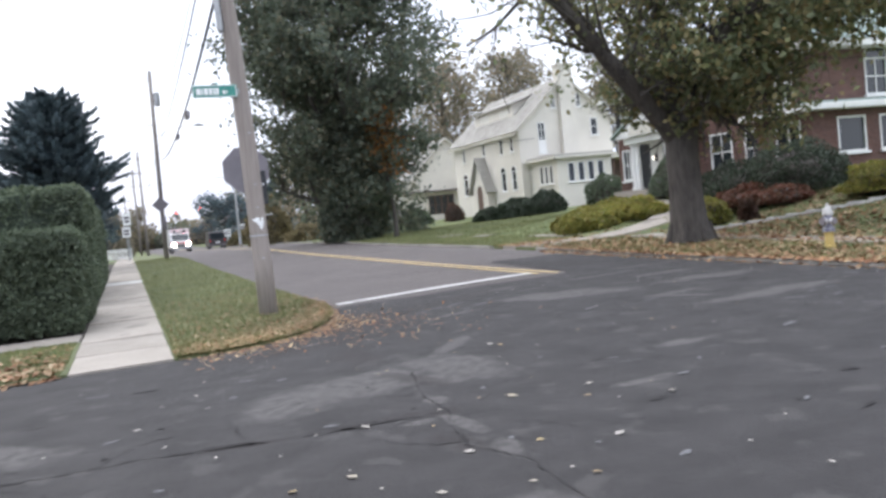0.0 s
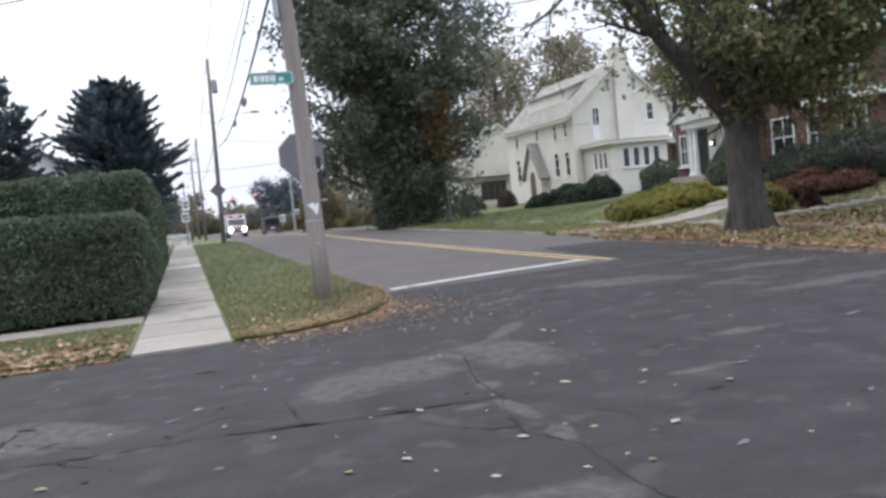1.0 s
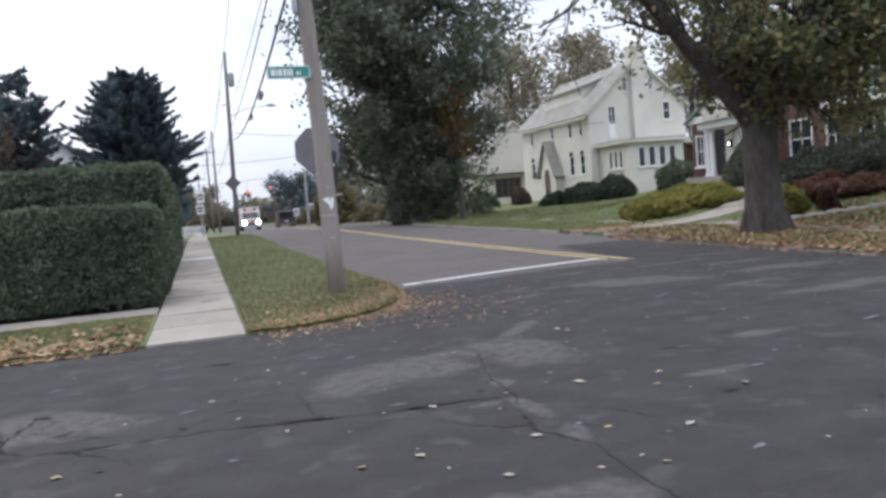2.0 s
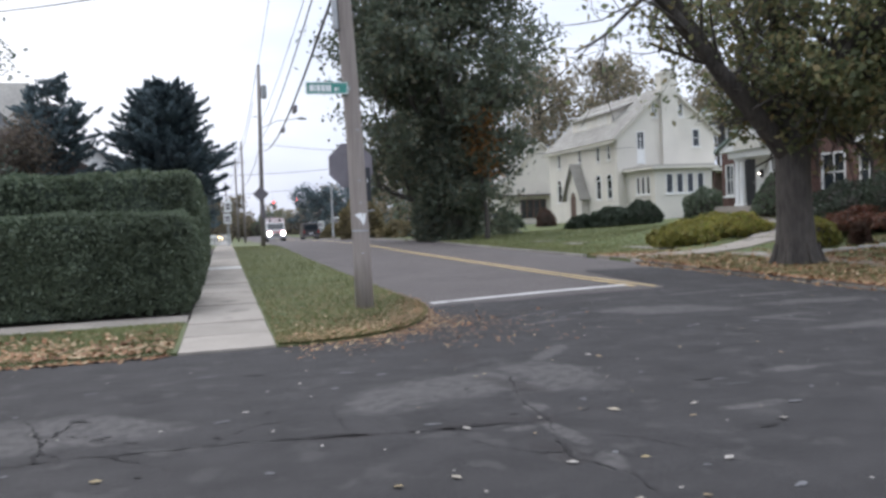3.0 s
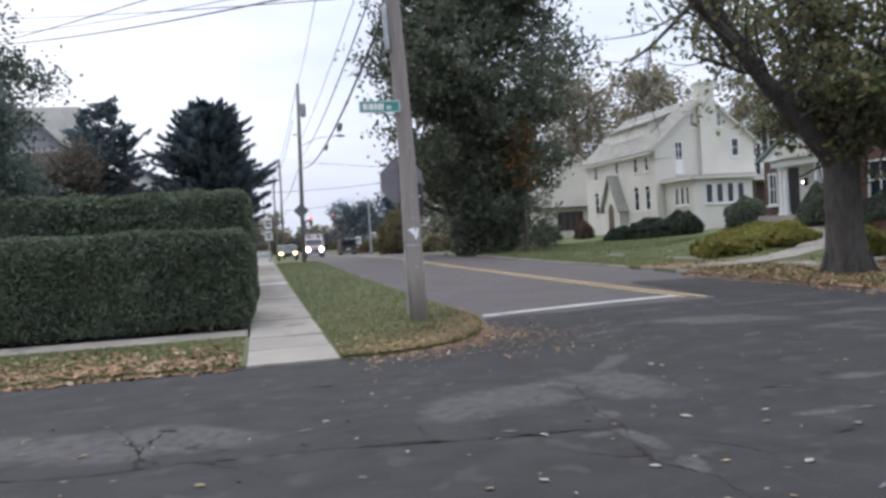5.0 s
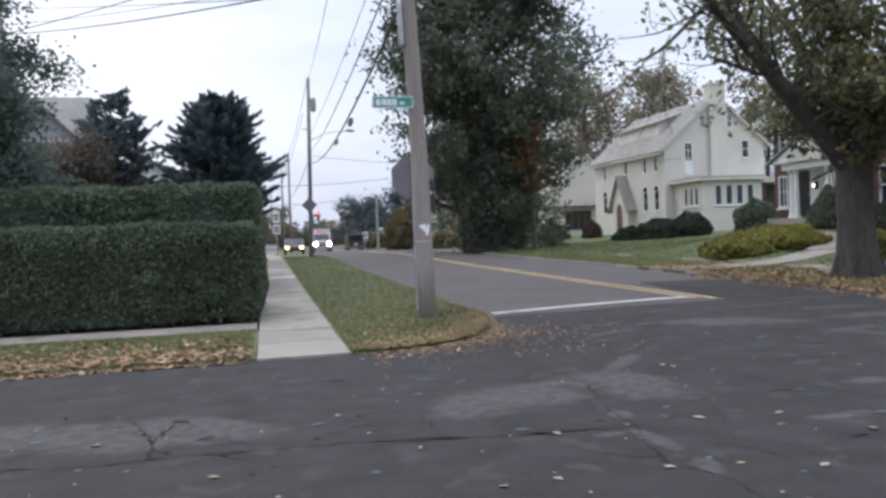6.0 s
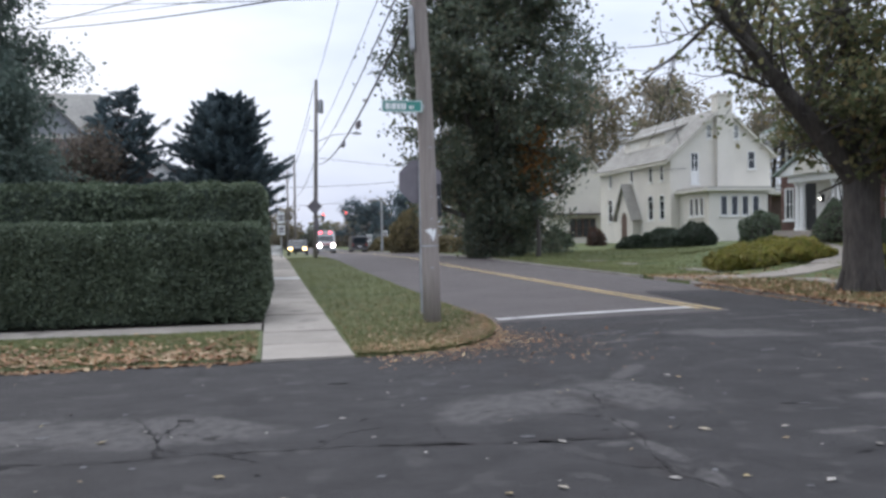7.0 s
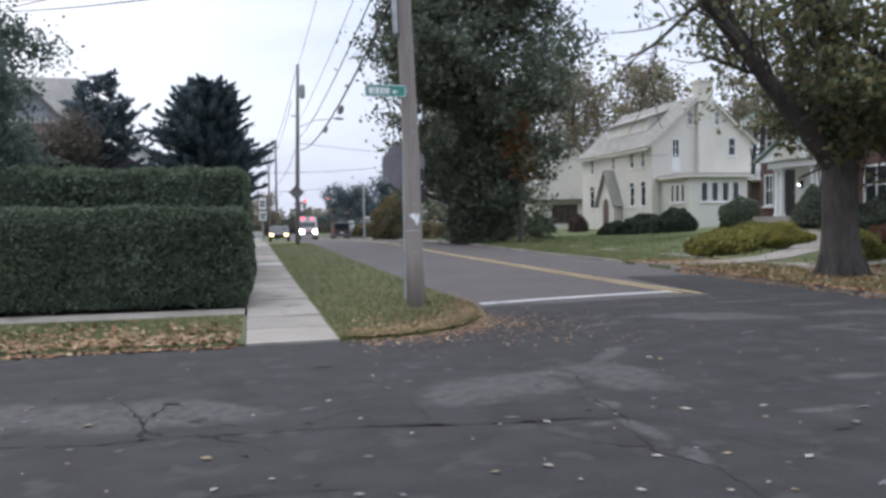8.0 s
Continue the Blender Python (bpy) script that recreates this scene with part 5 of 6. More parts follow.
def pale_house():
    b = thing("pale_neighbour_house", (29, 78, 0.9), 0, "pale stucco house with slate roof behind the street tree", "house")
    win = [(30.4, 33.3, 1.2, 3.2)]
    wpart("front_wall", wall_cells(bmesh.new(), "y", 78, 0.3, 28.2, 37.5, 0.4, 4.4, win), STUCCO, b)
    for k in range(4):
        window(b, "y", 78, 30.4 + k * 0.725, 31.125 + k * 0.725, 1.2, 3.2, 1, 2, BROWN_WOOD, False)
    wpart("street_wall", wall_cells(bmesh.new(), "x", 28.2, 0.3, 78.3, 92, 0.4, 4.4, [(80, 81, 1.5, 3.2), (84, 85, 1.5, 3.2)]), STUCCO, b)
    for y in (80, 84):
        window(b, "x", 28.2, y, y + 1, 1.5, 3.2)
    bm = bmesh.new()
    prism(bm, [(28.2, 4.4), (37.5, 4.4), (32.8, 9.0)], "y", 78.02, 78.3)
    wpart("gable", bm, STUCCO, b)
    wpart("rear_wall", boxm(37.2, 37.5, 78.3, 92, 0.4, 4.4), STUCCO, b)
    wpart("end_wall", boxm(28.5, 37.2, 91.7, 92, 0.4, 4.4), STUCCO, b)
    gable_roof(b, 28.2, 37.5, 32.8, 78, 92, 4.4, 4.4, 9.0, SLATE, 18, 0.5, 0.14, CREAM_TRIM, 6)
    bm = bmesh.new()
    prism(bm, [(27.6, 3.55), (38.0, 3.55), (38.0, 3.7), (27.6, 3.7)], "y", 77.3, 77.99)
    wpart("pent_roof", bm, BROWN_ROOF, b)


pale_house()


def left_houses():
    b = thing("grey_gabled_house", (-11, 40, 0.1), 0, "grey sided house with steep gable behind the hedge", "house")
    ws = [(-11.3, -10.3, 4.9, 6.2)]
    wpart("front_wall", wall_cells(bmesh.new(), "y", 40, 0.25, -14.0, -8.3, 0.0, 6.4, ws), GREY_SIDING, b)
    window(b, "y", 40, *ws[0])
    bm = bmesh.new()
    prism(bm, [(-11.2, 6.4), (-8.35, 6.4), (-9.75, 7.95)], "y", 39.7, 39.95)
    wpart("gable", bm, GREY_SIDING, b, "grey sided front gable")
    bm = bmesh.new()
    prism(bm, [(39.5, 6.15), (39.5, 6.3), (41.35, 8.75), (43.2, 6.3), (43.2, 6.15), (41.35, 8.58)], "x", -14.3, -8.0)
    wpart("roof", bm, SLATE, b, "grey shingle roof")
    for side in (-1, 1):
        bm = bmesh.new()
        prism(bm, [(-9.75, 8.0), (-9.75, 8.14), (-9.75 + side * 1.7, 6.28), (-9.75 + side * 1.7, 6.14)], "y", 39.45, 41.0)
        wpart("gable_roof", bm, SLATE, b)
    for x in (-13.98, -8.56):
        bm = bmesh.new()
        prism(bm, [(39.98, 6.4), (42.72, 6.4), (41.35, 8.5)], "x", x, x + 0.24)
        wpart("side_gable", bm, GREY_SIDING, b)
    for k in range(20):
        wpart("siding_board", boxm(-13.98, -11.4, 39.97, 39.998, 0.3 + k * 0.3, 0.585 + k * 0.3), GREY_SIDING, b)
    wpart("side_wall", boxm(-8.55, -8.3, 40.25, 42.7, 0, 6.4), GREY_SIDING, b)
    wpart("rear_wall", boxm(-14, -8.55, 42.45, 42.7, 0, 6.4), GREY_SIDING, b)
    wpart("far_side_wall", boxm(-14, -13.75, 40.25, 42.45, 0, 6.4), GREY_SIDING, b)
    b = thing("brown_roofed_house", (-8, 36, 0.1), 0, "low house with brown shingle roof behind the hedge", "house")
    wpart("front_wall", boxm(-11.8, -4.9, 36, 36.25, 0, 4.2), GREY_SIDING, b)
    wpart("side_wall", boxm(-5.15, -4.9, 36.25, 39.3, 0, 4.2), GREY_SIDING, b)
    bm = bmesh.new()
    v = [bm.verts.new(p) for p in [(-12.2, 35.5, 4.1), (-4.4, 35.5, 4.1), (-4.4, 39.5, 4.1), (-12.2, 39.5, 4.1), (-7.6, 37.4, 6.1), (-9.6, 37.4, 6.1)]]
    for f in [(0, 1, 4, 5), (1, 2, 4), (2, 3, 5, 4), (3, 0, 5), (3, 2, 1, 0)]:
        bm.faces.new([v[i] for i in f])
    bmesh.ops.recalc_face_normals(bm, faces=bm.faces)
    wpart("roof", bm, BROWN_ROOF, b)
    b = thing("white_gabled_house", (-6, 52, 0.1), 0, "small white gabled house behind the spruces", "house")
    bm = bmesh.new()
    prism(bm, [(-9.4, 0), (-4.9, 0), (-4.9, 5.0), (-7.2, 6.9), (-9.4, 5.0)], "y", 52, 58)
    wpart("walls", bm, WHITE_PAINT, b)
    for s in (-1, 1):
        bm = bmesh.new()
        prism(bm, [(-7.2, 6.92), (-7.2, 7.08), (-7.2 + s * 2.75, 4.78), (-7.2 + s * 2.75, 4.64)], "y", 51.6, 58.3)
        wpart("roof", bm, BROWN_ROOF, b)


left_houses()


# ---- poles, signs and wires ----
def bars(parent, spans, z0, z1, y, mat, name="letter_bar"):
    for a, c in spans:
        part(name, boxm(a, c, y - 0.004, y, z0, z1), mat, parent)


def near_pole():
    p = thing("utility_pole", (2.84, 14.3, 0.03), 0, "leaning weathered grey wooden utility pole with torn paper", "utility pole")
    axis = [(0, 0, -0.3), (-0.02, 0, 1.0), (-0.05, 0, 2.9), (-0.12, 0, 4.9), (-0.19, 0, 6.4), (-0.33, 0, 10.2)]
    shaft = part("shaft", tube(bmesh.new(), axis, [0.165, 0.16, 0.15, 0.14, 0.135, 0.12], 20), POLE_WOOD, p, smooth=True)
    bm = tube(bmesh.new(), [(-0.30, -0.06, 4.95), (-0.305, -0.06, 5.0), (-0.33, -0.06, 5.75), (-0.33, -0.06, 5.8)], [0.02, 0.055, 0.055, 0.03], 12)
    part("cable_splice_case", bm, GALV, p, "grey cylindrical cable case")
    part("case_bracket", tube(bmesh.new(), [(-0.32, -0.06, 5.5), (-0.12, 0, 5.5)], [0.015, 0.015], 6), GALV, p)
    part("riser_conduit", tube(bmesh.new(), [(0.12, 0.10, 0.0), (0.10, 0.09, 1.6), (0.09, 0.09, 2.75)], [0.02, 0.02, 0.02], 8), DARK_DOOR, p, "dark conduit up the pole")
    bx = part("meter_box", boxm(0.10, 0.20, 0.0, 0.09, 1.95, 2.55, 0.012), DARK_DOOR, p, "narrow dark box on the pole")
    part("box_latch", boxm(0.13, 0.15, -0.012, -0.001, 2.28, 2.33), SIGN_WHITE, bx)
    part("foot_peg", tube(bmesh.new(), [(0.1, 0, 1.76), (0.25, 0, 1.77)], [0.012, 0.012], 6), GALV, p)
    bm = bmesh.new()
    pts = [(-0.11, 1.70), (-0.02, 1.73), (0.09, 1.72), (0.075, 1.58), (0.03, 1.50), (-0.01, 1.60), (-0.07, 1.66)]
    front = []
    for x, z in pts:
        front.append(bm.verts.new((x - 0.03, -math.sqrt(max(0.0, 0.158 ** 2 - x * x)) - 0.006, z)))
    bm.faces.new(front)
    r = bmesh.ops.extrude_face_region(bm, geom=bm.faces[:])
    bmesh.ops.translate(bm, verts=[g for g in r["geom"] if isinstance(g, bmesh.types.BMVert)], vec=(0, 0.003, 0))
    part("paper_notice", bm, SIGN_WHITE, p, "torn white paper notice")
    bm = tube(bmesh.new(), [(-0.03, 0, 1.40), (-0.03, 0, 1.425)], [0.163, 0.163], 20)
    part("metal_band", bm, GALV, p)
    for z, y in ((1.0, -0.158), (1.9, -0.154), (2.3, -0.152), (3.2, -0.148)):
        part("staple", boxm(-0.05, 0.0, y - 0.006, y + 0.01, z, z + 0.02), GALV, p)
    # street name blade on a bracket
    blade = part("street_name_blade", boxm(-0.90, -0.155, -0.15, -0.142, 3.84, 4.06, 0.003), SIGN_GREEN, p, "green street name blade with white border")
    for a, c, d, e in [(-0.89, -0.165, 4.04, 4.052), (-0.89, -0.165, 3.848, 3.86), (-0.89, -0.878, 3.86, 4.04), (-0.177, -0.165, 3.86, 4.04)]:
        part("border_bar", boxm(a, c, -0.156, -0.1505, d, e), SIGN_WHITE, blade)
    bars(blade, [(-0.84, -0.765), (-0.75, -0.725), (-0.71, -0.645), (-0.63, -0.57), (-0.555, -0.515), (-0.505, -0.46)], 3.89, 4.005, -0.151, SIGN_WHITE)
    bars(blade, [(-0.40, -0.355), (-0.34, -0.32)], 3.90, 3.96, -0.151, SIGN_WHITE)
    part("blade_bracket", boxm(-0.24, -0.08, -0.14, -0.06, 3.9, 4.0, 0.01), GALV, p)
    part("bracket_finial", boxm(-0.50, -0.47, -0.15, -0.142, 4.06, 4.10), SIGN_GREEN, p)
    # cross arm above
    part("cross_arm", boxm(-1.5, 0.9, -0.2, -0.09, 9.3, 9.42, 0.01), FAR_POLE, p)
    for x in (-1.35, -0.75, 0.6):
        part("insulator", tube(bmesh.new(), [(x, -0.145, 9.42), (x, -0.145, 9.5), (x, -0.145, 9.6)], [0.03, 0.05, 0.03], 8), SIGN_BACK, p)


near_pole()


def stop_sign():
    s = thing("stop_sign", (2.93, 15.75, 0.04), 0, "red stop sign on a steel post, seen from its grey back", "road sign")
    bm = bmesh.new()
    box(bm, -0.035, 0.035, 0.0, 0.012, -0.2, 3.1)
    box(bm, -0.035, -0.023, 0.012, 0.045, -0.2, 3.1)
    box(bm, 0.023, 0.035, 0.012, 0.045, -0.2, 3.1)
    part("post", bm, GALV, s, "galvanised channel post")

    def octagon(r):
        return [(r * math.cos(math.pi / 8 + k * math.pi / 4), 2.69 + r * math.sin(math.pi / 8 + k * math.pi / 4)) for k in range(8)]
    part("sign_plate", prism(bmesh.new(), octagon(0.47), "y", 0.05, 0.053), SIGN_BACK, s, "dull grey metal back")
    f = part("sign_face", prism(bmesh.new(), octagon(0.47), "y", 0.0535, 0.056), SIGN_WHITE, s, "white rim of the face")
    part("red_field", prism(bmesh.new(), octagon(0.445), "y", 0.0562, 0.058), SIGN_RED, f)
    cu = bpy.data.curves.new("lettering", "FONT")
    cu.body, cu.align_x, cu.align_y, cu.size, cu.extrude = "STOP", "CENTER", "CENTER", 0.36, 0.001
    o = new("lettering", cu)
    dg = bpy.context.evaluated_depsgraph_get()
    me = bpy.data.meshes.new_from_object(o.evaluated_get(dg))
    bpy.data.objects.remove(o)
    me.materials.clear()
    me.materials.append(SIGN_WHITE)
    o = new("lettering", me)
    o.parent = f
    o.matrix_basis = pose(0, 0.0605, 2.69, 90, 0, 180)
    for z in (2.45, 2.93):
        part("bolt", tube(bmesh.new(), [(0, -0.012, z), (0, 0.05, z)], [0.012, 0.012], 8), GALV, s)


stop_sign()


def far_pole(x, y, h, lean, label, arm=True, can=False, diamond=False, lamp=False, arm_z=None, r=0.16):
    p = thing("utility_pole", (x, y, street(y)), 0, label, "utility pole", "utility poles along the street")
    top = lean * h
    part("shaft", tube(bmesh.new(), [(0, 0, -0.3), (top * 0.5, 0, h * 0.5), (top, 0, h)], [r, r * 0.88, r * 0.7], 14), FAR_POLE, p, smooth=True)
    if arm:
        z = arm_z or h - 1.4
        a = part("cross_arm", boxm(top - 1.2, top + 1.2, -0.16, -0.05, z, z + 0.12, 0.01), FAR_POLE, p)
        for k in (-1.1, -0.5, 0.5, 1.1):
            part("insulator", tube(bmesh.new(), [(top + k, -0.1, z + 0.12), (top + k, -0.1, z + 0.2), (top + k, -0.1, z + 0.3)], [0.03, 0.05, 0.03], 8), SIGN_BACK, a)
    if can:
        part("transformer", tube(bmesh.new(), [(top * 0.85 + 0.33, 0, h - 2.4), (top * 0.85 + 0.33, 0, h - 2.3), (top * 0.85 + 0.33, 0, h - 1.5), (top * 0.85 + 0.33, 0, h - 1.4)], [0.14, 0.2, 0.2, 0.1], 14), GALV, p, "grey transformer can")
        part("fuse_arm", boxm(top * 0.8 - 0.5, top * 0.8, -0.04, 0.04, h - 3.7, h - 3.62), GALV, p)
    if diamond:
        part("warning_plate", prism(bmesh.new(), [(-0.55, 3.72), (0, 3.17), (0.55, 3.72), (0, 4.27)], "y", -0.2, -0.185), SIGN_BACK, p, "back of a diamond road sign")
        part("small_box", boxm(-0.02, 0.26, -0.3, -0.16, 2.0, 2.9, 0.02), SIGN_BACK, p)
    if lamp:
        arm_bm = tube(bmesh.new(), [(0.1, 0, 8.3), (1.4, 0, 8.9), (2.9, 0, 9.05)], [0.035, 0.03, 0.03], 8)
        part("lamp_arm", arm_bm, GALV, p, "thin curved lamp arm")
        part("lamp_head", tube(bmesh.new(), [(2.8, 0, 9.05), (3.1, 0, 9.06), (3.5, 0, 9.02)], [0.05, 0.12, 0.05], 10), GALV, p)
    return p


far_pole(3.1, 58, 12.85, 0.022, "grey wooden utility pole with transformer and lamp arm", arm=False, can=True, diamond=True, lamp=True)
far_pole(2.9, 98, 12.0, 0.006, "distant wooden utility pole", arm=False, r=0.15)
far_pole(2.4, 112, 11.4, 0.0, "distant wooden utility pole with cross arm", arm=True, arm_z=10.7, r=0.15)
far_pole(1.2, 150, 10.5, 0.0, "distant wooden utility pole with cross arm", arm=True, r=0.15)


def wire(name, a, b, sag, r, label, n=24):
    a, b = Vector(a), Vector(b)
    pts = [a.lerp(b, i / n) - Vector((0, 0, sag * 4 * (i / n) * (1 - i / n))) for i in range(n + 1)]
    o = part(name, tube(bmesh.new(), pts, [r] * (n + 1), 6), CABLE, None, label)
    return tagged(o, category="cable")


main_cable = wire("telephone_cable", (2.60, 14.3, 5.88), (3.45, 57.9, 6.9), 0.75, 0.028, "thick black telephone cable along the street")
wire("telephone_cable", (2.40, 14.3, 6.3), (3.2, 57.9, 7.6), 0.5, 0.016, "thin black telephone cable along the street")
wire("power_line", (2.12, 14.2, 9.62), (3.2, 57.9, 12.4), 0.5, 0.013, "thin power line along the street")
wire("power_line", (3.42, 14.2, 9.62), (3.4, 57.9, 9.0), 0.4, 0.013, "thin power line along the street")
for x0, z0, x1, z1 in ((3.12, 6.95, 2.95, 6.4), (3.2, 12.4, 2.95, 11.5), (2.9, 10.4, 2.7, 9.9)):
    wire("street_wire", (x0, 58.1, z0), (x1, 97.9, z1), 0.5, 0.022, "black cable sagging between distant poles")
    wire("street_wire", (x1, 98.1, z1), (2.0, 149.8, z1 - 1.2), 0.6, 0.025, "black cable sagging between distant poles")
wire("service_drop", (2.5, 14.25, 7.35), (-8.96, 30, 8.86), 0.12, 0.014, "black service cable crossing to the houses")
wire("service_drop", (2.52, 14.25, 6.35), (-11.94, 40, 11.38), 0.25, 0.018, "black service cable crossing to the houses")
wire("service_drop", (2.52, 14.25, 6.5), (-11.94, 40, 11.8), 0.2, 0.010, "thin service cable crossing to the houses")
wire("service_drop", (2.52, 14.25, 6.02), (-11.9, 40, 12.57), 0.10, 0.010, "thin service cable crossing to the houses")
wire("house_wire", (3.1, 58, 7.4), (32.0, 56.9, 6.6), 0.7, 0.014, "thin cable from the pole to the white house")
for bx, bz, by in ((2.83, 5.55, 26.0), (2.97, 5.72, 33.0)):
    part("splice_box", boxm(bx - 0.07, bx + 0.05, by - 0.35, by + 0.35, bz - 0.36, bz - 0.16, 0.02), SIGN_BACK, main_cable, "dark splice box on the cable")
span = wire("signal_span_wire", (-2.5, 124, 6.4), (16.5, 124, 7.4), 0.25, 0.03, "cable across the street carrying signals")
span2 = wire("signal_span_wire", (-2.5, 112, 8.7), (17, 110, 9.2), 0.3, 0.03, "cable across the street")


def traffic_signal(x, y, z):
    t = thing("traffic_signal", (x, y, z), 0, "hanging traffic signal showing red", "traffic signal", "traffic signals over the street")
    part("housing", boxm(-0.18, 0.18, -0.1, 0.12, -0.55, 0.55, 0.03), DARK_DOOR, t)
    part("hanger", tube(bmesh.new(), [(0, 0, 0.54), (0, 0, 1.6)], [0.025, 0.025], 6), GALV, t)
    for k, m in ((0.34, glow("red_signal", (1.0, 0.06, 0.04), 5)), (0.0, SIGN_BACK), (-0.34, SIGN_BACK)):
        ln = part("lens", tube(bmesh.new(), [(0, -0.099, k), (0, -0.125, k)], [0.13, 0.12], 14), m, t)
        bm = bmesh.new()
        tube(bm, [(0, -0.1, k), (0, -0.26, k)], [0.15, 0.15], 14, cap=False)
        bmesh.ops.delete(bm, geom=[f for f in bm.faces if f.calc_center_median().z < k - 0.04], context="FACES")
        part("visor", bm, DARK_DOOR, ln)


traffic_signal(8.0, 124, 4.75)
traffic_signal(11.5, 124, 5.05)

lp = thing("lamp_post", (11.7, 85, street(85)), 0, "slim pale grey metal post beside the street", "lamp post")
part("shaft", tube(bmesh.new(), [(0, 0, 0), (0, 0, 3), (0, 0, 6.0)], [0.14, 0.12, 0.1], 12), GALV, lp)
part("base", tube(bmesh.new(), [(0, 0, 0), (0, 0, 0.35)], [0.26, 0.2], 12), CONCRETE, lp)
part("cap", tube(bmesh.new(), [(0, 0, 6.0), (0, 0, 6.12)], [0.13, 0.04], 12), GALV, lp)


def board(x, y, z, w, h, post, label, mat=None):
    t = thing("road_sign", (x, y, street(y)), 0, label, "road sign")
    part("post", tube(bmesh.new(), [(0, 0, 0), (0, 0, z + h / 2)], [0.04, 0.04], 8), GALV, t)
    pl = part("plate", boxm(-w / 2, w / 2, -0.06, -0.042, z - h / 2, z + h / 2, 0.004), mat or SIGN_WHITE, t)
    part("text_bar", boxm(-w / 2 + 0.08, w / 2 - 0.08, -0.064, -0.061, z + 0.02, z + h * 0.25), SIGN_BACK, pl)
    part("text_bar", boxm(-w / 2 + 0.1, w / 2 - 0.1, -0.064, -0.061, z - h * 0.28, z - 0.06), SIGN_BACK, pl)


board(0.75, 60, 2.1, 0.55, 0.7, True, "small white notice sign on a post beside the pavement")
board(0.9, 72, 3.4, 0.6, 1.0, True, "tall white sign on a post beside the pavement")
board(13.6, 112, 1.9, 0.8, 1.0, True, "white sign beside the far junction")
board(15.2, 108, 2.3, 0.9, 1.1, True, "white sign beside the far junction")


def white_fence():
    t = thing("picket_fence", (0.3, 76, street(76)), 0, "low white fence across a front garden", "fence")
    part("rail", boxm(-3.0, 0.7, -0.03, 0.03, 0.25, 0.33), WHITE_PAINT, t)
    part("rail", boxm(-3.0, 0.7, -0.03, 0.03, 0.75, 0.83), WHITE_PAINT, t)
    for k in range(18):
        part("picket", boxm(-2.95 + k * 0.21, -2.83 + k * 0.21, -0.055, -0.032, 0.05, 1.0, 0.006), WHITE_PAINT, t)


white_fence()


def hydrant():
    x, y = 13.28, 11.6
    h = thing("fire_hydrant", (x, y, land(x, y)), 0, "old fire hydrant, white cap over yellowed barrel", "fire hydrant")
    base = material("hydrant_yellow", (0.38, 0.27, 0.08), (0.55, 0.42, 0.16), 30, 0.6, 0.2)
    grey = material("hydrant_white", (0.34, 0.34, 0.33), (0.50, 0.49, 0.47), 30, 0.6, 0.2)
    blue = material("hydrant_blue_grey", (0.17, 0.17, 0.23), (0.27, 0.27, 0.34), 30, 0.6, 0.2)
    part("barrel", tube(bmesh.new(), [(0, 0, -0.1), (0, 0, 0.02), (0, 0, 0.06), (0, 0, 0.07), (0, 0, 0.34)], [0.125, 0.125, 0.125, 0.085, 0.08], 18), base, h, "yellow painted barrel")
    part("upper_barrel", tube(bmesh.new(), [(0, 0, 0.34), (0, 0, 0.36), (0, 0, 0.40), (0, 0, 0.41), (0, 0, 0.66)], [0.11, 0.11, 0.11, 0.078, 0.078], 18), blue, h, "faded blue-grey upper barrel")
    b = part("bonnet", tube(bmesh.new(), [(0, 0, 0.66), (0, 0, 0.70), (0, 0, 0.78), (0, 0, 0.83), (0, 0, 0.84)], [0.10, 0.10, 0.075, 0.035, 0.022], 18), grey, h)
    part("operating_nut", tube(bmesh.new(), [(0, 0, 0.83), (0, 0, 0.89)], [0.03, 0.028], 5), grey, b)
    for w, r in (((-1, 0), 0.075), ((0, -1), 0.06), ((0, 1), 0.06)):
        o = part("outlet", tube(bmesh.new(), [(w[0] * 0.07, w[1] * 0.07, 0.54), (w[0] * 0.14, w[1] * 0.14, 0.54)], [r * 0.9, r], 14), grey, h)
        part("outlet_cap", tube(bmesh.new(), [(w[0] * 0.14, w[1] * 0.14, 0.54), (w[0] * 0.165, w[1] * 0.165, 0.54)], [r * 1.15, r], 10), SIGN_BACK, o)
    for k in range(6):
        a = k * math.pi / 3
        part("flange_bolt", tube(bmesh.new(), [(0.1 * math.cos(a), 0.1 * math.sin(a), 0.33), (0.1 * math.cos(a), 0.1 * math.sin(a), 0.43)], [0.014, 0.014], 6), grey, h)


hydrant()

# terrace edge and steps on the lawn in front of the brick house
edge = tagged(new("terrace_edge"), "low stone edging along the terrace path", kind="structure")
for k in range(20):
    x = 16.95 + k * 0.30
    y = 18.75 - k * 0.43
    o = part("edging_stone", boxm(-0.35, 0.35, -0.13, 0.13, -0.2, 0.05, 0.02), CONCRETE_NEW, edge)
    o.matrix_basis = pose(x, y, land(x, y) + 0.02, 0, 0, -56)

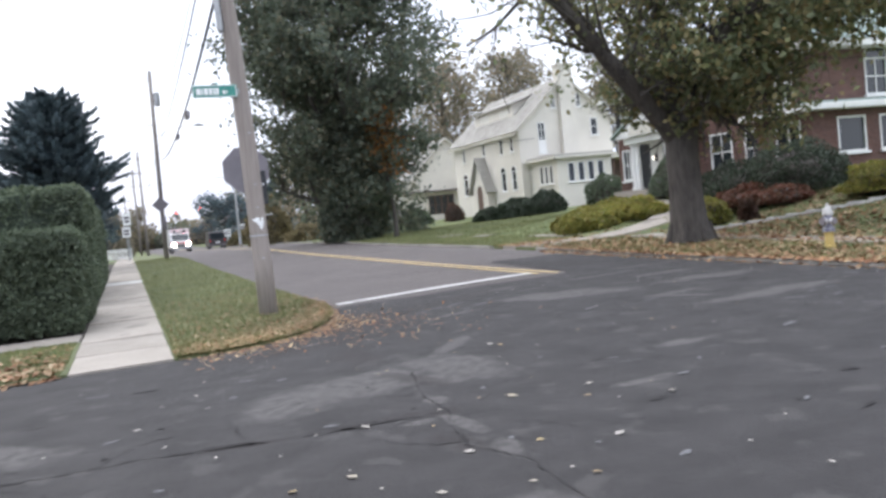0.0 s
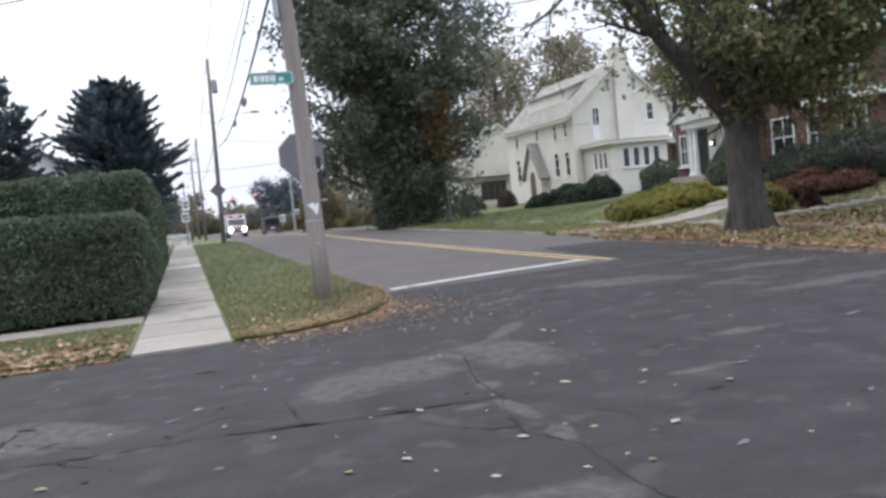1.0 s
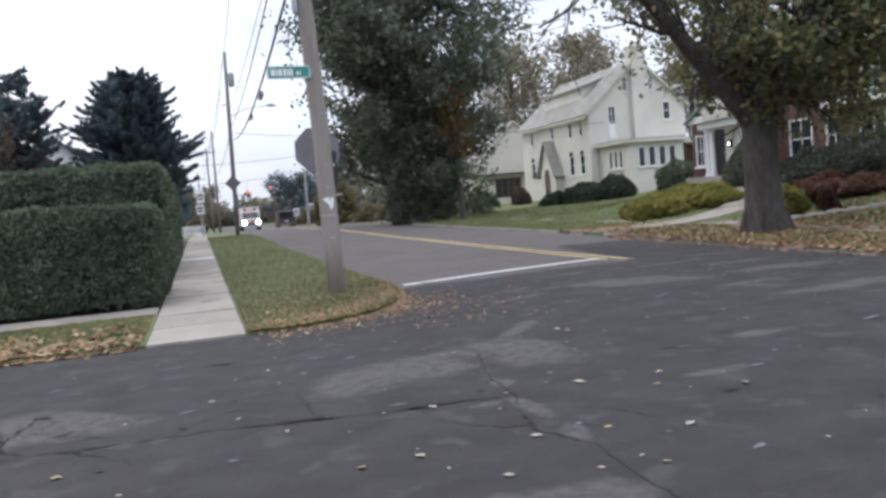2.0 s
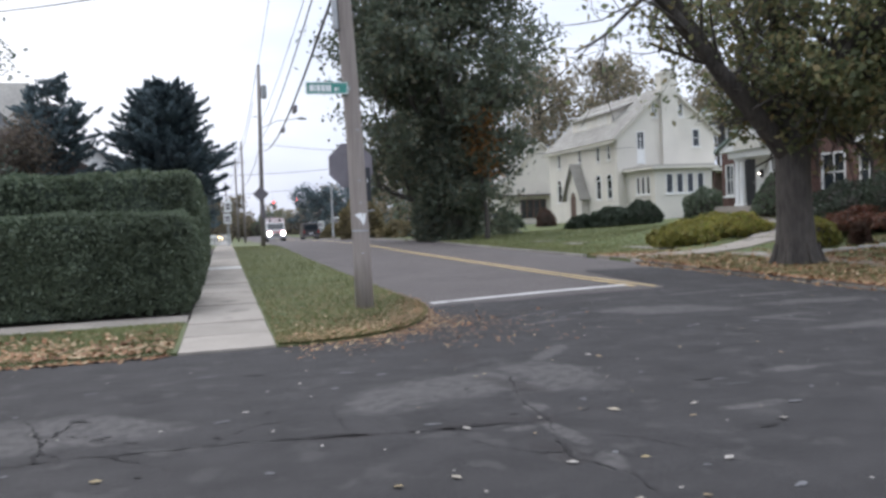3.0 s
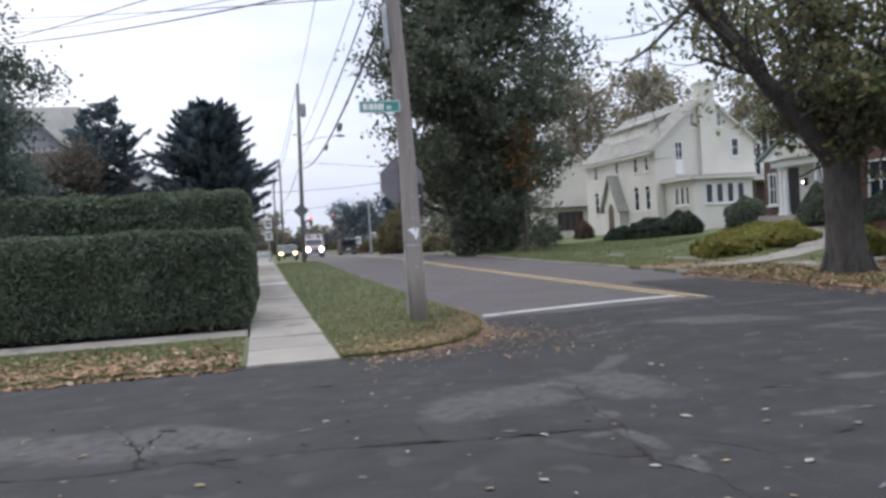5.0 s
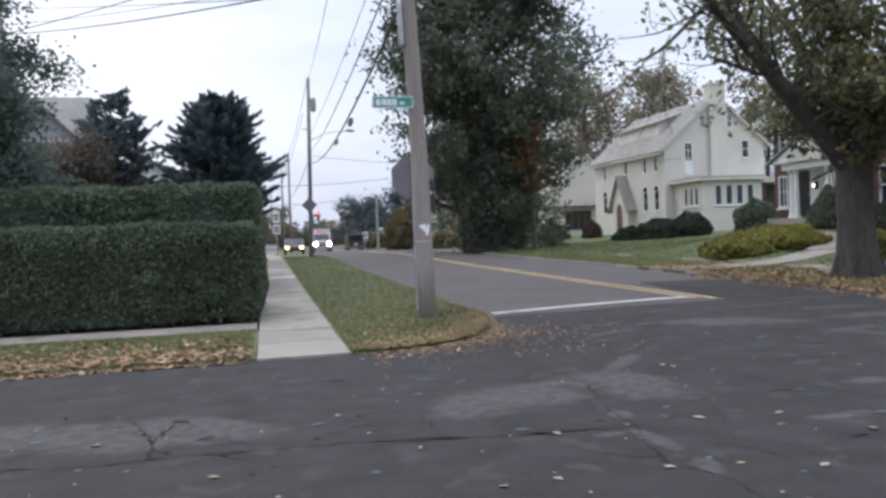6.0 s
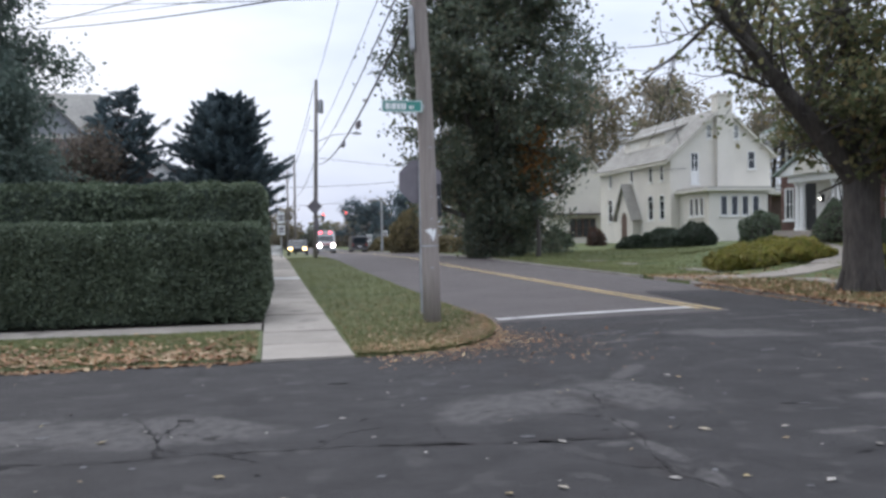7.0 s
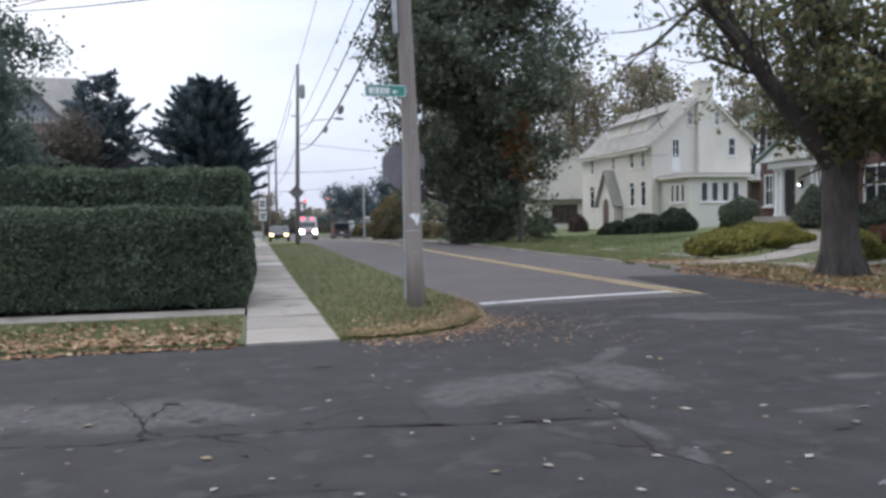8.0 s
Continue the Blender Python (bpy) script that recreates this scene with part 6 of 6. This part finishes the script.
# ---- vehicles ----
def rescue_truck():
    t = thing("rescue_truck", (6.35, 95, street(95)), 0, "white and red emergency truck with headlights on", "truck")
    WH = material("truck_white", (0.5, 0.5, 0.5), (0.62, 0.62, 0.62), 5, 0.35, 0)
    RD = material("truck_red", (0.35, 0.02, 0.02), (0.45, 0.03, 0.03), 5, 0.35, 0)
    bm = bmesh.new()
    prism(bm, [(-1.3, 0.5), (-1.3, 1.25), (-0.5, 1.4), (-0.1, 2.2), (1.2, 2.3), (1.2, 0.5)], "x", -1.05, 1.05)
    cab = part("cab", bm, WH, t, "white cab")
    part("cab_band", boxm(-1.06, 1.06, -1.31, 1.0, 1.06, 1.22, 0.01), RD, cab, "red band")
    part("windscreen", prism(bmesh.new(), [(-0.52, 1.45), (-0.16, 2.12), (-0.13, 2.12), (-0.48, 1.45)], "x", -0.9, 0.9), GLASS, cab)
    part("grille", boxm(-0.45, 0.45, -1.33, -1.305, 0.7, 0.93), DARK_DOOR, cab)
    part("bumper", boxm(-1.1, 1.1, -1.48, -1.31, 0.4, 0.62, 0.03), GALV, t)
    part("box_body", boxm(-1.15, 1.15, 1.22, 5.2, 0.6, 2.75, 0.05), WH, t, "white box body")
    lamp = glow("headlight_glow", (1.0, 0.95, 0.95), 30)
    for x in (-0.78, 0.78):
        h = part("headlight", tube(bmesh.new(), [(x, -1.31, 0.98), (x, -1.36, 0.98)], [0.16, 0.15], 14), GALV, t)
        part("headlight_lens", tube(bmesh.new(), [(x, -1.362, 0.98), (x, -1.385, 0.98)], [0.2, 0.18], 16), lamp, h, "bright white lens")
    for x in (-0.98, 0.98):
        for y in (-0.5, 3.8):
            w = part("wheel", tube(bmesh.new(), [(x - 0.13, y, 0.42), (x + 0.13, y, 0.42)], [0.42, 0.42], 20), CABLE, t)
            part("rim", tube(bmesh.new(), [(x - 0.14, y, 0.42), (x + 0.14, y, 0.42)], [0.22, 0.22], 12), GALV, w)
    part("light_bar", boxm(-0.75, 0.75, 0.1, 0.4, 2.28, 2.36, 0.02), DARK_DOOR, t)
    rotors = []
    red = glow("red_beacon_glow", (1.0, 0.08, 0.12), 6)
    for x, z, y in ((-0.55, 2.5, 0.22), (0.55, 2.5, 0.22)):
        r = part("beacon", boxm(-0.18, 0.18, 0.0, 0.1, -0.1, 0.1, 0.02), DARK_DOOR, t, "turning beacon, red on one side")
        part("beacon_lens", boxm(-0.17, 0.17, -0.04, -0.003, -0.09, 0.09, 0.01), red, r, "glowing red lens")
        r.location = (x, y, z)
        rotors.append((r, x, y, z))
    return t, rotors


def small_car():
    t = thing("car", (2.4, 74, street(74)), 0, "dark car with yellowish headlights pulling out", "car")
    PT = material("car_paint", (0.05, 0.055, 0.06), (0.07, 0.075, 0.08), 5, 0.3, 0)
    bm = bmesh.new()
    prism(bm, [(-2.1, 0.35), (-2.15, 0.7), (-1.2, 0.9), (-0.6, 1.38), (0.9, 1.42), (1.6, 0.98), (2.1, 0.92), (2.1, 0.35)], "x", -0.86, 0.86)
    bmesh.ops.bevel(bm, geom=bm.edges[:], offset=0.05, segments=2, affect="EDGES")
    b = part("body", bm, PT, t)
    part("windscreen", prism(bmesh.new(), [(-1.2, 0.93), (-0.66, 1.36), (-0.63, 1.38), (-1.17, 0.96)], "x", -0.7, 0.7), GLASS, b)
    part("grille", boxm(-0.4, 0.4, -2.17, -2.14, 0.45, 0.62), DARK_DOOR, b)
    lamp = glow("warm_headlight_glow", (1.0, 0.70, 0.30), 6)
    for x in (-0.62, 0.62):
        h = part("headlight", boxm(x - 0.15, x + 0.15, -2.18, -2.1, 0.6, 0.74, 0.02), GALV, t)
        part("headlight_lens", boxm(x - 0.16, x + 0.16, -2.2, -2.184, 0.56, 0.76, 0.006), lamp, h, "bright yellowish lens")
    for x in (-0.8, 0.8):
        for y in (-1.35, 1.35):
            w = part("wheel", tube(bmesh.new(), [(x - 0.1, y, 0.32), (x + 0.1, y, 0.32)], [0.32, 0.32], 18), CABLE, t)
            part("rim", tube(bmesh.new(), [(x - 0.11, y, 0.32), (x + 0.11, y, 0.32)], [0.19, 0.19], 10), GALV, w)
    return t


def parked_van():
    t = thing("van", (10.9, 102, street(102)), 0, "dark van standing by the far kerb, seen from behind", "van")
    PT = material("van_paint", (0.035, 0.032, 0.034), (0.055, 0.05, 0.052), 5, 0.4, 0)
    bm = bmesh.new()
    prism(bm, [(-2.4, 0.35), (-2.4, 1.1), (-2.25, 2.0), (-2.0, 2.1), (1.0, 2.1), (1.7, 1.2), (2.4, 1.0), (2.4, 0.35)], "x", -0.98, 0.98)
    bmesh.ops.bevel(bm, geom=bm.edges[:], offset=0.06, segments=2, affect="EDGES")
    b = part("body", bm, PT, t)
    part("rear_window", prism(bmesh.new(), [(-2.43, 1.2), (-2.31, 1.9), (-2.28, 1.9), (-2.40, 1.2)], "x", -0.75, 0.75), GLASS, b)
    part("rear_bumper", boxm(-0.95, 0.95, -2.52, -2.41, 0.4, 0.58, 0.02), SIGN_BACK, t)
    part("blank_plate", boxm(-0.26, 0.26, -2.44, -2.41, 0.72, 0.86), SIGN_WHITE, b)
    for x in (-0.86, 0.86):
        part("tail_lamp", boxm(x - 0.07, x + 0.07, -2.45, -2.41, 0.85, 1.15, 0.01), SIGN_RED, b)
        for y in (-1.5, 1.5):
            w = part("wheel", tube(bmesh.new(), [(x - 0.11, y, 0.35), (x + 0.11, y, 0.35)], [0.35, 0.35], 18), CABLE, t)
            part("rim", tube(bmesh.new(), [(x - 0.12, y, 0.35), (x + 0.12, y, 0.35)], [0.2, 0.2], 10), GALV, w)


parked_van()
truck, beacons = rescue_truck()
car = small_car()

# ---- distance ----
shrub("garden_shrub", (12.6, 72, street(72)), 2.0, 1.8, 3.4, L_OLIVE, 71, "large olive-yellow shrub beside the street", 5000, 0.22)
shrub("garden_shrub", (15.0, 66, street(66) + 0.1), 2.2, 1.8, 1.1, L_OLIVE, 72, "wide yellow-green hedge-like shrub by the street", 4000, 0.2)
broad_tree("distant_tree", (14.5, 122, -0.5), 8.2, 0.25, 3.8, L_PINE, 73, "dark spreading cedar beside the far junction", first=0.2, per=36, clump=0.8, size=0.32, limbs=14, level=1, rise=0.15, bark=DARK_BARK)
broad_tree("distant_tree", (19.5, 116, -0.4), 8.6, 0.25, 3.6, L_PINE, 74, "dark spreading cedar beside the far junction", first=0.2, per=36, clump=0.8, size=0.32, limbs=14, level=1, rise=0.15, bark=DARK_BARK)
for k, (x, y, h, m) in enumerate([(3.2, 165, 9, L_BACK), (-2, 120, 8, L_PINE), (-4, 95, 7, L_LEFT), (-1.0, 135, 7, L_BACK), (20, 150, 10, L_BACK), (26, 130, 12, L_BACK), (20, 80, 9, L_DARK), (22, 100, 13, L_BACK), (-14, 70, 11, L_LEFT)]):
    broad_tree("distant_tree", (x, y, street(y) - 0.1), h, 0.2, h * 0.28, m, 80 + k, "distant roadside tree with thinning leaves", first=0.15, per=18, clump=0.8, size=0.34, limbs=14, level=1)


for k, (x, y, r, hh) in enumerate([(-3, 178, 5, 5), (4, 184, 5, 4.2), (11, 182, 5, 4.6), (18, 178, 5, 5.5), (14.8, 106, 1.8, 1.7), (17.5, 100, 2.2, 2.2), (0.2, 108, 1.3, 2.0)]):
    shrub("distant_bush", (x, y, street(y) - 0.1), r, r * 0.7, hh, (L_BACK, L_OLIVE, L_DARK)[k % 3], 120 + k, "distant mass of brownish bushes by the street", 2600, 0.3)


def far_woods():
    rg = np.random.default_rng(5)
    pts = []
    for k in range(260):
        a = rg.uniform(-1.3, 1.3)
        r = rg.uniform(210, 420)
        x, y = 5 + r * math.sin(a), r * math.cos(a)
        if abs(x - 8) < 6 + 0.01 * y and y < 250:
            continue
        h = rg.uniform(6, 13)
        n = 130
        d = rg.normal(size=(n, 3))
        d /= np.linalg.norm(d, axis=1)[:, None]
        c = d * np.array([5, 5, h * 0.5]) * rg.uniform(0.5, 1.0, (n, 1)) + np.array([x, y, h * 0.48 - 0.7])
        pts.append(c)
    p = np.concatenate(pts)
    ob = leaves("far_woods", p, rg.uniform(0.8, 1.8, len(p)), L_BACK, None, rg, label="hazy line of far trees closing the street")
    tagged(ob, category="woods", kind="stuff")


far_woods()


def far_house(x, y, w, d, h, roof, mat, label):
    b = thing("distant_house", (x, y, street(y)), 0, label, "house")
    wins = [(-w / 2 + 0.8, -w / 2 + 1.7, 1.2, 2.6), (w / 2 - 1.7, w / 2 - 0.8, 1.2, 2.6)]
    part("front_wall", wall_cells(bmesh.new(), "y", 0, 0.25, -w / 2, w / 2, -0.3, h, wins), mat, b)
    for u in wins:
        o = window(b, "y", y, x + u[0], x + u[1], street(y) + u[2], street(y) + u[3])
    part("side_wall", boxm(-w / 2, -w / 2 + 0.25, 0.25, d, -0.3, h), mat, b)
    part("side_wall", boxm(w / 2 - 0.25, w / 2, 0.25, d, -0.3, h), mat, b)
    part("rear_wall", boxm(-w / 2 + 0.25, w / 2 - 0.25, d - 0.25, d, -0.3, h), mat, b)
    part("roof", prism(bmesh.new(), [(-w / 2 - 0.4, h), (w / 2 + 0.4, h), (0, h + w * 0.35)], "y", -0.4, d + 0.4), roof, b)


far_house(19.5, 134, 9, 8, 3.2, BROWN_ROOF, GREY_SIDING, "low distant house near the junction")
far_house(-6.5, 86, 8, 8, 3.4, BROWN_ROOF, WHITE_PAINT, "pale distant house behind the hedge")

# ---- asphalt: worn patches, cracks, seams ----
rgp = random.Random(17)


def crown_z(x):
    return 0.010 if x < 3.95 else 0.056 * (1 - ((x - 8.3) / 4.6) ** 2) + 0.0085


def crack(name, pts, width, mat, label, seed=0, lift=0.0165):
    """A wandering thin strip of dark tar or gap."""
    rr = random.Random(seed)
    line = []
    for a, b2 in zip(pts, pts[1:]):
        for k in range(8):
            q = Vector((*a, 0)).lerp(Vector((*b2, 0)), k / 8)
            line.append(q + Vector((rr.uniform(-1, 1), rr.uniform(-1, 1), 0)) * 0.022)
    line.append(Vector((*pts[-1], 0)))
    verts, faces = [], []
    for i, q in enumerate(line):
        d = (line[min(i + 1, len(line) - 1)] - line[max(0, i - 1)]).normalized()
        s = Vector((-d.y, d.x, 0)) * width * (0.15 + 1.5 * rr.random() ** 2.2)
        z = crown_z(q.x) - 0.010 + lift
        verts += [(q.x + s.x, q.y + s.y, z), (q.x - s.x, q.y - s.y, z)]
        if i:
            faces.append((2 * i - 2, 2 * i - 1, 2 * i + 1, 2 * i))
    return tagged(raw(name, verts, faces, mat), label, "", "", "structure")


crack("road_crack", [(-6, 6.45), (-1.83, 6.13), (-1.25, 6.04), (-0.68, 6.1), (-0.28, 6.05), (0.56, 6.01), (1.36, 5.84), (2.1, 5.73), (2.78, 5.7)], 0.013, TAR, "long dark crack along the asphalt seam", 1)
crack("road_crack", [(3.06, 7.33), (2.82, 6.45), (2.78, 5.7), (2.64, 5.29), (2.54, 4.72), (2.73, 4.34), (2.71, 3.96), (2.69, 3.4), (2.9, 2.4)], 0.010, TAR, "dark crack crossing the asphalt", 2)
crack("road_crack", [(-0.93, 6.05), (-0.99, 6.54), (-0.98, 6.72), (-0.85, 7.31)], 0.012, TAR, "fine dark crack in the asphalt", 3)
crack("road_crack", [(-0.99, 6.63), (-1.1, 6.96), (-1.3, 7.53)], 0.010, TAR, "fine dark crack in the asphalt", 4)
crack("road_crack", [(-0.95, 6.3), (-0.8, 6.2), (-0.77, 6.02)], 0.009, TAR, "fine dark crack in the asphalt", 5)
crack("road_crack", [(0.95, 5.97), (1.38, 5.84)], 0.035, TAR, "open dark pothole edge in the seam", 6)
crack("road_crack", [(1.95, 5.77), (2.3, 5.76)], 0.03, TAR, "open dark pothole edge in the seam", 7)
crack("road_crack", [(-4, 4.6), (-1.2, 4.7), (0.5, 4.55)], 0.007, TAR, "fine dark crack in the asphalt", 8)
for k, (x, y, a, n) in enumerate([(2.86, 5.75, 0.3, 4), (2.84, 5.2, -0.4, 3), (2.7, 4.86, 2.8, 4), (2.75, 6.5, 0.9, 4), (2.75, 6.4, 2.6, 4), (0.2, 6.0, 1.2, 3), (-0.5, 6.05, -1.2, 3), (1.3, 5.92, 1.9, 3),
                                  (-2.0, 6.35, 0.9, 4), (-1.2, 6.9, 0.2, 4), (5.8, 7.6, 0.2, 6), (7.2, 9.4, 0.3, 6), (1.2, 7.9, 2.9, 5)]):
    rr = random.Random(k + 40)
    pts = [(x, y)]
    for j in range(n):
        a += rr.uniform(-0.6, 0.6)
        pts.append((pts[-1][0] + 0.28 * math.cos(a), pts[-1][1] + 0.28 * math.sin(a)))
    crack("road_crack", pts, 0.0055, TAR, "fine branching crack in the asphalt", k + 60)


def worn_streaks():
    """Many small pale and dark scuffs over the old asphalt."""
    rg = random.Random(31)
    for mat, n, nm, lb in ((ASPHALT_PATCH, 150, "worn_spots", "small pale worn spots over the asphalt"), (TAR, 120, "tar_spots", "small dark tar spots over the asphalt")):
        verts, faces = [], []
        for k in range(n):
            x, y = rg.uniform(-5, 11), rg.uniform(2.5, 13.5)
            if y > corner_y(min(max(x, -3), 3.9)) - 0.6 and x < 4.2:
                continue
            a, L, W = rg.uniform(-0.5, 0.5), 0.03 + 0.2 * rg.random() ** 3, rg.uniform(0.008, 0.035)
            i0 = len(verts)
            m = 11
            for j in range(m):
                w = 2 * math.pi * j / m
                r = rg.uniform(0.55, 1.1)
                u, v = math.cos(w) * L * r, math.sin(w) * W * r
                px = x + u * math.cos(a) - v * math.sin(a)
                verts.append((px, y + u * math.sin(a) + v * math.cos(a), crown_z(px) + 0.006 + 0.0012 * (mat is TAR)))
            faces.append(tuple(range(i0, i0 + m)))
        tagged(raw(nm, verts, faces, mat), lb, "", "", "stuff")


worn_streaks()


# ---- grass and fallen leaves ----
def blades(name, pts, size, mat, label, rg):
    """Grass: upright pointed blades in tufts."""
    n = len(pts)
    c = np.asarray(pts)
    a = rg.random(n) * 6.28
    side = np.stack([np.cos(a), np.sin(a), np.zeros(n)], 1)
    s = rg.uniform(0.6, 1.3, n)[:, None] * size
    tip = c + np.stack([rg.normal(0, 0.35, n), rg.normal(0, 0.35, n), np.ones(n)], 1) * s
    v = np.stack([c - side * s * 0.10, c + side * s * 0.10, tip], 1)
    me = bpy.data.meshes.new(name)
    me.vertices.add(n * 3)
    me.vertices.foreach_set("co", v.reshape(-1))
    me.loops.add(n * 3)
    me.loops.foreach_set("vertex_index", np.arange(n * 3, dtype=np.int32))
    me.polygons.add(n)
    me.polygons.foreach_set("loop_start", np.arange(n, dtype=np.int32) * 3)
    me.update()
    me.materials.append(mat)
    return tagged(new(name, me), label, "grass", "", "stuff")


def ground_cover():
    rg = np.random.default_rng(77)
    pts = []
    while len(pts) < 70000:
        x = rg.uniform(1.04, 3.92)
        y = corner_y(x) + 0.03 + (60 - corner_y(x)) * rg.random() ** 2.6
        pts.append((x, y, street(y) + 0.025))
    blades("corner_grass", pts, 0.055, L_GRASS, "mown grass of the corner strip", rg)
    p = np.stack([rg.uniform(-9, -0.28, 50000), rg.uniform(10.63, 13.95, 50000), np.full(50000, 0.025)], 1)
    p[:, 2] += 0.012 * np.sin(p[:, 1] * 2)
    blades("verge_grass", p, 0.05, L_GRASS, "mown grass of the side verge", rg)
    q = []
    while len(q) < 70000:
        y = 6 + 48 * rg.random()
        x = kerb_x(y) + 0.2 + 14 * rg.random() ** 1.4
        if abs(y - 23.65) < 0.9 and x < 18.5 or abs(x - kerb_x(y) - far_walk_gap(y)) < 0.65 and y < 28:
            continue
        q.append((x, y, land(x, y) - 0.005))
    blades("lawn_grass", q, 0.10, L_GRASS, "lawn grass before the houses", rg)

    def litter(name, pts, size, mat, label, flat=0.75):
        pts = np.asarray(pts)
        tagged(leaves(name, pts, rg.uniform(0.6, 1.3, len(pts)) * size, mat, None, rg, flat, label), category="leaves", kind="stuff")
    # drifted along the rounded corner and over the asphalt beside it
    a = []
    for k in range(3400):
        x = 1.05 + 2.9 * rg.random() ** 0.7
        d = rg.normal(0.12, 0.42) if k % 2 else 0.05 + rg.exponential(0.75)
        d += 0.25 * noise.noise(Vector((x * 2.3, k % 2, 0)))
        y = corner_y(x) + d
        a.append((x + rg.normal(0, 0.05), y, 0.066 if d > 0.03 else 0.022))
    for k in range(560):
        x, y = 3.2 + rg.normal(0, 0.55), 11.9 + rg.normal(0, 0.55)
        if y < corner_y(min(3.9, max(1.0, x))):
            a.append((x, y, crown_z(x) + 0.014))
    for k in range(320):
        x, y = 3.3 + rg.normal(0, 0.8), 11.0 + rg.normal(0, 0.9)
        if y < corner_y(min(3.9, max(1.0, x))) - 0.05:
            a.append((x, y, crown_z(x) + 0.016))
    for k in range(1500):
        x = rg.uniform(1.1, 3.9)
        y = corner_y(x) + 9 * rg.random() ** 2
        a.append((x, y, 0.07))
    litter("corner_leaves", a, 0.05, L_FALLEN, "brown fallen leaves drifted along the corner", 0.88)
    b2 = []
    for k in range(3000):
        x = rg.uniform(-9.5, -0.3)
        y = 10.61 + abs(rg.normal(0, 1.1))
        if y < 13.95:
            b2.append((x, y, 0.066 + 0.012 * math.sin(2 * y)))
    for k in range(900):
        b2.append((rg.uniform(-9.5, -0.3), 10.59 - abs(rg.normal(0, 0.09)), 0.024))
    litter("verge_leaves", b2, 0.085, L_FALLEN, "brown fallen leaves over the side verge")
    c = []
    for k in range(7000):
        y = rg.uniform(5, 26)
        x = kerb_x(y) + 0.18 + abs(rg.normal(0, 1.7))
        c.append((x, y, land(x, y) + 0.03))
    for k in range(1500):
        x, y = 15.2 + rg.normal(0, 1.8), 17.0 + rg.normal(0, 2.2)
        if x > kerb_x(y) + 0.2:
            c.append((x, y, land(x, y) + 0.035))
    for k in range(5200):
        x, y = rg.uniform(14.5, 21.5), rg.uniform(6, 19)
        c.append((x, y, land(x, y) + 0.035))
    for k in range(2600):
        y = rg.uniform(5, 21.5)
        d = rg.normal(0.02, 0.16)
        c.append((kerb_x(y) + d, y, street(y) + (0.115 if d > -0.02 else 0.03)))
    litter("lawn_leaves", c, 0.115, L_FALLEN, "orange-brown fallen leaves under the maple")
    e = []
    for k in range(220):
        x, y = rg.uniform(-5, 11.5), rg.uniform(2.2, 14.0)
        if x < 3.95 and y > corner_y(max(x, -3)) - 0.3:
            continue
        e.append((x, y, crown_z(x) + 0.018))
    litter("road_leaves", e, 0.032, L_PALE, "pale single leaves scattered on the asphalt", 0.95)
    big = [(1.72, 4.64), (2.49, 4.63), (2.07, 4.05), (2.96, 4.55), (2.92, 3.81), (3.36, 5.75), (3.81, 5.33), (4.02, 5.64), (2.11, 5.69), (0.53, 6.95), (-0.44, 5.44), (4.33, 4.96), (5.96, 7.04), (4.55, 7.5),
           (4.24, 8.03), (4.3, 7.89), (1.08, 7.98), (-0.36, 4.76), (0.47, 4.43), (-1.42, 6.64), (-1.91, 7.83), (1.35, 4.61), (3.43, 4.34), (2.56, 3.9)]
    litter("large_road_leaves", [(x, y, crown_z(x) + 0.012) for x, y in big], 0.07, L_PALE, "larger curled pale leaves lying on the asphalt", 0.92)


ground_cover()


# ---- what moves ----
def motions():
    ty = street(95)
    walk(truck, [(0, pose(6.45, 96.5, ty)), (2, pose(6.36, 95.8, ty)), (4, pose(6.30, 95.2, ty)), (6, pose(6.34, 95, ty)), (8, pose(6.36, 95, ty))])
    cz = street(74)
    walk(car, [(0, pose(-8.5, 78.0, cz, 0, 0, 88)), (2.4, pose(-4.5, 78.0, cz, 0, 0, 86)), (3.3, pose(-0.6, 77.4, cz, 0, 0, 68)), (3.8, pose(1.6, 76.4, cz, 0, 0, 28)),
               (4.2, pose(2.45, 75.4, cz, 0, 0, 6)), (5.0, pose(2.5, 74.6, cz, 0, 0, 0)), (6.5, pose(2.4, 74, cz, 0, 0, -2)), (8, pose(2.38, 73.8, cz, 0, 0, -3))])
    for r, x, y, z in beacons:
        rows = [(0, pose(x, y, z, 0, 0, 180)), (4.1, pose(x, y, z, 0, 0, 180))]
        for k in range(23):
            t = 4.175 + k * 0.166
            rows.append((t, pose(x, y, z, 0, 0, 180 + 72 * k)))
        rows.append((8.0, pose(x, y, z, 0, 0, 180 + 72 * 23)))
        walk(r, rows)


motions()
